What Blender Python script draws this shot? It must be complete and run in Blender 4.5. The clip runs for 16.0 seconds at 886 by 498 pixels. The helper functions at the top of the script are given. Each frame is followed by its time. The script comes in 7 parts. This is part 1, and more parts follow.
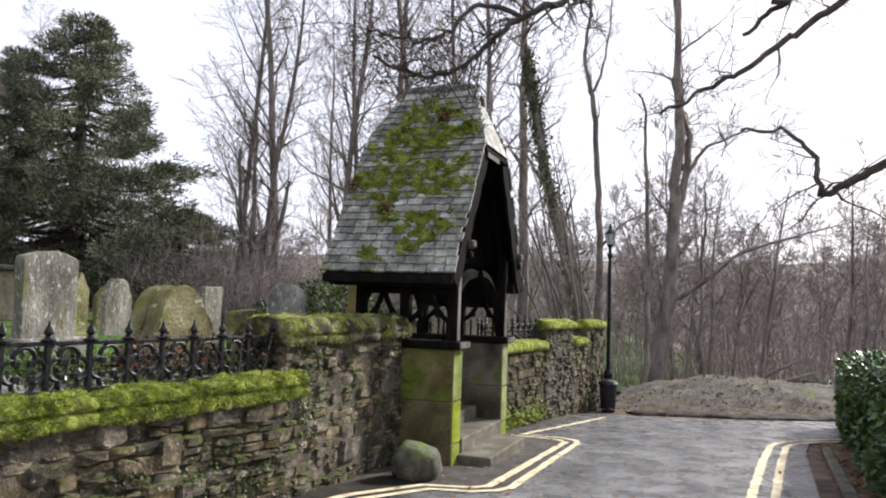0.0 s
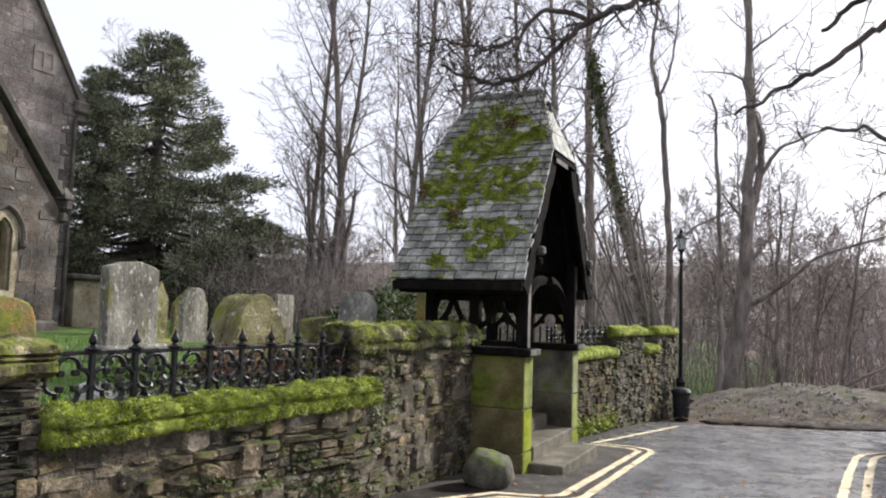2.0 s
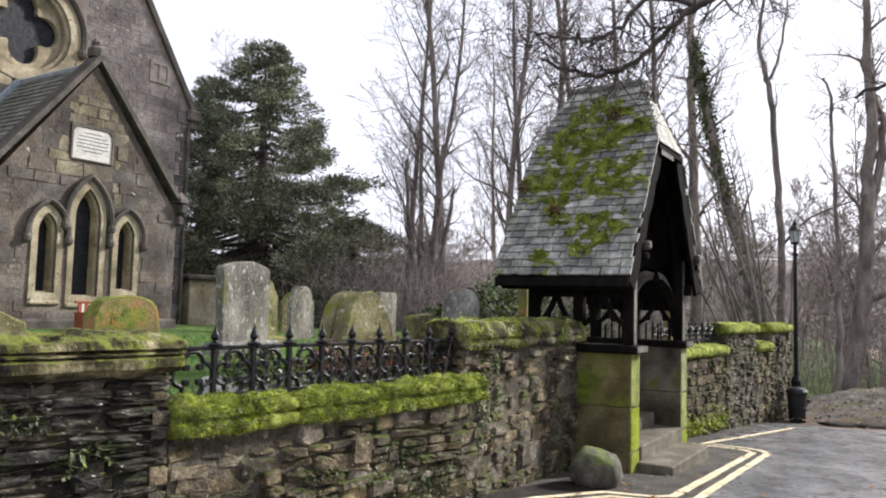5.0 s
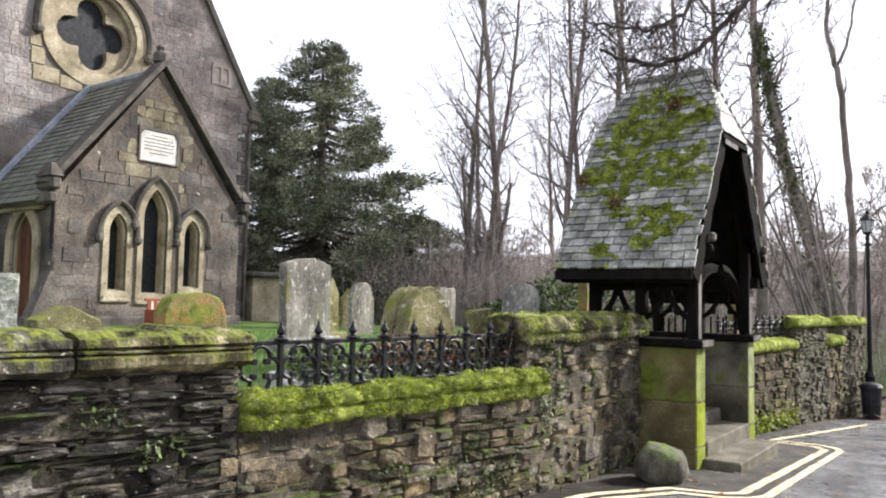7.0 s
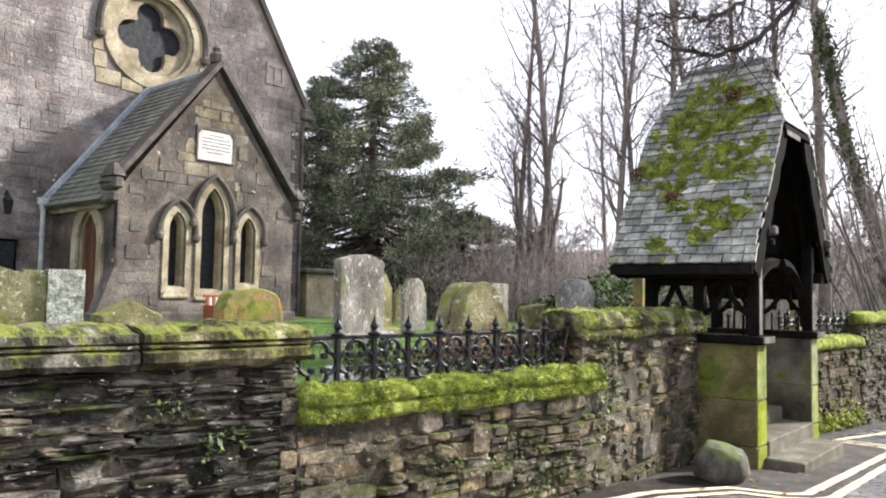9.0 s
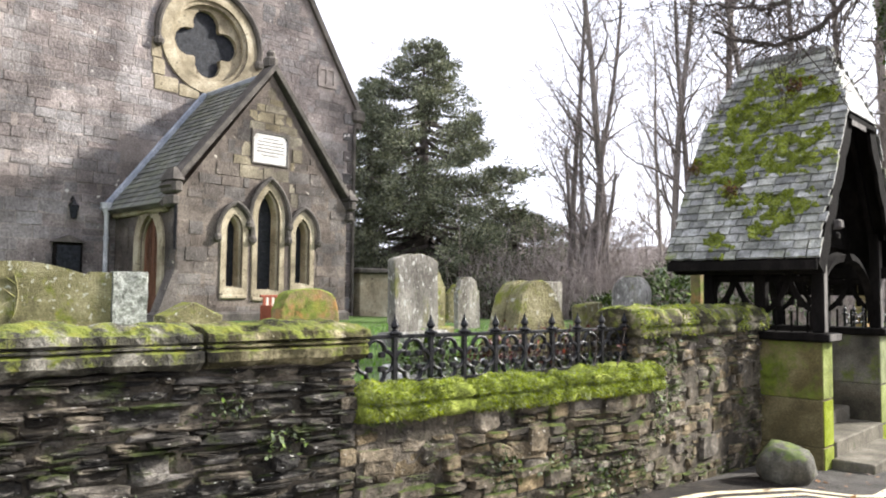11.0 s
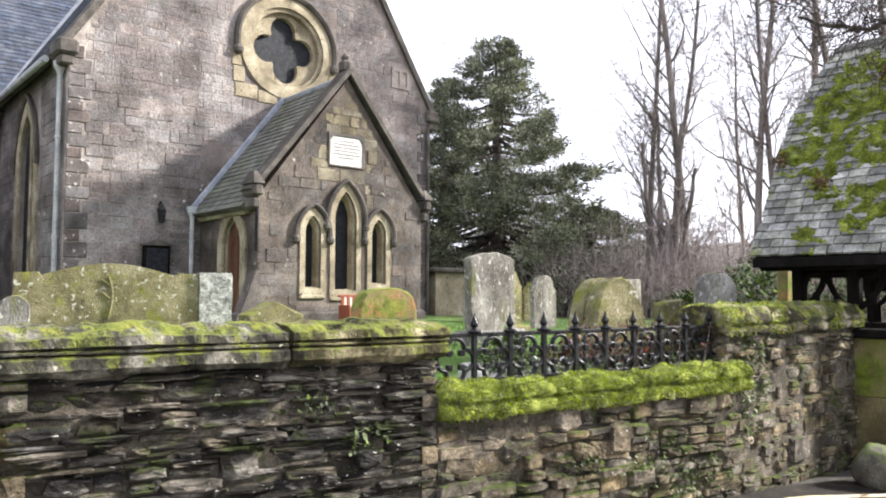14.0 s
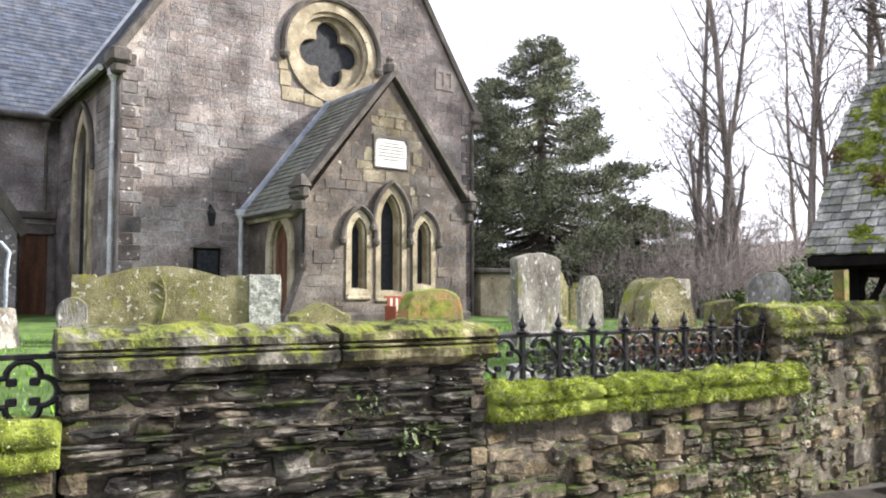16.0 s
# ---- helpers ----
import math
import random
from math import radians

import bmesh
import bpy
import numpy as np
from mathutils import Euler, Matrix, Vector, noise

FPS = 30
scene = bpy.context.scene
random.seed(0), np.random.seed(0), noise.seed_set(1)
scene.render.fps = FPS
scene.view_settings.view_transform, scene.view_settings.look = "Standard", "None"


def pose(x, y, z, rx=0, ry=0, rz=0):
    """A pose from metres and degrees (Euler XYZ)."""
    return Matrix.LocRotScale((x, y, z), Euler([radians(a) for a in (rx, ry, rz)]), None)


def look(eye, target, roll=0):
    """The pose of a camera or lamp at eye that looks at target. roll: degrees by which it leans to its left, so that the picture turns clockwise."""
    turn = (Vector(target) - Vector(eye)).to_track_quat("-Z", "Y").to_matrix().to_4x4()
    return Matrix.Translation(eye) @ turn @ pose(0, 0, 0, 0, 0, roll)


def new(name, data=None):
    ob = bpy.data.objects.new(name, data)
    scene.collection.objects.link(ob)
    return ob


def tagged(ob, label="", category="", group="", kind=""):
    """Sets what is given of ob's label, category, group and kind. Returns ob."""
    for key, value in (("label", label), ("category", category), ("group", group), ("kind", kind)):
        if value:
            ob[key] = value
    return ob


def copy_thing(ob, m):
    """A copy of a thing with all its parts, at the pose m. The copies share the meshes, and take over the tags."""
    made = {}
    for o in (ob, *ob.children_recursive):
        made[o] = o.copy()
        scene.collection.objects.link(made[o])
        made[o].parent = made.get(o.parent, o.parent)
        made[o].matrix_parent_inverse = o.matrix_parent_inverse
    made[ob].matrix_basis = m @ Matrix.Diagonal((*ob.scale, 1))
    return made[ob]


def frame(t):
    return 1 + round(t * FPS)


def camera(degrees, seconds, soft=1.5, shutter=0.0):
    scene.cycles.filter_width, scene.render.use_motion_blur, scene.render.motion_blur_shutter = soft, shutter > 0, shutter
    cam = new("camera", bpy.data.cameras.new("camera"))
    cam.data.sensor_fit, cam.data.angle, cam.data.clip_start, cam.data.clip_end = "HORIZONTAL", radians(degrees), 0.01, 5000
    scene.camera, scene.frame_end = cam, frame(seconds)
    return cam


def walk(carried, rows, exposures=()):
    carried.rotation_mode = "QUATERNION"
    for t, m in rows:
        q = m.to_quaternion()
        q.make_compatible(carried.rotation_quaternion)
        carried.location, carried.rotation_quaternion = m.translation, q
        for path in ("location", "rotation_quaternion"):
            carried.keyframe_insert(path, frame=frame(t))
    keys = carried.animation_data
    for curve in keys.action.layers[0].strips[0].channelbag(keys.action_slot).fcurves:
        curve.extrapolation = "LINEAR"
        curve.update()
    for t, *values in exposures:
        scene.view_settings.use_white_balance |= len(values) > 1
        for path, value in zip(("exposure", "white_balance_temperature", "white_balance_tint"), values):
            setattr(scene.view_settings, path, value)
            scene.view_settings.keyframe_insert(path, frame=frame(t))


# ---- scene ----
cam = camera(60.27, 16.0, soft=2.0)
PATH = [
    (0, pose(0.000, 0.000, 1.501, 94.30, -1.94, -0.20)),
    (0.5, pose(-0.013, -0.008, 1.502, 94.40, -1.66, 1.04)),
    (1, pose(-0.031, -0.009, 1.503, 94.51, -1.67, 2.26)),
    (1.5, pose(-0.048, -0.006, 1.502, 94.58, -1.74, 3.44)),
    (2, pose(-0.059, -0.006, 1.503, 94.65, -1.71, 4.64)),
    (2.5, pose(-0.067, -0.003, 1.502, 94.77, -1.56, 5.83)),
    (3, pose(-0.082, -0.001, 1.503, 94.89, -1.55, 6.96)),
    (3.5, pose(-0.095, -0.001, 1.499, 94.97, -1.39, 8.01)),
    (4, pose(-0.108, -0.003, 1.494, 94.76, -1.33, 9.22)),
    (4.5, pose(-0.117, -0.007, 1.490, 94.44, -1.46, 10.56)),
    (5, pose(-0.122, -0.013, 1.491, 94.27, -1.46, 11.93)),
    (7.5, pose(-0.155, -0.025, 1.481, 93.74, -1.16, 17.25)),
    (8, pose(-0.165, -0.022, 1.480, 93.64, -1.35, 18.27)),
    (8.5, pose(-0.173, -0.022, 1.477, 93.54, -1.24, 19.10)),
    (9, pose(-0.176, -0.024, 1.477, 93.48, -1.01, 20.05)),
    (11.5, pose(-0.213, -0.041, 1.475, 93.31, -0.37, 24.91)),
    (12, pose(-0.218, -0.048, 1.475, 93.30, -0.14, 25.90)),
    (12.5, pose(-0.218, -0.046, 1.473, 93.33, -0.11, 26.76)),
    (13, pose(-0.226, -0.040, 1.471, 93.33, -0.08, 27.68)),
    (13.5, pose(-0.229, -0.044, 1.471, 93.30, -0.18, 28.55)),
    (14, pose(-0.234, -0.049, 1.468, 93.25, -0.18, 29.45)),
    (14.5, pose(-0.241, -0.058, 1.469, 93.19, -0.37, 30.18)),
    (15, pose(-0.243, -0.064, 1.469, 93.19, -0.38, 31.11)),
    (15.5, pose(-0.248, -0.068, 1.471, 93.21, -0.17, 31.93)),
    (16, pose(-0.252, -0.063, 1.470, 93.29, 0.01, 32.78)),
]
walk(cam, PATH, exposures=((0, 0.52), (2.5, 0.46), (4.4, 0.5), (5.2, 0.64), (9, 1.14), (12.5, 1.26), (16, 1.33)))

# ---- light: bright thin overcast with a weak low sun ----
SUN_EL, SUN_AZ = 30.0, 50.0
world = bpy.data.worlds.new("sky")
scene.world = world
world.use_nodes = True
wn = world.node_tree
sky = wn.nodes.new("ShaderNodeTexSky")
sky.sky_type = "NISHITA"
sky.sun_disc = False
sky.sun_elevation, sky.sun_rotation = radians(SUN_EL), radians(SUN_AZ)
sky.air_density, sky.dust_density = 1.0, 4.0
wn.nodes["Background"].inputs["Strength"].default_value = 0.118
pale = wn.nodes.new("ShaderNodeMixRGB")
pale.inputs["Fac"].default_value = 0.85
pale.inputs["Color2"].default_value = (6.75, 6.9, 7.95, 1)
wn.links.new(sky.outputs["Color"], pale.inputs["Color1"])
wn.links.new(pale.outputs["Color"], wn.nodes["Background"].inputs["Color"])
sun = new("sun", bpy.data.lights.new("sun", "SUN"))
sun.data.energy, sun.data.angle, sun.data.color = 5.0, radians(5), (1.0, 0.965, 0.92)
sd = Vector((math.sin(radians(SUN_AZ)) * math.cos(radians(SUN_EL)), math.cos(radians(SUN_AZ)) * math.cos(radians(SUN_EL)), math.sin(radians(SUN_EL))))
sun.matrix_world = look(sd * 50, (0, 0, 0))

# ---- materials ----
def ramp(nt, fac, stops):
    r = nt.nodes.new("ShaderNodeValToRGB")
    el = r.color_ramp.elements
    while len(el) < len(stops):
        el.new(0.5)
    for e, (p, c) in zip(el, stops):
        e.position, e.color = p, (*c, 1)
    nt.links.new(fac, r.inputs["Fac"])
    return r.outputs["Color"]


def mat(name, cols, scale=3.0, rough=0.85, bump=0.4, fine=60.0, vary=0.0, moss=None, moss_lo=0.45, moss_up=0.0, spots=None, stretch=(1, 1, 1), metallic=0.0, island=False, spot_at=0.66, moss_scale=4.0, spec=0.22, sat=(0.45, 1.5)):
    """Two scales of noise colour, fine relief, random tone per piece, moss on what faces up, and lichen spots."""
    m = bpy.data.materials.new(name)
    m.use_nodes = True
    nt = m.node_tree
    nd, ln = nt.nodes, nt.links
    b = nd["Principled BSDF"]
    geo = nd.new("ShaderNodeNewGeometry")
    mp = nd.new("ShaderNodeMapping")
    mp.inputs["Scale"].default_value = stretch
    ln.new(geo.outputs["Position"], mp.inputs["Vector"])

    def nz(s, detail=6.0, rgh=0.6):
        n = nd.new("ShaderNodeTexNoise")
        n.inputs["Scale"].default_value, n.inputs["Detail"].default_value, n.inputs["Roughness"].default_value = s, detail, rgh
        ln.new(mp.outputs["Vector"], n.inputs["Vector"])
        return n.outputs["Fac"]

    k = len(cols) - 1
    col = ramp(nt, nz(scale), [(0.3 + 0.4 * i / max(k, 1), c) for i, c in enumerate(cols)])
    f = nz(fine, 4.0, 0.7)
    g = ramp(nt, f, [(0.28, (0.4,) * 3), (0.72, (1.52,) * 3)])
    mu = nd.new("ShaderNodeMixRGB")
    mu.blend_type = "MULTIPLY"
    mu.inputs["Fac"].default_value = 0.8
    ln.new(col, mu.inputs["Color1"]), ln.new(g, mu.inputs["Color2"])
    col = mu.outputs["Color"]
    if vary:
        rnd = geo.outputs["Random Per Island"] if island else nd.new("ShaderNodeObjectInfo").outputs["Random"]
        hsv = nd.new("ShaderNodeHueSaturation")
        mr = nd.new("ShaderNodeMapRange")
        mr.inputs["To Min"].default_value, mr.inputs["To Max"].default_value = 1 - vary, 1 + vary
        ln.new(rnd, mr.inputs["Value"]), ln.new(mr.outputs["Result"], hsv.inputs["Value"])
        wob = nd.new("ShaderNodeMath")
        wob.operation = "PINGPONG"
        mul = nd.new("ShaderNodeMath")
        mul.operation = "MULTIPLY"
        mul.inputs[1].default_value = 7.0
        ln.new(rnd, mul.inputs[0]), ln.new(mul.outputs[0], wob.inputs[0])
        wob.inputs[1].default_value = 1.0
        mh = nd.new("ShaderNodeMapRange")
        mh.inputs["To Min"].default_value, mh.inputs["To Max"].default_value = sat
        ln.new(wob.outputs[0], mh.inputs["Value"]), ln.new(mh.outputs["Result"], hsv.inputs["Saturation"])
        ln.new(col, hsv.inputs["Color"])
        col = hsv.outputs["Color"]
    if spots:
        sp = ramp(nt, nz(scale * 6, 3.0, 0.5), [(spot_at, (0, 0, 0)), (spot_at + 0.05, (1, 1, 1))])
        mx = nd.new("ShaderNodeMixRGB")
        ln.new(sp, mx.inputs["Fac"]), ln.new(col, mx.inputs["Color1"])
        mx.inputs["Color2"].default_value = (*spots, 1)
        col = mx.outputs["Color"]
    if moss:
        sep = nd.new("ShaderNodeSeparateXYZ")
        ln.new(geo.outputs["Normal"], sep.inputs[0])
        a = nd.new("ShaderNodeMath")
        a.operation = "MULTIPLY_ADD"
        ln.new(sep.outputs["Z"], a.inputs[0])
        a.inputs[1].default_value = moss_up
        ln.new(nz(moss_scale, 8.0, 0.7), a.inputs[2])
        fac = ramp(nt, a.outputs[0], [(moss_lo, (0, 0, 0)), (moss_lo + 0.12, (1, 1, 1))])
        mc = ramp(nt, nz(9.0, 5.0), [(0.3, tuple(0.45 * x for x in moss)), (0.52, moss), (0.72, (moss[0] * 1.5, moss[1] * 1.25, moss[2] * 1.2))])
        mx = nd.new("ShaderNodeMixRGB")
        ln.new(fac, mx.inputs["Fac"]), ln.new(col, mx.inputs["Color1"]), ln.new(mc, mx.inputs["Color2"])
        col = mx.outputs["Color"]
    ln.new(col, b.inputs["Base Color"])
    b.inputs["Roughness"].default_value, b.inputs["Metallic"].default_value = rough, metallic
    b.inputs["Specular IOR Level"].default_value = spec
    if rough < 0.6:
        rr = ramp(nt, nz(scale * 2.2), [(0.35, (rough * 0.6,) * 3), (0.7, (min(1, rough * 1.7),) * 3)])
        ln.new(rr, b.inputs["Roughness"])
    if bump:
        add = nd.new("ShaderNodeMath")
        add.operation = "ADD"
        ln.new(f, add.inputs[0]), ln.new(nz(fine * 0.2), add.inputs[1])
        bp = nd.new("ShaderNodeBump")
        bp.inputs["Strength"].default_value, bp.inputs["Distance"].default_value = bump, 0.03
        ln.new(add.outputs[0], bp.inputs["Height"]), ln.new(bp.outputs["Normal"], b.inputs["Normal"])
    return m


M_RUBBLE = mat("rubble_stone", [(0.016, 0.014, 0.01), (0.1, 0.082, 0.058), (0.33, 0.275, 0.2)], 4.2, 0.92, 1.0, 30, vary=0.3, moss=(0.07, 0.095, 0.02), moss_lo=0.55, moss_up=0.12, spots=(0.4, 0.37, 0.31), spot_at=0.66, stretch=(1, 1, 1.3), sat=(0.7, 1.4))
# darker flagstone colour for the tall wall section
M_SLAB = mat("dark_flagstone", [(0.005, 0.0045, 0.0035), (0.027, 0.0235, 0.0185), (0.25, 0.222, 0.185)], 3.4, 0.7, 1.0, 30, vary=0.5, moss=(0.05, 0.068, 0.016), moss_lo=0.54, moss_up=0.02, spots=(0.46, 0.44, 0.4), spot_at=0.66, stretch=(1, 1, 2.2), sat=(0.6, 1.5))
M_MORTAR = mat("old_mortar", [(0.018, 0.016, 0.012), (0.085, 0.073, 0.055), (0.24, 0.205, 0.16)], 2.4, 0.95, 1.0, 40, moss=(0.07, 0.09, 0.025), moss_lo=0.58, spots=(0.4, 0.37, 0.32), spot_at=0.68)
M_COPING = mat("coping_stone", [(0.012, 0.011, 0.008), (0.066, 0.06, 0.038), (0.46, 0.42, 0.31)], 4.2, 0.9, 1.0, 34, vary=0.12, moss=(0.17, 0.195, 0.034), moss_lo=0.525, moss_up=0.1, moss_scale=8.0, spots=(0.5, 0.46, 0.36), spot_at=0.68)
M_MOSS = mat("thick_moss", [(0.035, 0.04, 0.011), (0.22, 0.265, 0.04), (0.5, 0.55, 0.13)], 7, 1.0, 1.0, 70, spots=(0.36, 0.33, 0.24), spot_at=0.72)
M_FUZZ = mat("moss_tufts", [(0.04, 0.045, 0.012), (0.28, 0.335, 0.055), (0.66, 0.72, 0.21)], 8, 1.0, 0, 60, vary=0.35, island=True)
M_ASHLAR = mat("gate_ashlar", [(0.045, 0.04, 0.026), (0.115, 0.1, 0.06), (0.21, 0.185, 0.12)], 2.2, 0.9, 0.5, 70, vary=0.15, moss=(0.11, 0.13, 0.025), moss_lo=0.62, moss_scale=1.6)
# green algae with sunlight put into the colour, for the plinth ends
M_GREEN_LIT = mat("sunlit_algae_ashlar", [(0.09, 0.1, 0.032), (0.2, 0.235, 0.055), (0.31, 0.345, 0.12)], 3.5, 0.9, 0.5, 70, vary=0.08)
M_STEP = mat("worn_step", [(0.06, 0.054, 0.04), (0.13, 0.116, 0.088), (0.22, 0.2, 0.158)], 3, 0.85, 0.5, 70, moss=(0.12, 0.14, 0.05), moss_lo=0.6)
M_TIMBER = mat("dark_timber", [(0.005, 0.0045, 0.004), (0.009, 0.008, 0.007), (0.017, 0.0145, 0.013)], 6, 0.95, 0.4, 80, stretch=(1, 1, 0.3), spec=0.05)
M_GREY_TIMBER = mat("pale_grey_timber", [(0.05, 0.045, 0.04), (0.11, 0.1, 0.09), (0.18, 0.17, 0.15)], 6, 0.8, 0.4, 80, stretch=(1, 1, 0.3))
M_SLATE = mat("old_slate", [(0.09, 0.092, 0.079), (0.215, 0.218, 0.192), (0.43, 0.425, 0.385)], 6, 0.55, 0.7, 45, spec=0.45, vary=0.42, moss=(0.14, 0.17, 0.035), moss_lo=0.545, moss_scale=3.2, spots=(0.36, 0.36, 0.29), spot_at=0.68)
M_RIDGE = mat("pale_ridge_stone", [(0.2, 0.2, 0.165), (0.34, 0.34, 0.29), (0.46, 0.46, 0.4)], 4, 0.8, 0.5, 50, spots=(0.12, 0.13, 0.08), spot_at=0.64)
M_SLATE_C = mat("church_slate", [(0.115, 0.13, 0.155), (0.195, 0.215, 0.25), (0.3, 0.325, 0.36)], 3, 0.5, 0.4, 50, spec=0.45, vary=0.22, island=True, spots=(0.36, 0.38, 0.36), spot_at=0.74)
M_SLATE_P = mat("porch_slate", [(0.09, 0.095, 0.08), (0.15, 0.155, 0.13), (0.22, 0.22, 0.19)], 3, 0.65, 0.4, 50, vary=0.25, island=True)
M_CHURCH = mat("red_sandstone", [(0.074, 0.064, 0.061), (0.178, 0.154, 0.146), (0.335, 0.3, 0.282)], 0.9, 0.92, 0.9, 20, vary=0.17, island=True, spots=(0.5, 0.47, 0.42), spot_at=0.69, sat=(0.55, 1.25))
M_CHURCH_O = mat("red_sandstone_block", [(0.074, 0.064, 0.061), (0.178, 0.154, 0.146), (0.335, 0.3, 0.282)], 0.9, 0.92, 0.9, 20, vary=0.17, spots=(0.5, 0.47, 0.42), spot_at=0.69, sat=(0.55, 1.25))
M_QUOIN = mat("sooty_quoin", [(0.06, 0.052, 0.05), (0.13, 0.112, 0.106), (0.25, 0.215, 0.2)], 1.2, 0.92, 0.8, 30, vary=0.2, island=True, spots=(0.5, 0.47, 0.44), spot_at=0.63)
M_POINT = mat("church_mortar", [(0.1, 0.085, 0.076), (0.235, 0.2, 0.182), (0.46, 0.41, 0.37)], 0.9, 0.95, 0.6, 40)
M_DRESS = mat("yellow_sandstone", [(0.13, 0.108, 0.072), (0.3, 0.256, 0.175), (0.5, 0.445, 0.33)], 1.6, 0.9, 0.5, 40, spots=(0.12, 0.1, 0.07), spot_at=0.64)
M_DARKSTONE = mat("sooty_stone", [(0.045, 0.04, 0.035), (0.09, 0.08, 0.07), (0.16, 0.14, 0.12)], 2, 0.9, 0.5, 40, spots=(0.4, 0.38, 0.34), spot_at=0.74)
M_GLASS = mat("leaded_glass", [(0.006, 0.007, 0.009), (0.013, 0.015, 0.019), (0.024, 0.026, 0.032)], 9, 0.55, 0.3, 30)
M_DOOR = mat("oak_door", [(0.05, 0.022, 0.012), (0.11, 0.05, 0.028), (0.17, 0.085, 0.05)], 5, 0.55, 0.3, 60, stretch=(1, 1, 0.15))
M_IRON = mat("black_iron", [(0.006, 0.006, 0.007), (0.008, 0.008, 0.009), (0.014, 0.013, 0.013)], 9, 0.32, 0.2, 90, spec=0.2)
M_PIPE = mat("grey_pipe", [(0.3, 0.31, 0.32), (0.42, 0.43, 0.44), (0.55, 0.55, 0.55)], 3, 0.5, 0.1, 40)
M_LEAD = mat("lead_flashing", [(0.2, 0.225, 0.265), (0.3, 0.325, 0.37), (0.4, 0.425, 0.465)], 3, 0.5, 0.2, 30)
M_PLAQUE = mat("white_plaque", [(0.4, 0.385, 0.36), (0.5, 0.485, 0.46), (0.57, 0.56, 0.53)], 3, 0.7, 0.1, 30)
M_INK = mat("grey_lettering", [(0.1, 0.095, 0.09), (0.15, 0.145, 0.14)], 5, 0.8, 0, 30)
M_ROAD = mat("wet_asphalt", [(0.07, 0.07, 0.072), (0.14, 0.14, 0.142), (0.23, 0.229, 0.228)], 1.4, 0.26, 0.4, 120, spec=0.5, spots=(0.21, 0.2, 0.185), spot_at=0.78)
M_PAVE = mat("rough_asphalt", [(0.04, 0.036, 0.032), (0.07, 0.064, 0.056), (0.11, 0.1, 0.09)], 3, 0.8, 0.7, 90, spots=(0.2, 0.18, 0.15), spot_at=0.7)
M_YELLOW = mat("worn_yellow_paint", [(0.4, 0.31, 0.18), (0.7, 0.6, 0.4), (0.82, 0.74, 0.55)], 7, 0.75, 0.4, 80, spots=(0.15, 0.135, 0.11), spot_at=0.63)
# black soil of the earth bank; also the painted shade below the wall
M_SOIL_SHADE = mat("black_soil_and_shade", [(0.012, 0.01, 0.008), (0.028, 0.023, 0.018), (0.06, 0.048, 0.036)], 5, 0.8, 1.0, 60, spots=(0.12, 0.085, 0.05), spot_at=0.7)
M_LITTER = mat("leaf_litter", [(0.06, 0.044, 0.034), (0.15, 0.11, 0.085), (0.26, 0.2, 0.16)], 2.2, 0.95, 1.0, 30, spots=(0.24, 0.19, 0.14), spot_at=0.68)
M_GRAVEL = mat("earth_heap", [(0.05, 0.042, 0.035), (0.115, 0.1, 0.085), (0.21, 0.185, 0.16)], 2.5, 0.95, 1.0, 40, moss=(0.1, 0.125, 0.035), moss_lo=0.54, moss_scale=1.2, spots=(0.38, 0.34, 0.3), spot_at=0.64)
M_GRASS = mat("lawn", [(0.045, 0.072, 0.02), (0.09, 0.15, 0.036), (0.15, 0.235, 0.065)], 1.8, 0.95, 1.0, 60, spots=(0.12, 0.12, 0.05), spot_at=0.72)
M_BLADE = mat("grass_blades", [(0.06, 0.13, 0.015), (0.12, 0.25, 0.035), (0.2, 0.35, 0.075)], 4, 0.9, 0, 60, vary=0.25, island=True)
M_GRAVE = mat("grey_gravestone", [(0.08, 0.072, 0.062), (0.2, 0.187, 0.168), (0.36, 0.34, 0.3)], 3.4, 0.92, 0.8, 45, vary=0.14, moss=(0.13, 0.135, 0.05), moss_lo=0.57, moss_up=0.1, spots=(0.44, 0.43, 0.39), spot_at=0.6, stretch=(1, 1, 0.45))
M_GRAVE_MOSS = mat("mossy_gravestone", [(0.075, 0.067, 0.036), (0.19, 0.17, 0.085), (0.33, 0.3, 0.18)], 2.4, 0.95, 0.8, 50, moss=(0.17, 0.19, 0.03), moss_lo=0.55, moss_up=0.14, spots=(0.42, 0.41, 0.33), spot_at=0.62)
M_GRAVE_RED = mat("ochre_gravestone", [(0.13, 0.11, 0.06), (0.24, 0.17, 0.085), (0.46, 0.17, 0.045)], 2.2, 0.92, 0.6, 50, moss=(0.16, 0.19, 0.035), moss_lo=0.47, moss_up=0.25)
M_GRAVE_ROUGH = mat("lichened_granite", [(0.12, 0.122, 0.105), (0.3, 0.305, 0.27), (0.55, 0.55, 0.5)], 16, 0.9, 1.0, 35)
M_BOULDER = mat("boulder", [(0.045, 0.043, 0.033), (0.1, 0.095, 0.076), (0.21, 0.2, 0.165)], 5, 0.85, 0.6, 60, moss=(0.12, 0.16, 0.045), moss_lo=0.57, moss_up=0.12, spots=(0.45, 0.44, 0.4), spot_at=0.72)
M_BARK = mat("grey_bark", [(0.085, 0.072, 0.065), (0.19, 0.165, 0.147), (0.32, 0.28, 0.25)], 4, 0.9, 0.8, 50, stretch=(1, 1, 0.3), moss=(0.08, 0.1, 0.03), moss_lo=0.62)
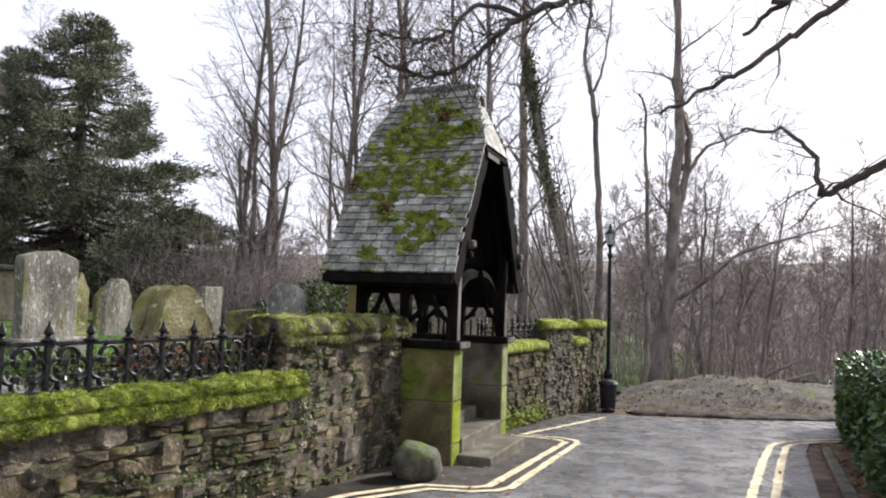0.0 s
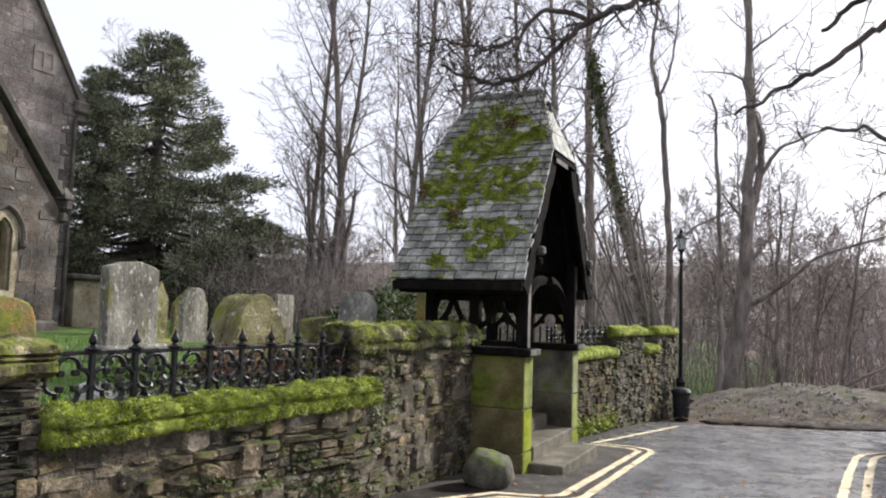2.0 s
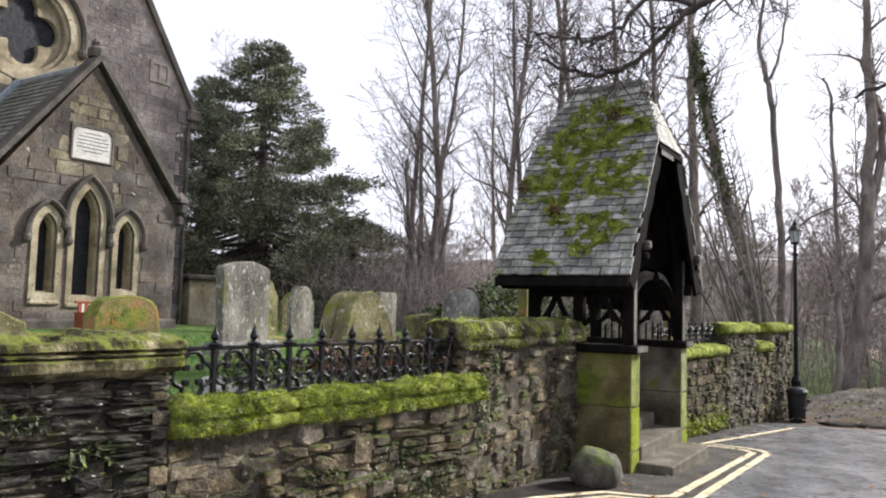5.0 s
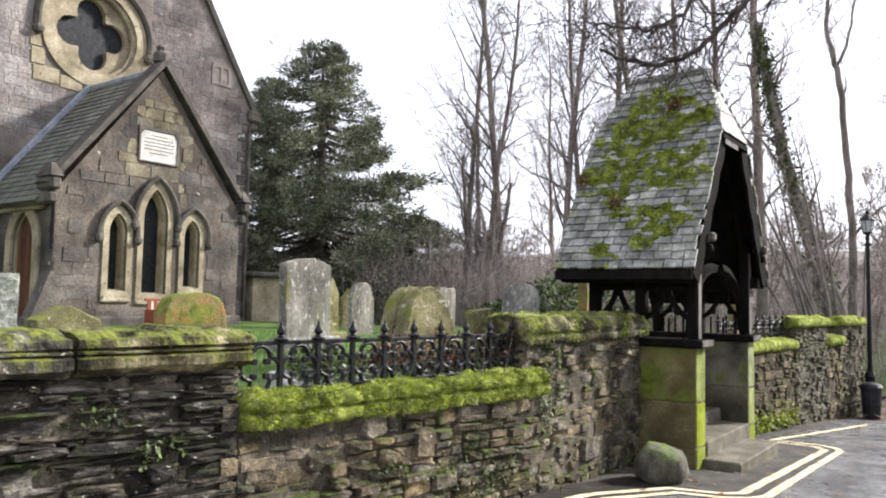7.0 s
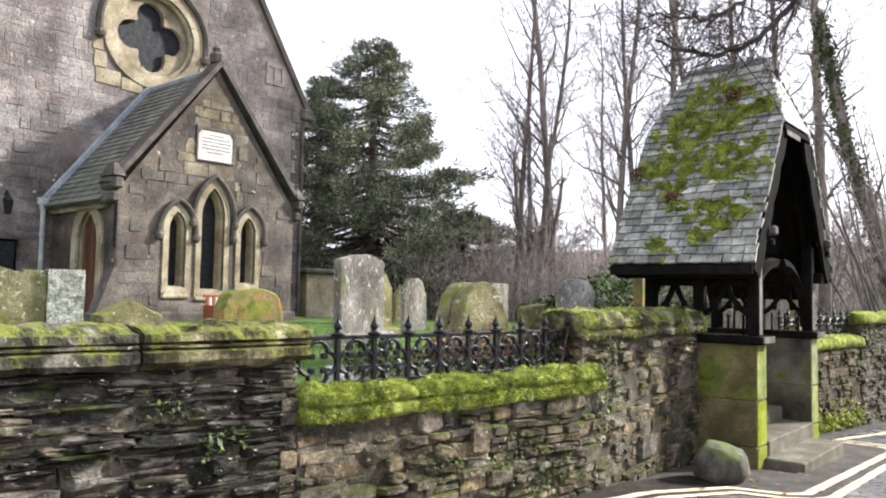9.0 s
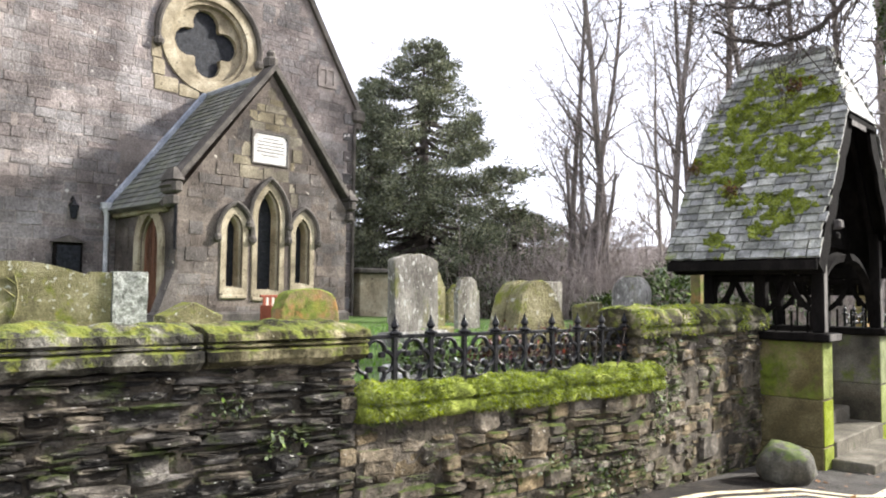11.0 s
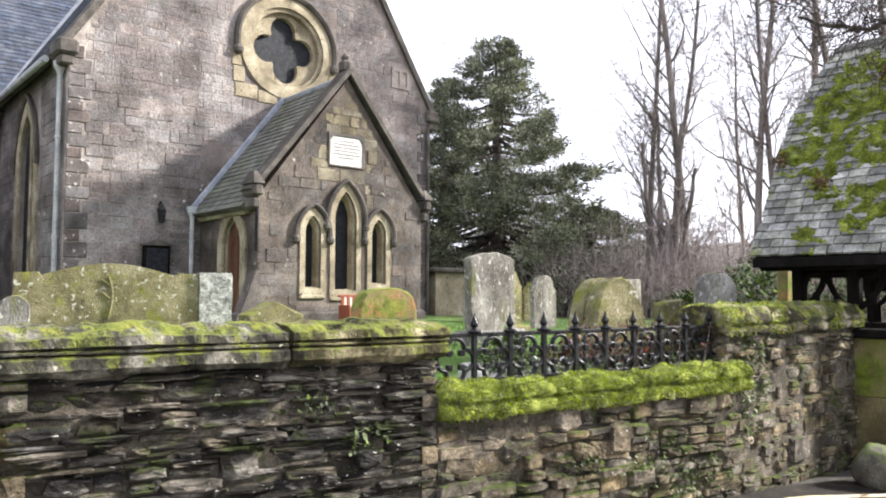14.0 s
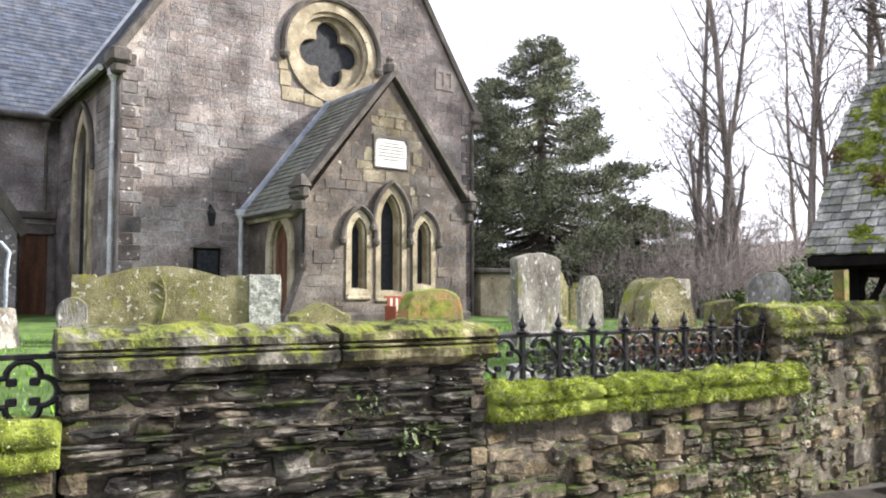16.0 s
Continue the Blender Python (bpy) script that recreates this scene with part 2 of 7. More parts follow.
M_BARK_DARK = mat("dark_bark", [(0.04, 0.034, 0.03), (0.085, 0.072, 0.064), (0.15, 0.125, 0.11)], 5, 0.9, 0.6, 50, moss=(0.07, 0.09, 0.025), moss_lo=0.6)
M_TWIG = mat("winter_twigs", [(0.165, 0.14, 0.128), (0.285, 0.24, 0.222), (0.42, 0.36, 0.335)], 3, 0.9, 0, 40)
M_YEW = mat("conifer_needles", [(0.052, 0.057, 0.04), (0.145, 0.157, 0.1), (0.34, 0.355, 0.235)], 1.3, 0.8, 0, 30, vary=0.5, island=True, sat=(0.7, 1.3))
M_LAUREL = mat("hedge_leaf", [(0.03, 0.06, 0.018), (0.065, 0.115, 0.035), (0.12, 0.18, 0.06)], 2, 0.45, 0, 30, vary=0.35, island=True)
M_IVY = mat("ivy_leaf", [(0.035, 0.05, 0.018), (0.075, 0.105, 0.036), (0.14, 0.18, 0.065)], 2, 0.6, 0, 30, vary=0.35, island=True)
M_LEAF = mat("leaf_litter", [(0.08, 0.045, 0.025), (0.17, 0.1, 0.06), (0.27, 0.18, 0.12)], 5, 0.9, 0, 30, vary=0.4, island=True)
M_BIN = mat("black_plastic_bin", [(0.012, 0.012, 0.014), (0.02, 0.02, 0.023), (0.035, 0.035, 0.04)], 4, 0.45, 0.1, 60)
M_LAMPGLASS = mat("lantern_glass", [(0.35, 0.37, 0.38), (0.5, 0.52, 0.53)], 4, 0.3, 0, 30)
M_BENCH = mat("red_slats", [(0.2, 0.05, 0.03), (0.28, 0.08, 0.045)], 4, 0.6, 0.2, 40)
M_CREAM = mat("cream_slats", [(0.5, 0.45, 0.36), (0.62, 0.57, 0.47)], 4, 0.6, 0.2, 40)
M_HILL = mat("far_woods", [(0.1, 0.082, 0.075), (0.17, 0.143, 0.132), (0.24, 0.207, 0.192)], 0.35, 1.0, 0, 1.2, stretch=(1, 1, 0.25))
M_COVER = mat("ground_cover_leaf", [(0.06, 0.075, 0.035), (0.15, 0.175, 0.09), (0.3, 0.32, 0.2)], 6, 0.8, 0, 30, vary=0.4, island=True)
M_REDLEAF = mat("dark_red_leaf", [(0.04, 0.014, 0.012), (0.1, 0.03, 0.026), (0.18, 0.07, 0.05)], 6, 0.6, 0, 30, vary=0.35, island=True)
M_FLOWER = mat("white_flowers", [(0.6, 0.6, 0.58), (0.75, 0.74, 0.72)], 8, 0.8, 0, 30)
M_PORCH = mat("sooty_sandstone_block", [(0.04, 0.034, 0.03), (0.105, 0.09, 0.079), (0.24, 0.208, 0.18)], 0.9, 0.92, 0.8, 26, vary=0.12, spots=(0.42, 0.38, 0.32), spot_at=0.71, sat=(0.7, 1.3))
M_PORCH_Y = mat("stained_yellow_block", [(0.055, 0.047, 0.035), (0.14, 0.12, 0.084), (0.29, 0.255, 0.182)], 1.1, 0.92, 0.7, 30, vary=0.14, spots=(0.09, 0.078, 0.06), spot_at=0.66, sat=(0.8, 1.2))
M_ASHLAR_TOP = mat("gate_ashlar_mossy", [(0.045, 0.04, 0.026), (0.12, 0.105, 0.06), (0.22, 0.195, 0.125)], 2.2, 0.9, 0.5, 70, vary=0.1, moss=(0.13, 0.17, 0.022), moss_lo=0.47, moss_scale=1.9)

# ---- building tools ----
from mathutils import geometry as mgeo

MW, MC = pose(0, 0, 0, 0, 0, -27), pose(0, 0, 0, 0, 0, -20)   # x: towards the road, y: along the boundary wall / the church front
rng = random.Random(7)


class Shape:
    """Collects vertices and faces of one mesh."""

    def __init__(self):
        self.v, self.f = [], []

    def add(self, vs, fs, m=None):
        o = len(self.v)
        self.v += [tuple(m @ Vector(p)) for p in vs] if m else [tuple(p) for p in vs]
        self.f += [tuple(i + o for i in q) for q in fs]
        return self

    def box(self, x0, x1, y0, y1, z0, z1, m=None, c=0.0):
        if c <= 0:
            vs = [(x, y, z) for z in (z0, z1) for x, y in ((x0, y0), (x1, y0), (x1, y1), (x0, y1))]
            return self.add(vs, [(3, 2, 1, 0), (4, 5, 6, 7), (0, 1, 5, 4), (1, 2, 6, 5), (2, 3, 7, 6), (3, 0, 4, 7)], m)
        c = min(c, (x1 - x0) * 0.4, (y1 - y0) * 0.4, (z1 - z0) * 0.4)
        rings = []
        for z, k in ((z0, c), (z0 + c, 0), (z1 - c, 0), (z1, c)):
            a, b, d, e = x0 + k, x1 - k, y0 + k, y1 - k
            rings.append([(a + c, d, z), (b - c, d, z), (b, d + c, z), (b, e - c, z), (b - c, e, z), (a + c, e, z), (a, e - c, z), (a, d + c, z)])
        return self.loft(rings, m)

    def loft(self, rings, m=None, caps=True, closed=True):
        n = len(rings[0])
        vs = [p for r in rings for p in r]
        fs = []
        for i in range(len(rings) - 1):
            for j in range(n if closed else n - 1):
                k = (j + 1) % n
                fs.append((i * n + j, i * n + k, (i + 1) * n + k, (i + 1) * n + j))
        if caps and closed:
            fs += [tuple(range(n - 1, -1, -1)), tuple((len(rings) - 1) * n + j for j in range(n))]
        return self.add(vs, fs, m)

    def tube(self, pts, rad, n=6, m=None, caps=True):
        pts = [Vector(p) for p in pts]
        if not hasattr(rad, "__len__"):
            rad = [rad] * len(pts)
        rings, side = [], None
        for i, p in enumerate(pts):
            d = (pts[min(i + 1, len(pts) - 1)] - pts[max(i - 1, 0)]).normalized()
            if side is None:
                side = d.orthogonal().normalized()
            side = (side - d * side.dot(d)).normalized()
            up = d.cross(side)
            rings.append([p + (side * math.cos(t) + up * math.sin(t)) * rad[i] for t in (2 * math.pi * j / n for j in range(n))])
        return self.loft(rings, m, caps)

    def lathe(self, prof, n=12, m=None):
        return self.loft([[(r * math.cos(2 * math.pi * j / n), r * math.sin(2 * math.pi * j / n), z) for j in range(n)] for r, z in prof], m)

    def sheet(self, outer, holes, x0, x1, m=None):
        """A wall in the y-z plane from x0 to x1 (outside), with holes."""
        loops = [outer] + list(holes)
        flat = [p for lp in loops for p in lp]
        tri = mgeo.tessellate_polygon([[Vector((y, z, 0)) for y, z in lp] for lp in loops])
        n = len(flat)
        vs = [(x1, y, z) for y, z in flat] + [(x0, y, z) for y, z in flat]
        fs = []
        for a, b, c in tri:
            pa, pb, pc = (Vector(flat[i]) for i in (a, b, c))
            if (pb - pa).cross(pc - pa) < 0:
                b, c = c, b
            fs += [(a, b, c), (n + c, n + b, n + a)]
        o = 0
        for lp in loops:
            k = len(lp)
            fs += [(o + j, o + (j + 1) % k, n + o + (j + 1) % k, n + o + j) for j in range(k)]
            o += k
        return self.add(vs, fs, m)

    def mesh(self, name, material, smooth=False):
        d = bpy.data.meshes.new(name)
        d.from_pydata(self.v, [], self.f)
        d.materials.append(material)
        if smooth:
            d.polygons.foreach_set("use_smooth", [True] * len(d.polygons))
        d.update()
        return d


def part(name, shape, material, parent=None, label="", smooth=False, at=None):
    data = shape if isinstance(shape, bpy.types.Mesh) else shape.mesh(name, material, smooth)
    ob = new(name, data)
    if parent:
        ob.parent = parent
        up = parent
        off = Matrix()
        while up:
            off = up.matrix_basis @ off if not up.parent else off
            up = up.parent
        ob.matrix_parent_inverse = off.inverted() if not parent.parent else Matrix()
    if at is not None:
        ob.matrix_basis = at
    return tagged(ob, label)


def thing(name, loc, label, category, group="", kind=""):
    ob = new(name)
    ob.empty_display_size = 0.2
    ob.matrix_basis = Matrix.Translation(loc)
    return tagged(ob, label, category, group, kind)


def fbm(p, s=1.0, o=4):
    return noise.fractal(Vector(p) * s, 1.0, 2.0, o, noise_basis="PERLIN_ORIGINAL")


def lerp(a, b, t):
    return a + (b - a) * t


def arch(y, z0, w, zs, rise, n=7):
    """A pointed arch outline: centre y, from sill z0, half width w, springing zs."""
    out = [(y - w, z0), (y + w, z0)]
    r = (w * w + rise * rise) / (2 * w)
    for i in range(n + 1):
        t = i / n
        a = t * math.asin(min(1, rise / r))
        out.append((y + w - r + r * math.cos(a), zs + r * math.sin(a)))
    for i in range(n - 1, -1, -1):
        a = i / n * math.asin(min(1, rise / r))
        out.append((y - w + r - r * math.cos(a), zs + r * math.sin(a)))
    return out


def ring_of(outer, inner, x0, x1, shape, m):
    """A raised band between two outlines with the same count of points."""
    n = len(outer)
    vs = [(x1, *p) for p in outer] + [(x1, *p) for p in inner] + [(x0, *p) for p in outer] + [(x0, *p) for p in inner]
    fs = []
    for j in range(n):
        k = (j + 1) % n
        fs += [(j, k, n + k, n + j), (2 * n + j, j + 0, n * 0 + j, 2 * n + j)][:1]
        fs += [(2 * n + j, 2 * n + k, k, j), (n + j, n + k, 3 * n + k, 3 * n + j)]
    return shape.add(vs, fs, m)


def block_variants(name, material, count=8, jit=0.16, cham=0.14):
    """Irregular stones, one unit across; the worked face looks along x."""
    out = []
    for i in range(count):
        r = random.Random(100 + i)
        j = lambda a: r.uniform(-a, a)
        corner = [(-0.5, -0.5), (0.5, -0.5), (0.5, 0.5), (-0.5, 0.5)]
        side = [(y * (1 + j(jit * 0.5)), z * (1 + j(jit))) for y, z in corner]
        face = [(y * (1 - cham) + j(jit * 0.3), z * (1 - cham * 1.5) + j(jit * 0.5)) for y, z in side]
        s = Shape()
        rings = [[(-0.5, y, z) for y, z in side], [(0.2 + j(0.15), y, z) for y, z in side], [(0.5 + j(0.18), y, z) for y, z in face]]
        s.loft([[Vector(p) for p in q] for q in rings])
        out.append(s.mesh(name, material))
    return out


def rough_variants(name, material, count=12, slab=False):
    """Split field stones, one unit across; eight-cornered, with a broken face along x."""
    out = []
    for i in range(count):
        r = random.Random(170 + i + 40 * slab)
        j = lambda a: r.uniform(-a, a)
        side = []
        for y, z in ((-0.5, -0.42), (-0.2, -0.5), (0.25, -0.5), (0.5, -0.35), (0.5, 0.3), (0.15, 0.5), (-0.25, 0.5), (-0.5, 0.35)):
            side.append((y + j(0.07), z + j(0.06 if slab else 0.1)))
        k = 0.93 if slab else 0.82
        face = [(y * k + j(0.06), z * (0.85 if slab else 0.76) + j(0.06)) for y, z in side]
        tip = [(y * (0.6 if slab else 0.72) + j(0.06), z * (0.45 if slab else 0.62) + j(0.06)) for y, z in side]
        s = Shape()
        s.loft([[Vector((-0.5, y, z)) for y, z in side], [Vector((0.15 + j(0.2), y, z)) for y, z in side], [Vector((0.4 + j(0.12), y, z)) for y, z in face], [Vector((0.46 + j(0.09), y, z)) for y, z in tip]])
        out.append(s.mesh(name, material))
    return out


def put_block(meshes, name, m, x, y, z, dx, dy, dz, parent, r, tilt=2.0):
    ob = new(name, meshes[r.randrange(len(meshes))])
    ob.parent = parent
    ob.matrix_parent_inverse = parent.matrix_basis.inverted() if not parent.parent else Matrix()
    ob.matrix_basis = m @ Matrix.Translation((x, y, z)) @ pose(0, 0, 0, r.uniform(-tilt, tilt), 0, 0) @ Matrix.Diagonal((dx, dy, dz, 1))
    return ob


def courses(y0, y1, z0, z1, r, hmin, hmax, lmin, lmax, joint, wild=0.0):
    """Rectangles (y, z, dy, dz) that fill a face with courses of stones."""
    z = z0
    while z < z1 - 0.02:
        h = min(r.uniform(hmin, hmax), z1 - z)
        if z1 - z - h < hmin * 0.6:
            h = z1 - z
        y = y0 - r.uniform(0, lmin)
        while y < y1:
            ln = r.uniform(lmin, lmax)
            a, b = max(y, y0), min(y + ln, y1)
            if b - a > 0.04:
                if wild and h > hmin * 1.5 and r.random() < wild:
                    k = r.uniform(0.35, 0.65)
                    yield (a + b) / 2, z + h * k / 2, b - a - joint, h * k - joint
                    yield (a + b) / 2, z + h * (1 + k) / 2, b - a - joint, h * (1 - k) - joint
                else:
                    yield (a + b) / 2, z + h / 2, b - a - joint, h - joint
            y += ln
        z += h


def leaves(shape, spots, size, r, flat=0.0):
    """Small bent leaves at the given points."""
    for p in spots:
        a, b, c = r.uniform(0, 6.28), r.uniform(-1.2, 1.2) * (1 - flat), r.uniform(-0.6, 0.6) * (1 - flat)
        s = size * r.uniform(0.6, 1.4)
        d = Vector((math.cos(a) * math.cos(b), math.sin(a) * math.cos(b), math.sin(b)))
        w = d.cross(Vector((0, 0, 1))).normalized()
        n = w.cross(d)
        w = (w * math.cos(c) + n * math.sin(c)) * s * 0.28
        p = Vector(p)
        shape.add([p, p + d * s * 0.5 + w, p + d * s, p + d * s * 0.5 - w], [(0, 1, 2, 3)])
    return shape

# ---- ground, road, churchyard ----
def zg(x, y):
    """Height of the lane, which falls away gently."""
    return 0.1 - 0.05 * y


def wz(x, y):
    """Height of the woodland floor."""
    z = zg(x, min(y, 24)) if y > -30 else 1.6
    if y > 24:
        z += -0.03 * min(y - 24, 30)
    if y > 60:
        z += 0.04 * (min(y, 140) - 60)
    z += 0.12 * fbm((x, y, 0), 0.3) * min(1, max(0, (y - 18.5) / 4))
    return z


s = Shape()
xs = sorted(set([-400, -250, -150, -100, -70] + [-50 + 2 * i for i in range(66)] + [90, 110, 150, 250, 400]))
ys = sorted(set([-300, -150, -80, -40, -20, -10, 0, 5, 10, 14, 16] + [18 + 1.5 * i for i in range(30)] + [65, 75, 90, 110, 140, 200, 300, 420]))
s.add([(x, y, wz(x, y) - 0.02) for y in ys for x in xs], [(j * len(xs) + i, j * len(xs) + i + 1, (j + 1) * len(xs) + i + 1, (j + 1) * len(xs) + i) for j in range(len(ys) - 1) for i in range(len(xs) - 1)])
tagged(part("ground", s, M_LITTER, smooth=True), "brown woodland floor under dead leaves", "ground", kind="structure")


def flat(outline, lift):
    pts = [(x, y, zg(x, y) + lift) for x, y in outline]
    q = Shape()
    tri = mgeo.tessellate_polygon([[Vector(p) for p in pts]])
    fs = []
    for a, b, c in tri:
        if ((Vector(pts[b]) - Vector(pts[a])).cross(Vector(pts[c]) - Vector(pts[a]))).z < 0:
            b, c = c, b
        fs.append((a, b, c))
    return q.add(pts, fs)


road_line = [(-9, -7.5), (-3.6, -7.5), (0.45, 0), (2.2, 4), (3.9, 7.87), (5.51, 11.54), (6.4, 13.2), (7.6, 14.0), (10, 14.6), (18, 15.5), (18, 19), (9, 17.3), (7, 16.7), (5, 16.5), (3.5, 17.2), (3.0, 17.0), (1.3, 13.8), (-0.2, 9.4), (-0.9, 7.4), (-1.25, 6.7), (-3.7, 1.9), (-7.4, -5.2)]
tagged(part("road", flat(road_line, 0.0), M_ROAD), "damp grey asphalt lane with glossy patches", "road", kind="structure")
tagged(part("pavement", flat([(-1.5, 6.3), (-0.75, 6.9), (-0.05, 7.65), (0.5, 7.55), (0.75, 7.8), (2.1, 11.7), (1.9, 12.2), (1.25, 12.5), (2.9, 16.0), (2.9, 17.1), (1.0, 13.9), (-0.3, 9.5), (-1.0, 7.6)], 0.005), M_PAVE), "rough dark asphalt strip below the wall", "pavement", kind="structure")

# soil patch coloured black to carry the gate's cast shade
tagged(part("soil_strip", flat([(-1.75, 5.95), (-1.2, 6.35), (-0.75, 6.85), (-0.3, 7.5), (0.02, 8.25), (-0.1, 9.0), (-1.1, 7.4)], 0.008), M_SOIL_SHADE), "soil painted black for the shade in the corner below the wall", "soil", kind="structure")


def paint(name, line, w, lift=0.009):
    """A painted line with ragged ends along a polyline."""
    pts = [Vector((x, y, 0)) for x, y in line]
    fine = []
    for a, b in zip(pts, pts[1:]):
        k = max(2, int((b - a).length / 0.12))
        fine += [a.lerp(b, i / k) for i in range(k)]
    fine.append(pts[-1])
    r = random.Random(len(line))
    q = Shape()
    vs = []
    for i, p in enumerate(fine):
        d = (fine[min(i + 1, len(fine) - 1)] - fine[max(i - 1, 0)]).normalized()
        n = Vector((-d.y, d.x, 0))
        for sgn in (1, -1):
            e = p + n * sgn * (w / 2 + r.uniform(-0.008, 0.008))
            vs.append((e.x, e.y, zg(e.x, e.y) + lift))
    q.add(vs, [(2 * i, 2 * i + 1, 2 * i + 3, 2 * i + 2) for i in range(len(fine) - 1)])
    return tagged(part(name, q, M_YELLOW), "worn pale yellow double line painted on asphalt", "road marking", "double yellow lines", "structure")


paint("road_line", [(-3.0, 2.4), (-1.0, 6.35), (-0.65, 7.0), (-0.05, 7.58), (0.35, 7.52), (0.62, 7.62), (0.76, 7.78), (2.17, 11.75), (2.13, 12.0), (1.96, 12.28), (1.4, 12.55), (2.2, 13.9), (3.5, 16.15)], 0.1)
paint("road_line", [(-3.18, 2.5), (-1.18, 6.45), (-0.8, 7.14), (-0.12, 7.78), (0.35, 7.73), (0.55, 7.83), (1.96, 11.7), (1.9, 11.95), (1.76, 12.1), (1.2, 12.4)], 0.1)
paint("road_line", [(0.3, 0.8), (3.16, 7.75), (4.3, 10.2), (5.2, 12.05), (5.5, 12.5), (5.95, 12.9), (6.8, 13.35), (8.5, 14.0)], 0.1)
paint("road_line", [(0.52, 0.8), (3.4, 7.75), (4.5, 10.1), (5.42, 11.98), (5.75, 12.45), (6.3, 12.85), (7.2, 13.2)], 0.1)

# kerb stones beside the hedge
kerb = tagged(part("kerb", Shape().box(-0.02, 0.02, -0.02, 0.02, -0.6, -0.55), M_STEP), "low stone kerb edged with dead leaves", "kerb", kind="structure")
a, b = Vector((0.75, 0.0, 0)), Vector((5.85, 11.6, 0))
for i in range(14):
    p, q = a.lerp(b, i / 14), a.lerp(b, (i + 0.985) / 14)
    ang = math.degrees(math.atan2(q.y - p.y, q.x - p.x))
    c = (p + q) / 2
    part("kerb_stone", Shape().box(-(q - p).length / 2, (q - p).length / 2, -0.07, 0.07, -0.15, 0.07, c=0.02), M_STEP, kerb, at=pose(c.x, c.y, zg(c.x, c.y), math.degrees(0), 2.6, ang))

# churchyard lawn, a raised sheet behind the wall
def yz(x, y):
    d = -(x * 0.891 - y * 0.454) - 4.4
    t = min(1, max(0, (y - 9) / 25))
    z = 0.72 + 0.012 * min(max(d, 0), 12) - 0.5 * t * t + 0.05 * fbm((x, y, 3), 0.5)
    u = x * 0.454 + y * 0.891
    k = min(1, max(0, (u - 16.5) / 5)) * min(1, max(0, 1.25 - d / 8))
    return lerp(z, wz(x, y) - 0.03, k)


s = Shape()
us = [-12 + i for i in range(20)] + [8, 9, 10, 11, 12, 13, 14, 16, 18, 20, 24, 28, 34, 42, 55]
vs_ = [0.0, 0.3, 0.7, 1.2, 1.8, 2.5, 3.4, 4.5, 6, 8, 10, 12, 14, 17, 20, 25, 32, 45, 70]
grid = []
for u in us:
    v0 = -4.5 if u < 5.5 else (-4.5 - 0.14 * (u - 5.5) - 0.15 if u < 9 else -5.25)
    for v in vs_:
        p = MW @ Vector((v0 - v, u, 0))
        grid.append((p.x, p.y, yz(p.x, p.y)))
n = len(vs_)
s.add(grid, [(i * n + j, (i + 1) * n + j, (i + 1) * n + j + 1, i * n + j + 1) for i in range(len(us) - 1) for j in range(n - 1)])
tagged(part("lawn", s, M_GRASS, smooth=True), "uneven churchyard grass round the graves", "lawn", kind="structure")

r = random.Random(3)
s = Shape()
for i in range(16000):
    u, v = r.uniform(-4, 12), -4.55 - 9 * r.random() ** 1.6
    if u > 5.5:
        v -= 0.7
    p = MW @ Vector((v, u, 0))
    z = yz(p.x, p.y)
    a, h = r.uniform(0, 6.28), r.uniform(0.03, 0.09)
    w = Vector((math.cos(a), math.sin(a), 0)) * 0.008
    t = Vector((r.uniform(-0.03, 0.03), r.uniform(-0.03, 0.03), h))
    b = Vector((p.x, p.y, z - 0.01))
    s.add([b - w, b + w, b + t], [(0, 1, 2)])
tagged(part("grass", s, M_BLADE), "short green grass blades in the churchyard", "grass", kind="stuff")

# dead leaves on the verge, the lane edges and the heap
s = Shape()
spots = []
for i in range(9000):
    k = r.random()
    if k < 0.45:
        t = r.random()
        x, y = lerp(1.2, 6.4, t) + 0.1 + abs(r.gauss(0, 0.45)), lerp(0.5, 12.5, t)
        x -= 0.35
    elif k < 0.85:
        x, y = r.uniform(3.5, 15), 17.4 + abs(r.gauss(0, 1.8))
    else:
        x, y = r.uniform(-1, 9), r.uniform(7, 17)
        if x < (y - 7.5) * 0.36 - 0.4 or x > 3.5 + (y - 7.5) * 0.45:
            continue
    spots.append((x, y, (zg(x, y) if y < 17.4 else wz(x, y) + 0.8 * math.exp(-((x - 8.2) / 3.1) ** 2 - ((y - 21.5) / 2.6) ** 2) + 0.05) + 0.012))
leaves(s, spots, 0.075, r, 0.75)
tagged(part("leaf_litter", s, M_LEAF), "dry brown leaves scattered along the verge", "leaves", kind="stuff")

# heap of earth and gravel past the end of the lane
s = Shape()
hx, hy = 8.2, 21.5
g = []
N1, N2 = 60, 40
for j in range(N2):
    for i in range(N1):
        x, y = lerp(3.6, 14.5, i / (N1 - 1)), lerp(17.6, 25.5, j / (N2 - 1))
        d = ((x - hx) / 3.1) ** 2 + ((y - hy) / 2.6) ** 2
        h = 0.8 * math.exp(-d) + 0.35 * math.exp(-(((x - 11.6) / 1.6) ** 2 + ((y - 20.5) / 1.7) ** 2))
        edge = min(1, 6 * min(i / N1, 1 - i / N1, j / N2, 1 - j / N2))
        g.append((x, y, wz(x, y) - 0.1 + (h + 0.1 * fbm((x, y, 1), 0.9) + 0.05 * fbm((x, y, 5), 3.5) + 0.1) * edge))
s.add(g, [(j * N1 + i, j * N1 + i + 1, (j + 1) * N1 + i + 1, (j + 1) * N1 + i) for j in range(N2 - 1) for i in range(N1 - 1)])
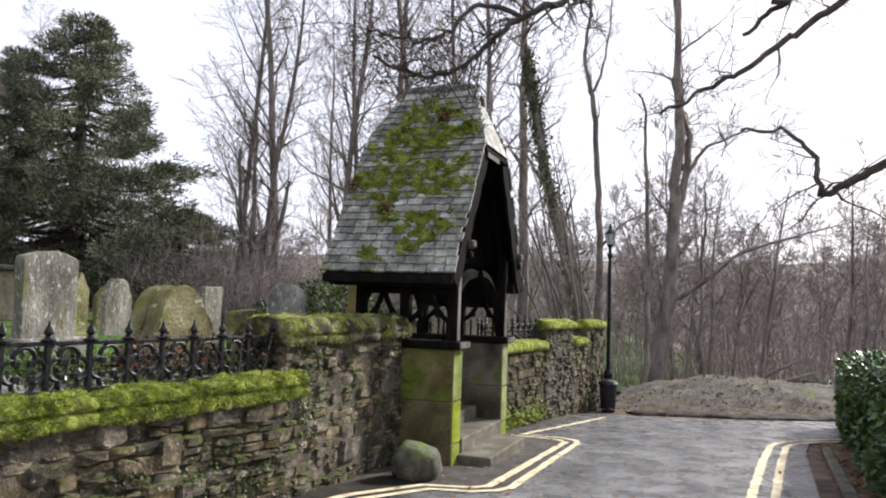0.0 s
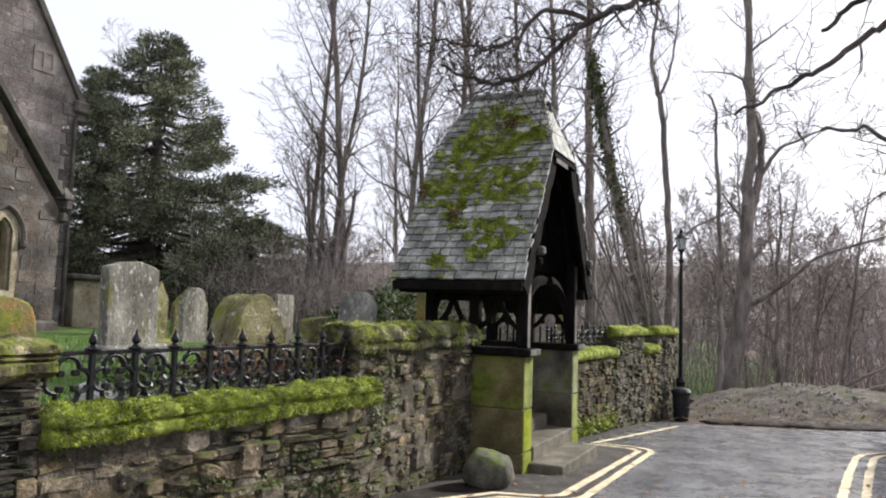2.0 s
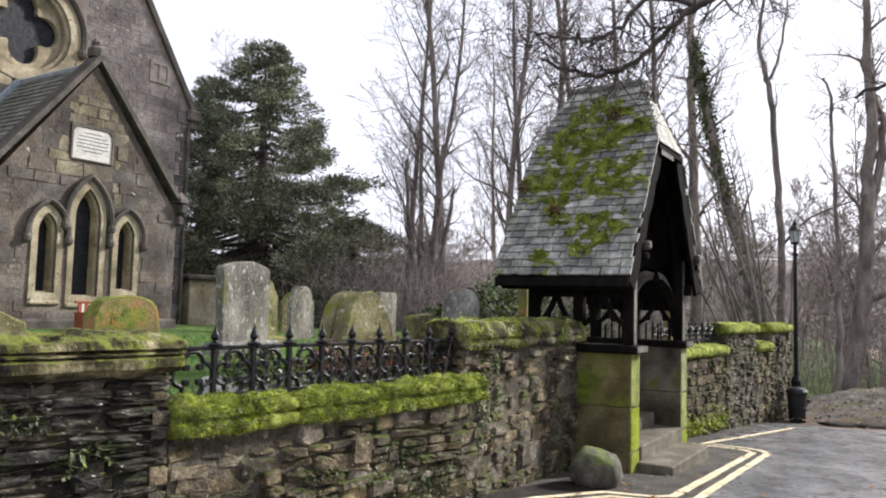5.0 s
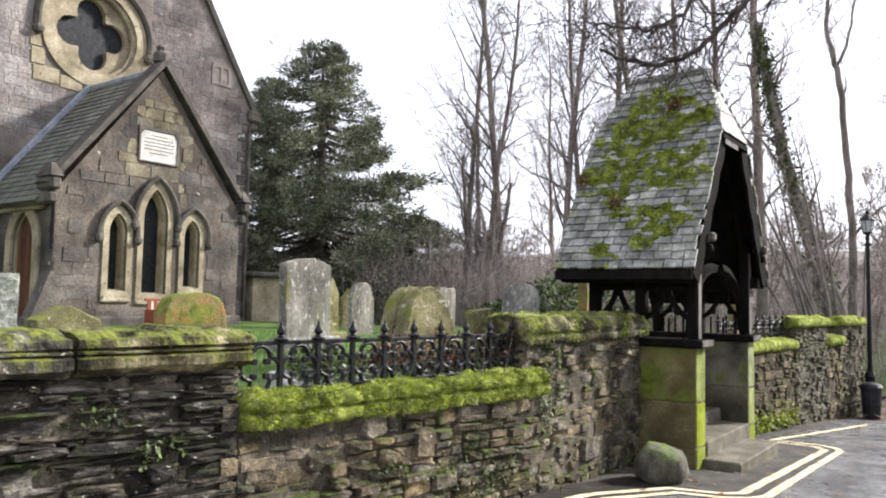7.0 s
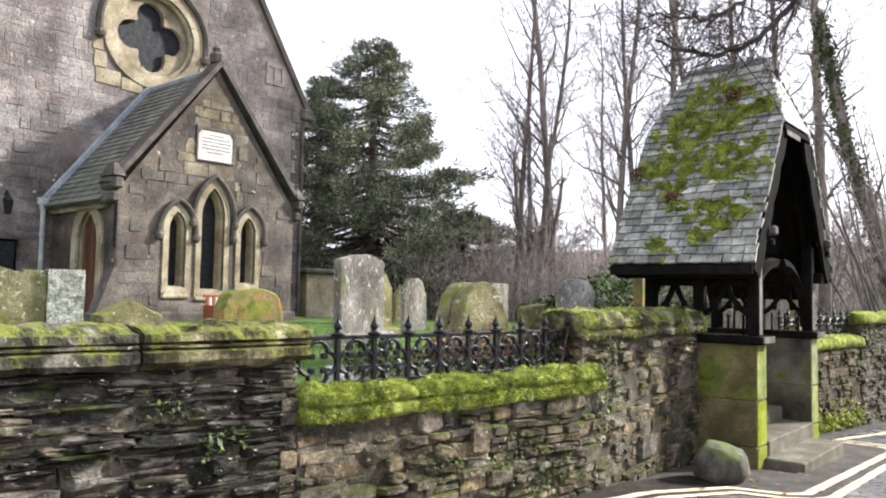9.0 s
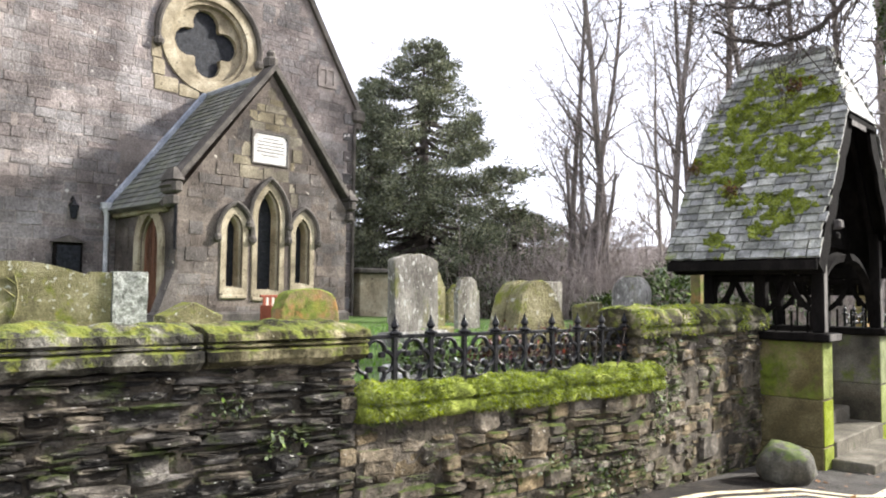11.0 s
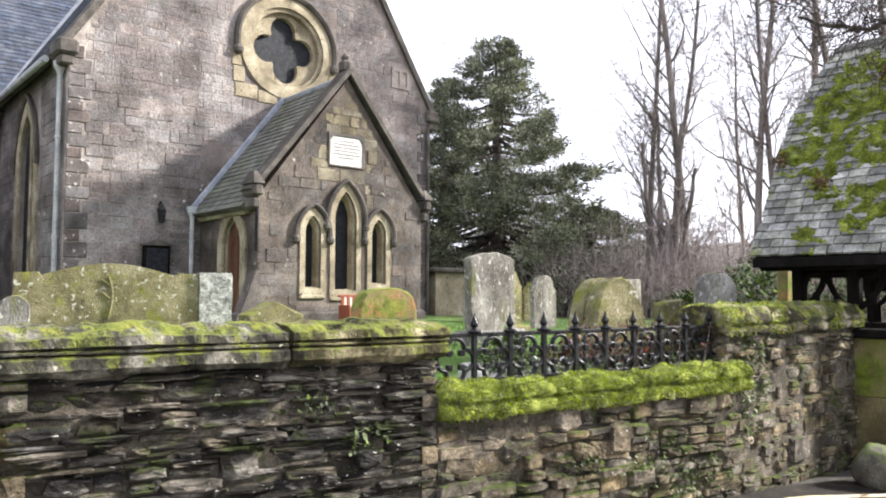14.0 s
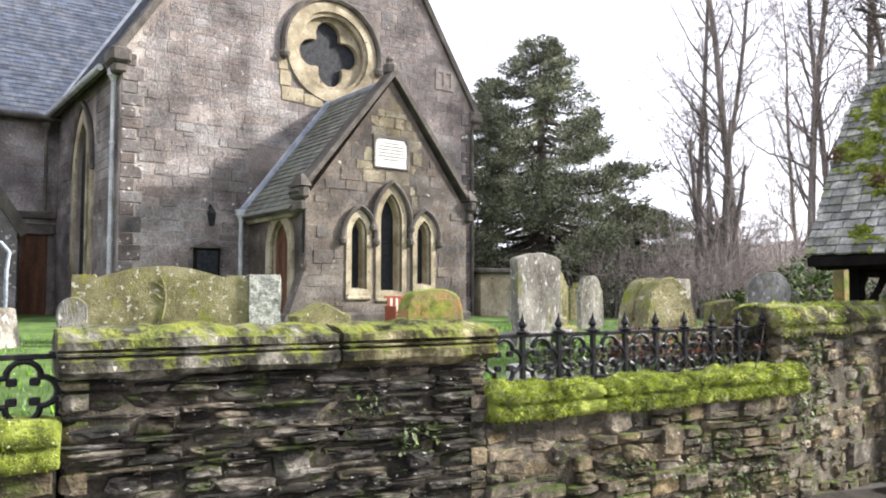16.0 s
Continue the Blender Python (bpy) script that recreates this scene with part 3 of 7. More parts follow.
tagged(part("earth_mound", s, M_GRAVEL, smooth=True), "low heap of earth and gravel with moss and leaves", "earth heap")

# loose stones on the heap and a scraped bank of earth at the end of the lane
s = Shape()
r = random.Random(14)
for i in range(420):
    x, y = hx + r.gauss(0, 2.4), hy + r.gauss(-1.2, 1.4)
    d2 = ((x - hx) / 3.1) ** 2 + ((y - hy) / 2.6) ** 2
    z = wz(x, y) + 0.8 * math.exp(-d2) + 0.14 * fbm((x, y, 1), 0.9)
    if y < 17.9:
        continue
    k = r.uniform(0.015, 0.045)
    s.box(-k, k, -k * 0.8, k * 0.8, -k * 0.6, k * 0.6, pose(x, y, z, r.uniform(0, 90), r.uniform(0, 90), r.uniform(0, 360)), c=k * 0.3)
tagged(part("gravel", s, M_GRAVE), "small loose stones on the earth heap", "stones", kind="stuff")
rings = []
for i in range(60):
    t = i / 59
    x = lerp(4.4, 9.4, t)
    y = lerp(17.35, 17.0, t) + 0.5 * max(0, t - 0.5) + 0.15 * fbm((x, 0, 0), 1.5)
    z = zg(x, y)
    h = 0.045 + 0.05 * fbm((x, 1, 0), 2.0)
    rings.append([Vector((x, y - 0.12, z - 0.05)), Vector((x, y - 0.04, z + h)), Vector((x, y + 0.2, z + h * 1.2)), Vector((x, y + 0.8, z - 0.05))])
tagged(part("earth_bank", Shape().loft(rings), M_SOIL_SHADE, smooth=True), "low scraped bank of dark earth and leaves", "earth bank")

# ---- boundary wall ----
STONES = rough_variants("stone", M_RUBBLE)
STONES += block_variants("stone", M_RUBBLE, 8, 0.13, 0.1)
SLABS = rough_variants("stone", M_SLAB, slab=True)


def coping(m, prof, y0, y1, seed, amp, step=0.05, fuzz=None, density=0, patch=-0.18):
    """A coping stone: the profile (x, z) run along y, worn and lumpy. Fuzz takes moss tufts."""
    r = random.Random(seed)
    k = max(3, int((y1 - y0) / step))
    fine = []
    for a, b in zip(prof, prof[1:]):
        q = max(1, int(math.dist(a, b) / 0.045))
        fine += [(lerp(a[0], b[0], i / q), lerp(a[1], b[1], i / q)) for i in range(q)]
    fine.append(prof[-1])
    cx = sum(p[0] for p in prof) / len(prof)
    cz = sum(p[1] for p in prof) / len(prof)
    rings = []
    for i in range(k + 1):
        y = lerp(y0, y1, i / k)
        tap = 0.94 if i in (0, k) else 1.0
        ring = []
        for x, z in fine:
            d = amp * (0.65 * fbm((x * 2 + seed, y * 1.3, z * 2), 1.6, 3) + 0.6 * fbm((x + seed, y, z), 7.0, 4))
            d *= 1.0 if z > cz + 0.02 else 0.4
            dx, dz = x - cx, z - cz
            ln = math.hypot(dx, dz) or 1
            ring.append((cx + dx * tap + dx / ln * d, y + (0.012 * fbm((x, z, seed), 6) if i in (0, k) else 0), cz + dz * tap + dz / ln * d))
        rings.append(ring)
    s = Shape().loft(rings, m)
    if fuzz is not None:
        for i in range(density):
            a = r.randrange(k)
            b = r.randrange(len(fine) - 1)
            u = r.random()
            p = Vector(rings[a][b]).lerp(Vector(rings[a + 1][b]), u).lerp(Vector(rings[a][b + 1]).lerp(Vector(rings[a + 1][b + 1]), u), r.random())
            if p.z < cz - 0.06 and r.random() < 0.5:
                continue
            out = Vector((p.x - cx, r.uniform(-0.05, 0.05), p.z - cz)).normalized()
            if fbm((p.x, p.y * 1.0, p.z + seed), 3.2, 3) < patch:
                continue
            h = r.uniform(0.01, 0.03)
            t = Vector((r.uniform(-1, 1), r.uniform(-1, 1), r.uniform(-0.6, 1))) * 0.6
            w = Vector((r.uniform(-1, 1), r.uniform(-1, 1), r.uniform(-1, 1))).normalized() * 0.007
            q = p - out * 0.004
            fuzz.add([q - w, q + w, q + (out + t).normalized() * h + Vector((0, 0, -0.004))], [(0, 1, 2)], m)
    return s


def rubble(name, m, face, y0, y1, z0, z1, depth, label, seed, hm=(0.045, 0.15), lm=(0.1, 0.42), objects=True, end0=False, end1=False, slab=False, back=0.044):
    """A rubble wall: a lumpy mortar core, and stones of many sizes set in it on the road side."""
    core = Shape().box(face - depth, face - 0.06, y0 + 0.02, y1 - 0.02, z0 - 0.4, z1, m)
    step = 0.05 if objects else 0.09
    ny, nz_ = max(2, int((y1 - y0) / step)), max(2, int((z1 - z0) / step))
    pts = []
    for k in range(nz_ + 1):
        for i in range(ny + 1):
            y, z = lerp(y0 + 0.02, y1 - 0.02, i / ny), lerp(z0, z1, k / nz_)
            pts.append((face - back + 0.016 * fbm((y, z, seed), 2.2, 2) + 0.012 * fbm((y, z, seed + 5), 9.0, 2), y, z))
    core.add(pts, [(k * (ny + 1) + i, k * (ny + 1) + i + 1, (k + 1) * (ny + 1) + i + 1, (k + 1) * (ny + 1) + i) for k in range(nz_) for i in range(ny)], m)
    wall = tagged(part(name, core, M_MORTAR), label, "wall", kind="structure")
    r = random.Random(seed)
    rest = Shape()
    kinds = SLABS if slab else STONES
    cells = [(y, z, dy, dz, 0.0) for y, z, dy, dz in courses(y0, y1, z0, z1, r, *hm, *lm, 0.004, 0.45) if r.random() > 0.03]
    for i in range(int((y1 - y0) * 2.5)):
        cells.append((r.uniform(y0 + 0.12, y1 - 0.12), r.uniform(z0, z1 - 0.12), r.uniform(0.14, 0.34), r.uniform(0.09, 0.2), 0.012))
    for y, z, dy, dz, out in cells:
        z += (0.02 if slab else 0.035) * fbm((y * 1.5, z * 2, seed), 1.0) + r.uniform(-0.012, 0.012)
        px = r.uniform(0.08, 0.15)
        dy *= r.uniform(0.82, 1.1)
        dz *= r.uniform(0.8, 1.15)
        x = face - 0.07 + r.uniform(-0.045 if slab else -0.02, 0.03) + out
        if objects:
            put_block(kinds, "stone", m, x, min(max(y, y0 + dy / 2), y1 - dy / 2), min(z, z1 - dz / 2), px, dy, dz, wall, r, 2.5 if slab else 4.0)
        else:
            v = kinds[r.randrange(len(kinds))]
            mm = m @ Matrix.Translation((x, y, min(z, z1 - dz / 2))) @ pose(0, 0, 0, r.uniform(-7, 7)) @ Matrix.Diagonal((px, dy, dz, 1))
            rest.add([q.co for q in v.vertices], [tuple(q.vertices) for q in v.polygons], mm)
    for on, yy, sg in ((end0, y0, -1), (end1, y1, 1)):
        if on:
            for x, z, dx, dz in courses(face - depth, face - 0.02, z0 + 0.3, z1, r, 0.07, 0.16, 0.12, 0.3, 0.01):
                mm = m @ Matrix.Translation((x, yy - sg * 0.05, z)) @ pose(0, 0, 0, 0, 0, 90 * sg) @ Matrix.Diagonal((0.12, dx, dz, 1))
                ob = new("stone", STONES[r.randrange(len(STONES))])
                ob.parent = wall
                ob.matrix_basis = mm
    if rest.v:
        tagged(part("masonry", rest, M_RUBBLE, wall), kind="stuff")
    return wall


F = -4.2
PROF_TALL = [(F - 0.47, 1.05), (F - 0.47, 1.19), (F - 0.42, 1.265), (F - 0.2, 1.295), (F - 0.06, 1.275), (F + 0.05, 1.25), (F + 0.065, 1.205), (F + 0.022, 1.196), (F + 0.022, 1.187), (F + 0.052, 1.182), (F + 0.052, 1.171), (F + 0.02, 1.162), (F + 0.06, 1.146), (F + 0.055, 1.095), (F - 0.01, 1.055)]
PROF_LOW = [(F - 0.42, 0.66), (F - 0.42, 0.8), (F - 0.3, 0.86), (F - 0.1, 0.875), (F + 0.03, 0.845), (F + 0.06, 0.79), (F + 0.015, 0.765), (F + 0.055, 0.74), (F + 0.05, 0.68), (F, 0.65)]
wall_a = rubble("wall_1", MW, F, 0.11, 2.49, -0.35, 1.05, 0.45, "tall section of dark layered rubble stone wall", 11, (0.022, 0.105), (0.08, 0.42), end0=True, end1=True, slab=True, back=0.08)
wall_low = rubble("wall_2", MW, F, 2.49, 5.45, -0.35, 0.67, 0.42, "low rubble stone wall below an iron fence", 12, (0.05, 0.16), (0.12, 0.4))
wall_left = rubble("wall_3", MW, F, -4.5, 0.11, -0.3, 0.67, 0.42, "low rubble stone wall below an iron fence", 13, (0.06, 0.16), (0.12, 0.4), objects=False)
CB = -3.55
wall_b = rubble("wall_4", MC, CB, 5.87, 8.55, -0.45, 1.12, 0.5, "tall rubble stone wall joining the lychgate", 14, (0.05, 0.15), (0.1, 0.34), end0=True, back=0.024)
for (y0, y1), sd in (((0.08, 1.475), 1), ((1.495, 2.53), 2)):
    part("coping_stone", coping(MW, PROF_TALL, y0, y1, sd, 0.05, 0.025), M_COPING, wall_a, "moulded coping stone with moss on top")
fz = Shape()
for (y0, y1), sd in (((2.5, 3.42), 3), ((3.425, 4.3), 4), ((4.305, 5.62), 5)):
    part("coping_stone", coping(MW, PROF_LOW, y0, y1, sd, 0.07, 0.035, fuzz=fz, density=17000, patch=-0.3), M_MOSS, wall_low, "coping stone under thick yellow-green moss", smooth=True)
tagged(part("moss_fuzz", fz, M_FUZZ, wall_low), kind="stuff")
fz = Shape()
for (y0, y1), sd in (((-4.5, -2.5), 6), ((-2.49, -1.0), 7), ((-0.99, 0.1), 8)):
    part("coping_stone", coping(MW, PROF_LOW, y0, y1, sd, 0.03, fuzz=fz, density=2500), M_MOSS, wall_left, "coping stone under thick yellow-green moss", smooth=True)
tagged(part("moss_fuzz", fz, M_FUZZ, wall_left), kind="stuff")
fz = Shape()
PROF_B = [(CB - 0.52, 1.1), (CB - 0.54, 1.22), (CB - 0.42, 1.34), (CB - 0.2, 1.385), (CB - 0.02, 1.33), (CB + 0.05, 1.22), (CB + 0.01, 1.2), (CB + 0.05, 1.17), (CB + 0.03, 1.11)]
for (y0, y1), sd in (((5.84, 7.35), 9), ((7.355, 8.68), 10)):
    part("coping_stone", coping(MC, PROF_B, y0, y1, sd, 0.05, 0.035, fuzz=fz, density=14000, patch=-0.1), M_COPING, wall_b, "rounded coping stone with green moss", smooth=True)
tagged(part("moss_fuzz", fz, M_FUZZ, wall_b), kind="stuff")

# wall past the gate
FF = -4.95
far = [("wall_5", 11.25, 14.4, 0.72, False), ("wall_6", 14.4, 16.2, 1.1, True), ("wall_7", 16.2, 17.2, 0.72, False), ("wall_8", 17.2, 18.7, 1.1, True)]
for name, y0, y1, zt, tall in far:
    w = rubble(name, MW, FF, y0, y1, -1.2, zt, 0.45, "rubble stone wall beyond the lychgate, mossy coping", 20 + int(y0), (0.07, 0.18), (0.12, 0.36), objects=False)
    fz = Shape()
    pr = [(FF - 0.47, zt), (FF - 0.47, zt + 0.12), (FF - 0.2, zt + 0.22), (FF + 0.03, zt + 0.16), (FF + 0.06, zt + 0.08), (FF + 0.03, zt)]
    part("coping_stone", coping(MW, pr, y0 - 0.05 * tall, y1 + 0.05 * tall, int(y0), 0.03, 0.1, fz, 2500), M_MOSS, w, "coping stone with green moss", smooth=True)
    tagged(part("moss_fuzz", fz, M_FUZZ, w), kind="stuff")

# ferns and moss clumps growing from the joints
r = random.Random(5)
s = Shape()
for x, y, z, k in ((F, 1.98, 0.62, 0.1), (F, 1.62, 0.83, 0.08), (F, 4.4, 0.1, 0.16), (F, 4.9, -0.05, 0.2), (F, 3.7, 0.25, 0.12), (F, 1.1, 0.3, 0.07), (F, 4.65, 0.3, 0.1), (F, 5.1, 0.05, 0.14)):
    for i in range(int(900 * k)):
        p = MW @ Vector((x + r.uniform(-0.02, 0.03), y + r.gauss(0, k), z + r.gauss(0, k * 0.6)))
        leaves(s, [p], 0.035, r)
for i in range(420):
    p = MC @ Vector((CB + r.uniform(-0.01, 0.03), 6.1 + abs(r.gauss(0, 0.22)), r.uniform(0.2, 1.1)))
    leaves(s, [p], 0.04, r)
tagged(part("wall_fern", s, M_IVY), "small green ferns and ivy rooted in the wall joints", "plant", kind="stuff")

# long pale moss and grass on the far wall foot
s = Shape()
for i in range(1500):
    u = r.uniform(11.3, 14.2)
    p = MW @ Vector((FF + r.uniform(-0.02, 0.1), u, -0.55 + abs(r.gauss(0, 0.14))))
    leaves(s, [p], 0.06, r)
tagged(part("wall_foot_moss", s, M_FUZZ), "green moss at the foot of the wall", "moss", kind="stuff")

# ---- lychgate ----
GU, GV, GL, GA, GB, GH = 9.63, -2.78, 1.65, 1.59, 0.53, 0.35   # ridge line, road end, length, half widths at eave and hip, hip inset
ZE, ZK, ZR = 1.87, 3.57, 4.47
gate = thing("lychgate", MC @ Vector((-3.2, 9.7, -0.36)), "small lychgate with mossy slate roof on stone plinths", "lychgate")
r = random.Random(21)
for y0, y1, green in ((8.55, 8.88, True), (10.7, 11.02, False)):
    base = part("plinth", Shape().box(-4.3, -2.97, y0 + 0.02, y1 - 0.02, -0.7, 1.0, MC), M_MORTAR, gate, "ashlar plinth wall with green algae")
    for z0, z1 in ((-0.75, -0.12), (-0.115, 0.38), (0.385, 0.995)):
        part("block", Shape().box(-4.32, -2.93, y0, y1, z0, z1, MC, c=0.008), M_ASHLAR_TOP if z1 > 0.9 else M_ASHLAR, base)
        # thin end plate: algae green, painted lighter on the sunny side
        part("block", Shape().box(-2.9285, -2.921, y0 + 0.015, y1 - 0.015, z0 + 0.012, z1 - 0.01, MC), M_GREEN_LIT, base, "end face green with algae, lightened for the sun")
    part("timber_cap", Shape().box(-4.36, -2.85, y0 - 0.05, y1 + 0.05, 1.0, 1.09, MC, c=0.015), M_TIMBER, gate, "dark timber sill on the plinth")
    part("cap_end", Shape().box(-2.848, -2.835, y0 - 0.02, y1 + 0.03, 1.01, 1.085, MC, c=0.005), M_GREY_TIMBER, gate, "pale timber end")
    cy = (y0 + y1) / 2
    for x, top in ((-3.0, 2.3), (-3.62, 1.95), (-4.22, 2.1)):
        part("post", Shape().box(x - 0.065, x + 0.065, cy - 0.065, cy + 0.065, 1.09, top, MC, c=0.015), M_TIMBER, gate)
    # paler timber plate on the road-facing side of the post only
    part("post_face", Shape().box(-2.932, -2.925, cy - 0.05, cy + 0.05, 1.1, 2.2, MC), M_GREY_TIMBER, gate, "grey post face")
    sd = -1 if cy < GU else 1
    py = GU + sd * 1.3
    part("wall_plate", Shape().box(-4.4, -2.82, py - 0.09, py + 0.06, 1.72, 1.86, MC, c=0.012), M_TIMBER, gate)
    # arched braces between the posts, along the side
    for xa, xb in ((-3.0, -3.62), (-3.62, -4.22)):
        for a, b in ((xa, xb), (xb, xa)):
            pts = [MC @ Vector((lerp(a, (a + b) / 2, math.sin(t)), cy, 1.3 + 0.48 * (1 - math.cos(t)) ** 0.8)) for t in (i * math.pi / 16 for i in range(9))]
            part("brace", Shape().tube(pts, 0.04, 4), M_TIMBER, gate)
            mid = (a + b) / 2
            part("cusp", Shape().box(lerp(a, mid, 0.62) - 0.035, lerp(a, mid, 0.62) + 0.035, cy - 0.03, cy + 0.03, 1.36, 1.47, MC, c=0.012), M_TIMBER, gate)
        part("side_rail", Shape().box(min(xa, xb) + 0.06, max(xa, xb) - 0.06, cy - 0.03, cy + 0.03, 1.64, 1.71, MC, c=0.01), M_TIMBER, gate)
    # balusters under the arches
    for i in range(7):
        x = -3.12 - 0.17 * i
        part("baluster", Shape().tube([MC @ Vector((x, cy, 1.09)), MC @ Vector((x, cy, 1.32))], 0.014, 5), M_TIMBER, gate)
for x in (-3.45, -4.25):
    part("tie_beam", Shape().box(x - 0.07, x + 0.07, GU - 1.28, GU + 1.28, 1.96, 2.12, MC, c=0.015), M_TIMBER, gate)
    if x > -4:
        continue
    part("collar", Shape().box(x - 0.05, x + 0.05, GU - 0.62, GU + 0.62, 3.25, 3.38, MC, c=0.012), M_TIMBER, gate)
    part("king_post", Shape().box(x - 0.05, x + 0.05, GU - 0.05, GU + 0.05, 2.12, 3.25, MC, c=0.012), M_TIMBER, gate)
for x in (-3.05, -4.25):
    for sd, cy in ((-1, 8.72), (1, 10.86)):
        pts = [MC @ Vector((x, cy - sd * 0.95 * (1 - math.cos(t)), 1.15 + 0.8 * math.sin(t))) for t in (i * math.pi / 20 for i in range(11))]
        part("arch_brace", Shape().tube(pts, 0.065, 4), M_TIMBER, gate)
# dark panels added to block the bright view through the open sides
for cy, z0 in ((8.715, 1.66), (10.86, 1.5)):
    for k in range(7):
        x0 = -4.16 + 0.157 * k
        part("side_board", Shape().box(x0, x0 + 0.15, cy + 0.035, cy + 0.055, z0, 1.93, MC), M_TIMBER, gate)
# dark gable infill, added where the interior is black, behind the tie beam and at the churchyard end
for k in range(13):
    y0 = GU - 1.3 + 0.2 * k
    top0, top1 = (min(3.5, 2.1 + (1.34 - abs(y - GU)) * 1.6) for y in (y0 + 0.004, y0 + 0.196))
    part("gable_board", Shape().sheet([(y0 + 0.004, 2.1), (y0 + 0.196, 2.1), (y0 + 0.196, top1), (y0 + 0.004, top0)], [], -3.34, -3.31, MC), M_TIMBER, gate)
part("gable_boarding", Shape().sheet([(GU - 1.3, 2.12), (GU + 1.3, 2.12), (GU + 0.5, 3.45), (GU - 0.5, 3.45)], [], -4.3, -4.27, MC), M_TIMBER, gate)
# projecting beam ends and brackets at the eaves
for cy in (8.62, 10.95):
    part("bracket", Shape().box(-2.9, -2.72, cy - 0.06, cy + 0.06, 2.2, 2.3, MC, c=0.02), M_GREY_TIMBER, gate, "grey carved bracket")
    part("bracket", Shape().box(-2.9, -2.75, cy - 0.05, cy + 0.05, 2.08, 2.17, MC, c=0.02), M_TIMBER, gate)


def roof_pt(side, x, t):
    """A point of the roof: side -1 near slope, t up the slope from 0 to 1."""
    return Vector((x, GU + side * GA * (1 - t), lerp(ZE, ZR, t)))


TK = (ZK - ZE) / (ZR - ZE)


def span(t):
    k = max(0, (t - TK) / (1 - TK)) * GH
    return GV - GL + k, GV - k


for side in (-1, 1):
    a0, b0 = span(0)
    a1, b1 = span(1)
    inner = []
    for t in (0, TK, 1):
        a, b = span(t)
        inner.append((a + 0.03, b - 0.03, t))
    n = Vector((0, side * (ZR - ZE), GA)).normalized()
    s = Shape()
    top = [roof_pt(side, inner[0][0], 0), roof_pt(side, inner[0][1], 0), roof_pt(side, inner[1][1], TK), roof_pt(side, inner[2][1], 1), roof_pt(side, inner[2][0], 1), roof_pt(side, inner[1][0], TK)]
    s.add([p - n * 0.012 for p in top] + [p - n * 0.05 for p in top], [(0, 1, 2, 3, 4, 5) if side < 0 else (5, 4, 3, 2, 1, 0), (11, 10, 9, 8, 7, 6) if side < 0 else (6, 7, 8, 9, 10, 11)] + [(j, 6 + j, 6 + (j + 1) % 6, (j + 1) % 6) for j in range(6)], MC)
    part("roof_boarding", s, M_TIMBER, gate, "dark boards under the slates")
    part("eave_board", Shape().box(GV - GL + 0.01, GV - 0.01, GU + side * GA - 0.03 + (0 if side > 0 else 0.0), GU + side * GA + 0.01, ZE - 0.12, ZE - 0.015, MC, c=0.008), M_TIMBER, gate)
    for x in (GV - 0.03, GV - GL + 0.03):
        lo, hi = roof_pt(side, x, -0.01) - n * 0.13, roof_pt(side, x, TK) - n * 0.13
        w = Vector((0.022, 0, 0))
        up = n * 0.085
        rings = []
        for k in range(25):
            p, dip = lo.lerp(hi, k / 24), up * (1.25 + 0.45 * abs(math.sin(math.pi * k / 6)))
            rings.append([p - w - dip, p + w - dip, p + w + up, p - w + up])
        part("bargeboard", Shape().loft(rings, MC), M_TIMBER, gate, "scalloped dark bargeboard")
    for i in range(4):
        x = lerp(GV - 0.25, GV - GL + 0.25, i / 3)
        lo, hi = roof_pt(side, x, 0.01) - n * 0.1, roof_pt(side, x, 0.96) - n * 0.1
        w, up = Vector((0.03, 0, 0)), n * 0.045
        part("rafter", Shape().loft([[lo - w - up, lo + w - up, lo + w + up, lo - w + up], [hi - w - up, hi + w - up, hi + w + up, hi - w + up]], MC), M_TIMBER, gate)

# hipped ends
for x, xr, sg in ((GV, GV - GH, 1), (GV - GL, GV - GL + GH, -1)):
    s = Shape()
    p = [Vector((x, GU - GB, ZK)), Vector((x, GU + GB, ZK)), Vector((xr, GU, ZR))]
    d = Vector((-0.03 * sg, 0, -0.03))
    s.add(p + [q + d for q in p], [(0, 1, 2), (5, 4, 3), (0, 3, 4, 1), (1, 4, 5, 2), (2, 5, 3, 0)], MC)
    part("hip_boarding", s, M_TIMBER, gate)
    part("hip_fascia", Shape().box(x - 0.02, x + 0.02, GU - GB, GU + GB, ZK - 0.1, ZK - 0.035, MC, c=0.006), M_TIMBER, gate)
    # pale strip painted in for sun along the edge of the fascia
    part("fascia_strip", Shape().box(x + 0.021 * sg - 0.004, x + 0.021 * sg + 0.004, GU - GB + 0.06, GU + 0.06, ZK - 0.16, ZK - 0.1, MC), M_GREY_TIMBER, gate, "pale strip painted for the sunlit fascia edge")


def slate_mesh(i):
    q = random.Random(300 + i)
    j = lambda a: q.uniform(-a, a)
    s = Shape()
    lowr = [(-0.5 + j(0.03), -0.5 + j(0.05), 0), (-0.1, -0.5 + j(0.06), 0), (0.25, -0.5 + j(0.05), 0), (0.5 + j(0.03), -0.5 + j(0.06), 0)]
    upr = [(0.5, 0.6, 0), (0, 0.6, 0), (-0.25, 0.6, 0), (-0.5, 0.6, 0)]
    ring = lowr + upr
    s.loft([[(a, b, 0) for a, b, c in ring], [(a * 0.99, b * 0.99, 1) for a, b, c in ring]])
    return s.mesh("slate", M_SLATE)


SLATES = [slate_mesh(i) for i in range(8)]
ROWS = 28
SLOPE = math.hypot(GA, ZR - ZE)


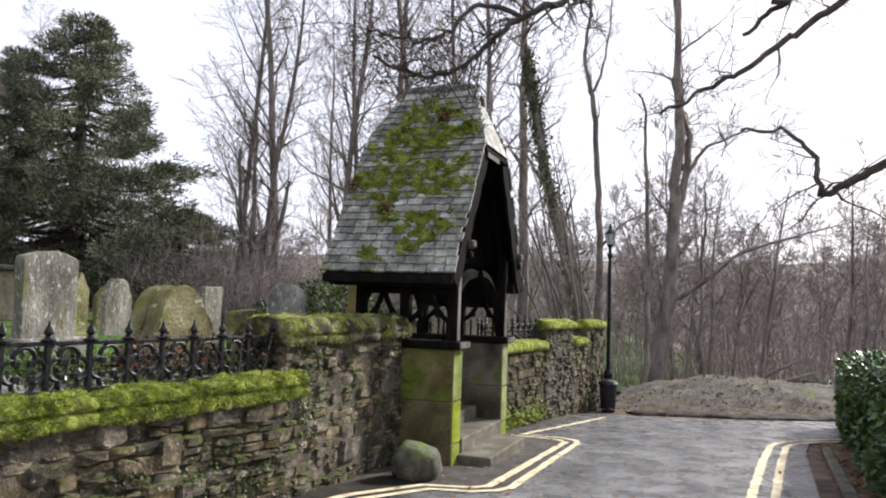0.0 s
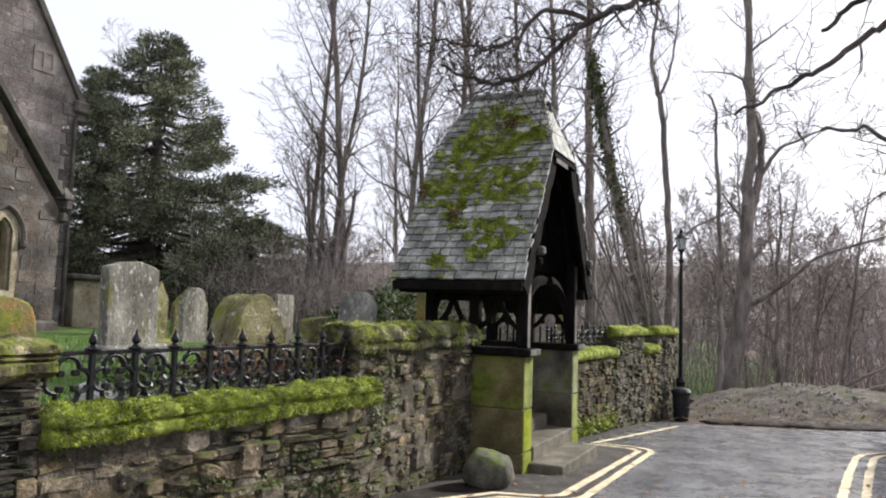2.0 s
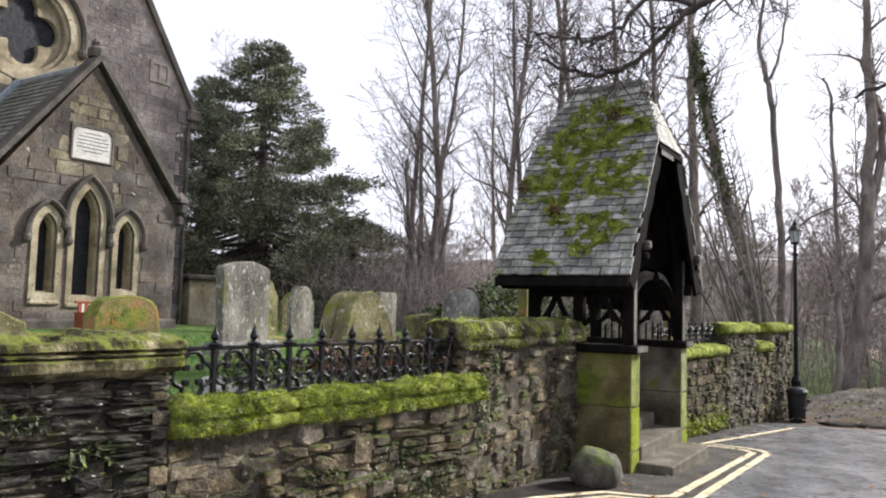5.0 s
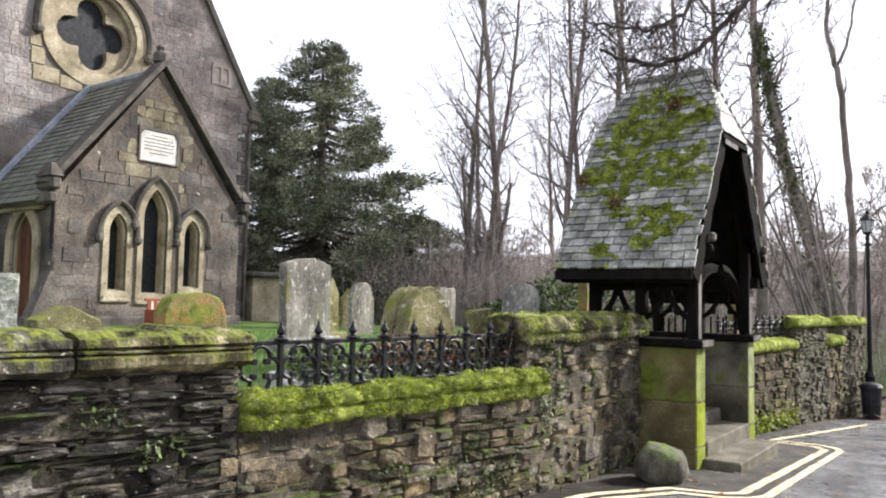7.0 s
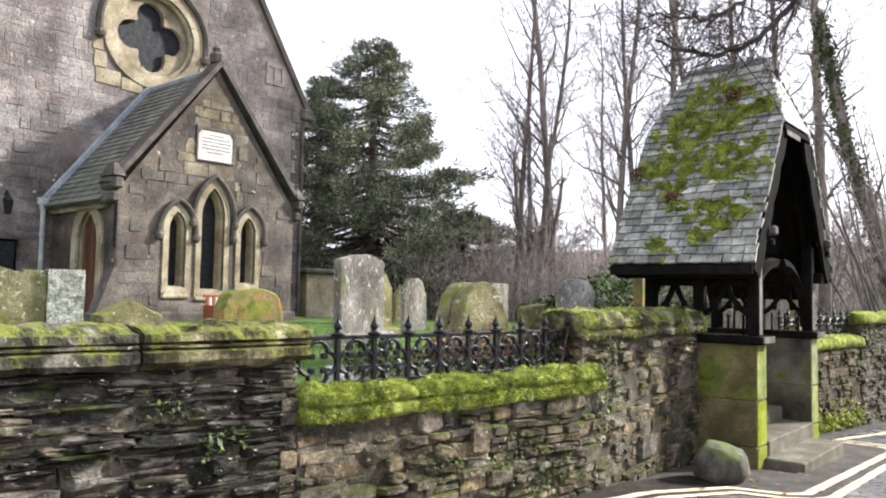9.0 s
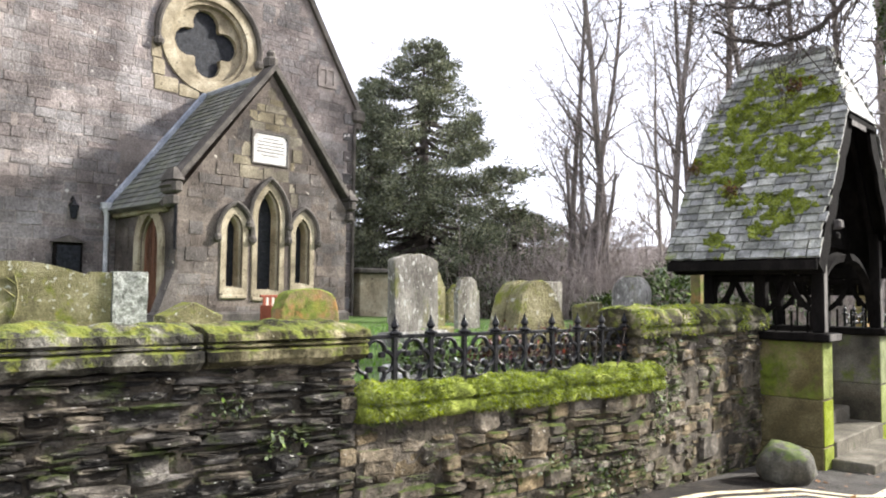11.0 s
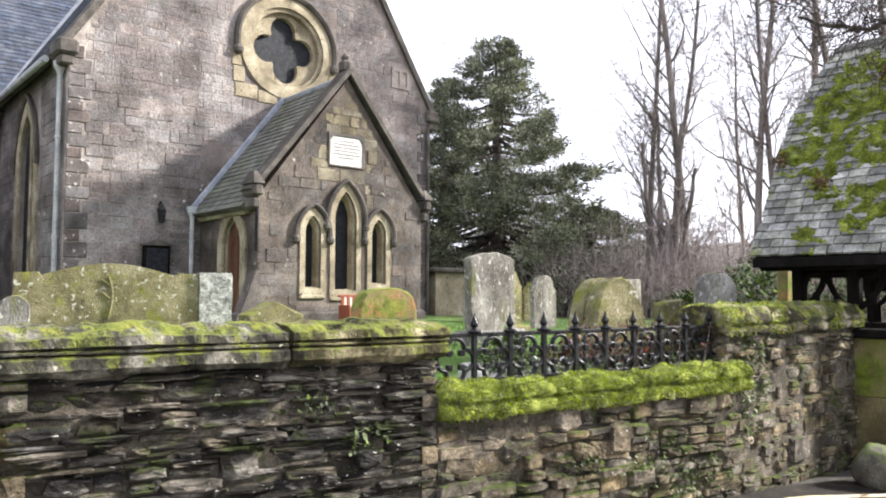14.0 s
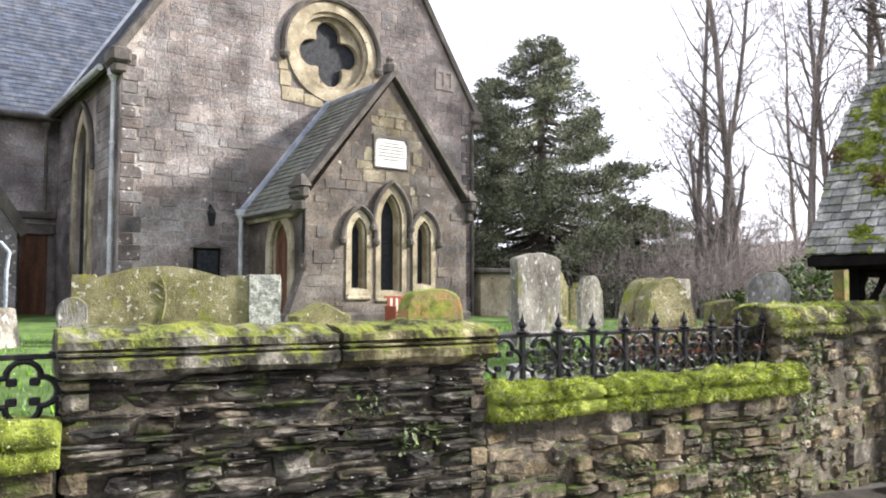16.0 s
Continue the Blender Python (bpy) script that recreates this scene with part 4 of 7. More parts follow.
def slate_row(side, k, rr):
    t = (k + 0.5) / ROWS
    a, b = span(k / ROWS)
    a, b = a - 0.02, b + 0.02
    up = (roof_pt(side, 0, 1) - roof_pt(side, 0, 0)).normalized()
    nrm = Vector((0, side * (ZR - ZE), GA)).normalized()
    ax = up.cross(nrm)
    x = a - rr.uniform(0, 0.12)
    while x < b - 0.03:
        w = rr.uniform(0.12, 0.22)
        x0, x1 = max(a, x), min(b, x + w)
        x += w
        if x1 - x0 < 0.05:
            continue
        h = SLOPE / ROWS * 1.12
        c = roof_pt(side, (x0 + x1) / 2, t) + nrm * (0.004 + rr.uniform(0, 0.004))
        tilt = Matrix.Rotation(rr.uniform(-0.055, 0.055), 3, "Z") @ Matrix.Rotation(-0.15 + rr.uniform(-0.05, 0.03), 3, "X")
        rot = Matrix((ax, up, nrm)).transposed() @ tilt
        m = Matrix.Translation(c) @ rot.to_4x4() @ Matrix.Diagonal((x1 - x0 - 0.01, h * rr.uniform(0.9, 1.08), 0.024, 1))
        yield m


rr = random.Random(31)
slates = part("slate_roof", Shape().box(GV - GL + GH - 0.02, GV - GH + 0.02, GU - 0.09, GU + 0.09, ZR - 0.06, ZR + 0.03, MC, c=0.02), M_SLATE, gate, "grey slates with patches of moss")
for k in range(ROWS):
    for m in slate_row(-1, k, rr):
        ob = new("slate", SLATES[rr.randrange(8)])
        ob.parent = slates
        ob.matrix_basis = MC @ m
rest = Shape()
box8 = [(x, y, z) for z in (0, 1) for x, y in ((-0.5, -0.5), (0.5, -0.5), (0.5, 0.5), (-0.5, 0.5))]
boxf = [(3, 2, 1, 0), (4, 5, 6, 7), (0, 1, 5, 4), (1, 2, 6, 5), (2, 3, 7, 6), (3, 0, 4, 7)]
for k in range(ROWS):
    for m in slate_row(1, k, rr):
        rest.add(box8, boxf, MC @ m)
for x, xr, sg in ((GV, GV - GH, 1), (GV - GL, GV - GL + GH, -1)):
    for k in range(8):
        t = (k + 0.5) / 8
        hw = GB * (1 - k / 8)
        cx, cz = lerp(x, xr, t), lerp(ZK, ZR, t)
        y = -hw
        while y < hw - 0.02:
            w = min(rr.uniform(0.14, 0.24), hw - y)
            ang = math.degrees(math.atan2(ZR - ZK, GH)) * sg
            rest.add(box8, boxf, MC @ Matrix.Translation((cx + 0.01 * sg, GU + y + w / 2, cz)) @ pose(0, 0, 0, 0, ang, 0) @ Matrix.Diagonal((0.14, w - 0.006, 0.012, 1)))
            y += w
tagged(part("slating", rest, M_SLATE, slates), kind="stuff")
for i in range(6):
    x = lerp(GV - GL + GH, GV - GH, (i + 0.5) / 6)
    part("ridge_tile", Shape().loft([[(xx, GU - 0.14, ZR - 0.16), (xx, GU - 0.015, ZR + 0.035), (xx, GU + 0.015, ZR + 0.035), (xx, GU + 0.12, ZR - 0.13), (xx, GU + 0.1, ZR - 0.14), (xx, GU, ZR), (xx, GU - 0.1, ZR - 0.14)] for xx in (x - 0.09, x + 0.088)], MC), M_RIDGE, slates, "pale stone ridge tile")

# moss cushions on the near slope
s, fz = Shape(), Shape()
rr = random.Random(41)
n = Vector((0, -(ZR - ZE), GA)).normalized()
upv = (roof_pt(-1, 0, 1) - roof_pt(-1, 0, 0)).normalized()
for cx, cs, cr in ((-3.64, 2.65, 0.17), (-3.34, 2.57, 0.09), (-3.84, 2.45, 0.14), (-3.95, 2.25, 0.17), (-3.26, 2.2, 0.19), (-3.04, 2.24, 0.09), (-4.09, 2.0, 0.15), (-3.75, 1.93, 0.19), (-3.43, 2.06, 0.13), (-3.93, 1.69, 0.19), (-3.66, 1.39, 0.19),
                   (-3.92, 1.36, 0.16), (-3.35, 1.52, 0.14), (-3.04, 1.65, 0.11), (-4.22, 1.32, 0.16), (-4.38, 1.4, 0.1), (-3.92, 1.08, 0.11), (-3.36, 1.25, 0.11), (-3.08, 1.33, 0.15), (-3.81, 0.81, 0.1), (-3.37, 0.67, 0.16), (-3.09, 0.72, 0.13), (-3.34, 0.42, 0.13), (-3.78, 0.05, 0.09), (-3.92, 0.27, 0.06)):
    for i in range(int(4200 * cr)):
        a, d = rr.uniform(0, 6.28), cr * 1.9 * rr.random() ** 0.75
        x, q = cx + math.cos(a) * d, cs + math.sin(a) * d * 0.8
        if fbm((x, q, 0), 7.0, 4) + 0.5 * fbm((x * 2, q * 5, 7), 9.0, 2) < 0.22 * d / cr - 0.22 or q < 0 or q > SLOPE - 0.05:
            continue
        lo, hi = span(q / SLOPE)
        if not lo < x < hi:
            continue
        base = roof_pt(-1, x, q / SLOPE) + n * 0.03
        k = rr.uniform(0.012, 0.032)
        ring1 = [base + (Vector((1, 0, 0)) * math.cos(b) + upv * math.sin(b)) * k for b in (j * math.pi / 2.5 for j in range(5))]
        ring2 = [base + (Vector((1, 0, 0)) * math.cos(b) + upv * math.sin(b)) * k * 0.6 + n * k * 0.55 for b in (j * math.pi / 2.5 for j in range(5))]
        s.loft([ring1, ring2], MC)
        for j in range(4):
            b = base + n * k * 0.5 + Vector((rr.uniform(-k, k), 0, 0)) + upv * rr.uniform(-k, k)
            w = Vector((rr.uniform(-1, 1), rr.uniform(-1, 1), 0)).normalized() * 0.006
            fz.add([b - w, b + w, b + n * rr.uniform(0.01, 0.025) + Vector((rr.uniform(-0.015, 0.015), 0, rr.uniform(-0.015, 0.01)))], [(0, 1, 2)], MC)
tagged(part("moss", s, M_MOSS, gate, "green moss cushions on the slates", smooth=True), kind="stuff")
tagged(part("moss_fuzz", fz, M_FUZZ, gate), kind="stuff")
# dry brown fern tufts on the roof
s = Shape()
for cx, cs in ((-3.85, 0.92), (-3.42, 2.45), (-4.4, 1.32)):
    b = roof_pt(-1, cx, cs / SLOPE) + n * 0.01
    leaves(s, [MC @ (b + Vector((rr.gauss(0, 0.05), 0, 0)) + upv * rr.gauss(0, 0.05) + n * rr.uniform(0, 0.06)) for i in range(160)], 0.05, rr)
tagged(part("dry_fern", s, M_LEAF, gate, "dry brown fern tufts"), kind="stuff")

# steps up into the churchyard
for i, (x0, x1, z) in enumerate(((-2.92, -2.5, -0.25), (-3.3, -2.9, -0.08), (-3.7, -3.28, 0.09), (-4.1, -3.68, 0.26), (-4.6, -4.08, 0.43))):
    y0, y1 = (8.76, 10.5) if i == 0 else (8.89, 10.69)
    part("step", Shape().box(x0 - (0.3 if i else 0.0), x1, y0, y1, z - 0.5, z, MC, c=0.015), M_STEP, gate, "worn stone step")
part("inner_path", Shape().box(-6.5, -4.6, 8.4, 11.1, 0.2, 0.62, MC, c=0.02), M_STEP, gate, "paved landing inside the gate")

# boulder beside the plinth
s = Shape()
rings = []
for i in range(13):
    a = math.pi * i / 12
    ring = []
    for j in range(20):
        b = 2 * math.pi * j / 20
        d = Vector([math.copysign(abs(q) ** 0.8, q) for q in (math.sin(a) * math.cos(b), math.sin(a) * math.sin(b), math.cos(a))])
        k = 1 + 0.22 * fbm(d + Vector((0, 0, 3)), 1.3) + 0.07 * fbm(d, 5)
        z = d.z * k
        ring.append(Vector((d.x * k * 0.25, d.y * k * 0.25, 0.2 * (math.copysign(abs(z) ** 0.7, z)))))
    rings.append(ring)
s.loft(rings[::-1], pose(-0.2, 8.15, -0.15, 4, 14, -20))
tagged(part("boulder", s, M_BOULDER, smooth=True), "rounded grey boulder with green lichen beside the gate", "boulder")

# ---- iron fence ----
fence = thing("iron_fence", MW @ Vector((-4.36, 4.0, 0.86)), "black cast-iron fence with quatrefoils and pointed finials", "fence", "iron fences")
fence2 = thing("iron_fence", MW @ Vector((-4.36, -1.0, 0.86)), "black cast-iron fence with quatrefoils and pointed finials", "fence", "iron fences")
fence3 = thing("iron_fence", MW @ Vector((-5.15, 12.5, 0.86)), "black cast-iron fence on the far wall", "fence", "iron fences")
PITCH = 0.307
bar = Shape().box(-0.017, 0.017, -0.017, 0.017, 0.0, 0.36, c=0.003).mesh("bar", M_IRON)
fin = Shape().lathe([(0.016, 0.0), (0.044, 0.008), (0.05, 0.022), (0.024, 0.036), (0.016, 0.048), (0.031, 0.066), (0.028, 0.08), (0.01, 0.115), (0.001, 0.15)], 8).mesh("finial", M_IRON)
orn = Shape()
W2, H2 = 0.118, 0.125
loop = []
for q in range(4):
    a0 = math.pi / 2 * q
    cx, cz = math.cos(a0) * 0.066, math.sin(a0) * 0.074
    for i in range(9):
        b = a0 - 1.66 + 3.32 * i / 8
        loop.append((0, cx + 0.066 * math.cos(b), 0.155 + cz + 0.07 * math.sin(b)))
loop.append(loop[0])
orn.tube(loop, 0.0155, 6, caps=False)
for q in range(4):
    a = math.pi / 4 + math.pi / 2 * q
    c = (0, 0.062 * math.cos(a), 0.155 + 0.066 * math.sin(a))
    orn.box(-0.016, 0.016, c[1] - 0.022, c[1] + 0.022, c[2] - 0.02, c[2] + 0.02, c=0.006)
orn.box(-0.008, 0.008, -0.004, 0.004, 0.29, 0.315)
orn = orn.mesh("quatrefoil", M_IRON)


def fence_run(fe, x, y0, count, zb, m=MW, left=False):
    inv = fe.matrix_basis.inverted()

    def sub(name, data, mm, par=fe):
        ob = new(name, data)
        ob.parent = par
        ob.matrix_parent_inverse = inv if par == fe else Matrix()
        ob.matrix_basis = mm
        return ob
    y1 = y0 + PITCH * count
    for z, rr_ in ((zb + 0.015, 0.012), (zb + 0.32, 0.013)):
        part("rail", Shape().box(x - 0.016, x + 0.016, y0 - 0.3 * (not left), y1 + 0.25 * (not left), z - rr_, z + rr_, m, c=0.004), M_IRON, fe)
    if not left:
        sub("quatrefoil", orn, m @ Matrix.Translation((x, y0 - PITCH * 0.5, zb)) @ Matrix.Diagonal((1, 1.12, 1, 1)))
    for i in range(count + 1):
        b = sub("post", bar, m @ Matrix.Translation((x, y0 + PITCH * i, zb - 0.03)))
        f = new("finial", fin)
        f.parent = b
        f.matrix_basis = Matrix.Translation((0, 0, 0.35))
        if i < count or not left:
            sub("quatrefoil", orn, m @ Matrix.Translation((x, y0 + PITCH * (i + 0.5), zb)) @ Matrix.Diagonal((1, 1.12, 1, 1)))
    return fe


fence_run(fence, -4.36, 2.87, 8, 0.865)
fence_run(fence2, -4.36, 0.1 - PITCH * 12, 12, 0.845, left=True)
fence_run(fence3, -5.15, 11.5, 9, 0.9, left=True)

# ---- church ----
GX, PX = -17.5, -14.6            # front planes of the gable and the porch
UL, UR, UC = 4.2, 14.12, 9.2     # nave corners and centre line
ZB, ZEV, ZAP = 0.3, 6.75, 14.6   # base, eaves, apex
VT = -24.2                       # face of the transept
church = thing("church", MC @ Vector((GX, UC, 0.8)), "red sandstone parish church with slate roofs and a gabled porch", "church")


def clear_of(rects, y, z, dy, dz):
    return all(y + dy / 2 < a or y - dy / 2 > b or z + dz / 2 < c or z - dz / 2 > d for a, b, c, d in rects)


def ashlar_face(parent, m, x, y0, y1, z0, z1, inside, rects, seed, hm, lm, near, proud=0.006, blocks=None):
    """Squared stones on a face. Those picked by near are pieces of their own, the others one mesh."""
    r_ = random.Random(seed)
    rest_ = Shape()
    for y, z, dy, dz in courses(y0, y1, z0, z1, r_, *hm, *lm, 0.01, 0.3):
        for keep in (1.0, 0.6, 0.35):
            for end in (0, -1, 1):
                yy, ww = y + end * dy * (1 - keep) / 2, dy * keep
                fits = inside(yy - ww / 2, z - dz / 2, yy + ww / 2, z + dz / 2) and clear_of(rects, yy, z, ww, dz)
                if fits:
                    break
            if fits:
                break
        if not fits:
            continue
        y, dy = yy, ww
        p = r_.uniform(0.4, 1.0) * proud
        if near(y, z):
            put_block(blocks(y, z) if blocks else CHURCH_BLOCKS, "stone", m, x - 0.04 + p * 0.5, y, z, 0.08 + p, dy, dz, parent, r_, 0.3)
        else:
            rest_.box(x - 0.04, x + p, y - dy / 2, y + dy / 2, z - dz / 2, z + dz / 2, m, c=0.006)
    if rest_.v:
        tagged(part("masonry", rest_, M_CHURCH, parent), kind="stuff")


CHURCH_BLOCKS = block_variants("stone", M_CHURCH_O, 6, 0.03, 0.03)
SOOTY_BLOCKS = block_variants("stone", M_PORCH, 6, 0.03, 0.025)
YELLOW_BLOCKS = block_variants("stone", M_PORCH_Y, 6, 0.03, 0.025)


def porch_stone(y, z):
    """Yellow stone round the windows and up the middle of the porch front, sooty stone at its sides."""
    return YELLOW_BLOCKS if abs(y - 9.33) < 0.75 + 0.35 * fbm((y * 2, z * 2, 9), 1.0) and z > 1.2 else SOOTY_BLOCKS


# gable wall with the rose window
RY, RZ, RR = 9.37, 7.7, 1.06
circ = lambda rad, n=32, y=RY, z=RZ: [(y + rad * math.cos(2 * math.pi * i / n), z + rad * math.sin(2 * math.pi * i / n)) for i in range(n)]
gable_line = [(UL, ZB), (UR, ZB), (UR, ZEV), (UC, ZAP), (UL, ZEV)]
gable = part("gable_wall", Shape().sheet(gable_line, [circ(RR)], GX - 0.7, GX - 0.004, MC), M_POINT, church, "coursed red sandstone gable wall")


def in_gable(y0, z0, y1, z1):
    k = (ZAP - ZEV) / (UC - UL)
    return y0 > UL + 0.32 and y1 < UR - 0.32 and z1 < min(ZEV + k * (y0 - UL), ZEV + k * (UR - y1)) - 0.12 and z1 < 10.6


porch_rect = (7.25, 11.4, ZB, 5.0)
vent = (12.75, 13.3, 7.35, 7.85)
ashlar_face(gable, MC, GX, UL, UR, ZB, 10.6, in_gable, [(RY - 1.42, RY + 1.42, RZ - 1.2, RZ + 1.3), porch_rect, vent], 51, (0.16, 0.3), (0.2, 0.66), lambda y, z: 4.4 < y < 7.2 and 2.0 < z < 6.3)
# corner stones
q = random.Random(52)
s = Shape()
for side, y in ((1, UL), (-1, UR)):
    z = ZB
    k = 0
    while z < ZEV - 0.05:
        h = q.uniform(0.24, 0.36)
        w = 0.3 if k % 2 else 0.46
        a, b = (y, y + w) if side > 0 else (y - w, y)
        s.box(GX - 0.02, GX + 0.02, min(a, b) - (0.0), max(a, b), z + 0.01, min(z + h, ZEV) - 0.01, MC, c=0.012)
        z += h
        k += 1
tagged(part("quoin_work", s, M_QUOIN, gable), kind="stuff")
# rose window: outer ring, hood, quatrefoil tracery and glass
rose = part("rose_window", ring_of(circ(1.32), circ(RR), GX - 0.02, GX + 0.05, Shape(), MC), M_DRESS, church, "round window with quatrefoil tracery in yellow sandstone", smooth=False)
ring_of(circ(RR + 0.05), circ(RR - 0.1), GX - 0.12, GX - 0.02, tr := Shape(), MC)
part("moulding", tr, M_DRESS, rose)
four = []
for i in range(4):
    a0 = math.pi / 2 * i + math.radians(4)
    for j in range(9):
        b = a0 - 1.9 + 3.8 * j / 8
        four.append((RY + 0.5 * math.cos(a0) + 0.36 * math.cos(b), RZ + 0.5 * math.sin(a0) + 0.36 * math.sin(b)))
part("tracery", Shape().sheet(circ(RR + 0.02), [four], GX - 0.35, GX - 0.16, MC), M_DRESS, rose, "yellow stone quatrefoil tracery")
part("pane", Shape().sheet(circ(RR), [], GX - 0.34, GX - 0.3, MC), M_GLASS, rose, "dark leaded glass")
hood = [MC @ Vector((GX + 0.06, RY + 1.4 * math.cos(a), RZ + 1.4 * math.sin(a))) for a in (math.radians(-12 + 204 * i / 24) for i in range(25))]
part("hood_mould", Shape().tube(hood, 0.085, 6), M_DARKSTONE, rose, "sooty stone hood mould")
for e in (hood[0], hood[-1]):
    part("label_stop", Shape().lathe([(0.02, -0.14), (0.12, -0.07), (0.14, 0.02), (0.08, 0.12)], 8, Matrix.Translation(e)), M_DARKSTONE, rose)
# stone blocks below the rose
for y0, y1, z0, z1 in ((7.95, 8.55, 6.25, 6.6), (8.57, 9.1, 6.2, 6.5), (7.9, 8.2, 6.62, 7.0), (10.5, 10.8, 6.7, 7.1), (7.86, 8.12, 7.02, 7.5), (10.6, 10.84, 7.1, 7.6)):
    part("dressing", Shape().box(GX - 0.02, GX + 0.025, y0, y1, z0, z1, MC, c=0.012), M_DRESS, rose)
# vent
v_ = part("vent", Shape().sheet([(12.7, 7.3), (13.35, 7.3), (13.35, 7.9), (12.7, 7.9)], [[(12.8, 7.4), (12.98, 7.4), (12.98, 7.8), (12.8, 7.8)], [(13.06, 7.4), (13.25, 7.4), (13.25, 7.8), (13.06, 7.8)]], GX - 0.1, GX + 0.03, MC), M_POINT, church, "small two-light stone vent")
part("backing", Shape().box(GX - 0.12, GX - 0.06, 12.72, 13.33, 7.32, 7.88, MC), M_DARKSTONE, v_)


def raked(name, m, x0, x1, ya, za, yb, zb, th, material, parent, label=""):
    """A sloping bar in the plane of a gable."""
    d = Vector((0, yb - ya, zb - za)).normalized()
    n_ = Vector((0, -d.z, d.y))
    a, b = Vector((0, ya, za)), Vector((0, yb, zb))
    rg = [[p + n_ * t + Vector((x, 0, 0)) for x, t in ((x0, -th), (x1, -th), (x1, th * 0.6), ((x0 + x1) / 2, th), (x0, th * 0.6))] for p in (a, b)]
    return part(name, Shape().loft(rg, m), material, parent, label)


raked("skew_coping", MC, GX - 0.45, GX + 0.1, UL - 0.18, ZEV - 0.1, UC, ZAP + 0.15, 0.095, M_DARKSTONE, church, "dark stone gable coping")
raked("skew_coping", MC, GX - 0.45, GX + 0.1, UC, ZAP + 0.15, UR + 0.18, ZEV - 0.1, 0.095, M_DARKSTONE, church, "dark stone gable coping")
for y in (UL - 0.05, UR + 0.05):
    part("kneeler", Shape().box(GX - 0.5, GX + 0.16, y - 0.22, y + 0.22, ZEV - 0.28, ZEV + 0.08, MC, c=0.06), M_DARKSTONE, church, "projecting kneeler stone")
    part("kneeler", Shape().box(GX - 0.5, GX + 0.08, y - 0.15, y + 0.15, ZEV - 0.5, ZEV - 0.26, MC, c=0.05), M_DARKSTONE, church)

# nave side wall with a tall pointed window
side_m = MC @ Matrix(((0, -1, 0, 0), (-1, 0, 0, 0), (0, 0, 1, 0), (0, 0, 0, 1)))   # x: out of the side wall (towards -y), y: back along the nave
win = arch(21.0, 1.9, 0.8, 4.45, 1.35)
side = part("side_wall", Shape().sheet([(17.52, ZB), (24.4, ZB), (24.4, 6.6), (17.52, 6.6)], [win], -UL - 0.0 - 0.55 + 0.0, -UL - 0.012, side_m), M_POINT, church, "red sandstone nave wall")
ashlar_face(side, side_m, -UL, 17.6, 24.3, ZB, 6.45, lambda a, b, c, d: True, [(19.85, 22.15, 1.5, 6.1)], 54, (0.2, 0.3), (0.3, 0.7), lambda y, z: False)
s = ring_of(arch(21.0, 1.75, 1.12, 4.45, 1.75), win, -UL - 0.03, -UL + 0.04, Shape(), side_m)
nw = part("nave_window", s, M_DRESS, church, "tall pointed window in yellow sandstone")
part("pane", Shape().sheet(arch(21.0, 1.9, 0.8, 4.45, 1.35), [], -UL - 0.17, -UL - 0.13, side_m), M_GLASS, nw, "dark leaded glass")
part("mullion", Shape().box(-UL - 0.128, -UL - 0.06, 20.93, 21.07, 1.9, 5.6, side_m, c=0.02), M_DRESS, nw)
hd = [side_m @ Vector((-UL + 0.06, y, z)) for y, z in arch(21.0, 4.4, 1.2, 4.45, 1.85)[2:]]
part("hood_mould", Shape().tube(hd, 0.06, 5), M_DARKSTONE, nw)
part("right_side_wall", Shape().box(VT, GX - 0.7, UR - 0.6, UR - 0.01, ZB, 6.6, MC), M_CHURCH_O, church)


def slate_slope(name, a, b, c, d, rows, wmin, wmax, material, parent, seed, label=""):
    """Overlapping slates on a slope: a to b along the eave, d and c at the ridge."""
    r_ = random.Random(seed)
    a, b, c, d = (Vector(p) for p in (a, b, c, d))
    n_ = (b - a).cross(d - a).normalized()
    s_ = Shape()
    for k in range(rows):
        e0, e1 = a.lerp(d, k / rows), b.lerp(c, k / rows)
        f0, f1 = a.lerp(d, (k + 1.15) / rows), b.lerp(c, (k + 1.15) / rows)
        ln = (e1 - e0).length
        x = -r_.uniform(0, wmin)
        while x < ln:
            w = r_.uniform(wmin, wmax)
            t0, t1 = max(0, x) / ln, min(ln, x + w - 0.008) / ln
            x += w
            if t1 <= t0:
                continue
            lift = 0.03 + r_.uniform(-0.006, 0.006)
            lo = [e0.lerp(e1, t0) + n_ * lift, e0.lerp(e1, t1) + n_ * lift]
            hi = [f0.lerp(f1, t1) + n_ * 0.008, f0.lerp(f1, t0) + n_ * 0.008]
            s_.add(lo + hi + [lo[0] - n_ * 0.02, lo[1] - n_ * 0.02], [(0, 1, 2, 3), (4, 5, 1, 0)], MC)
    ob = part(name, s_, material, parent, label)
    return tagged(ob, kind="stuff")


def roof_slab(name, a, b, c, d, th, parent):
    a, b, c, d = (Vector(p) for p in (a, b, c, d))
    n_ = (b - a).cross(d - a).normalized() * th
    t = [a, b, c, d]
    return part(name, Shape().add(t + [p - n_ for p in t], [(0, 1, 2, 3), (7, 6, 5, 4), (0, 4, 5, 1), (1, 5, 6, 2), (2, 6, 7, 3), (3, 7, 4, 0)], MC), M_DARKSTONE, parent)


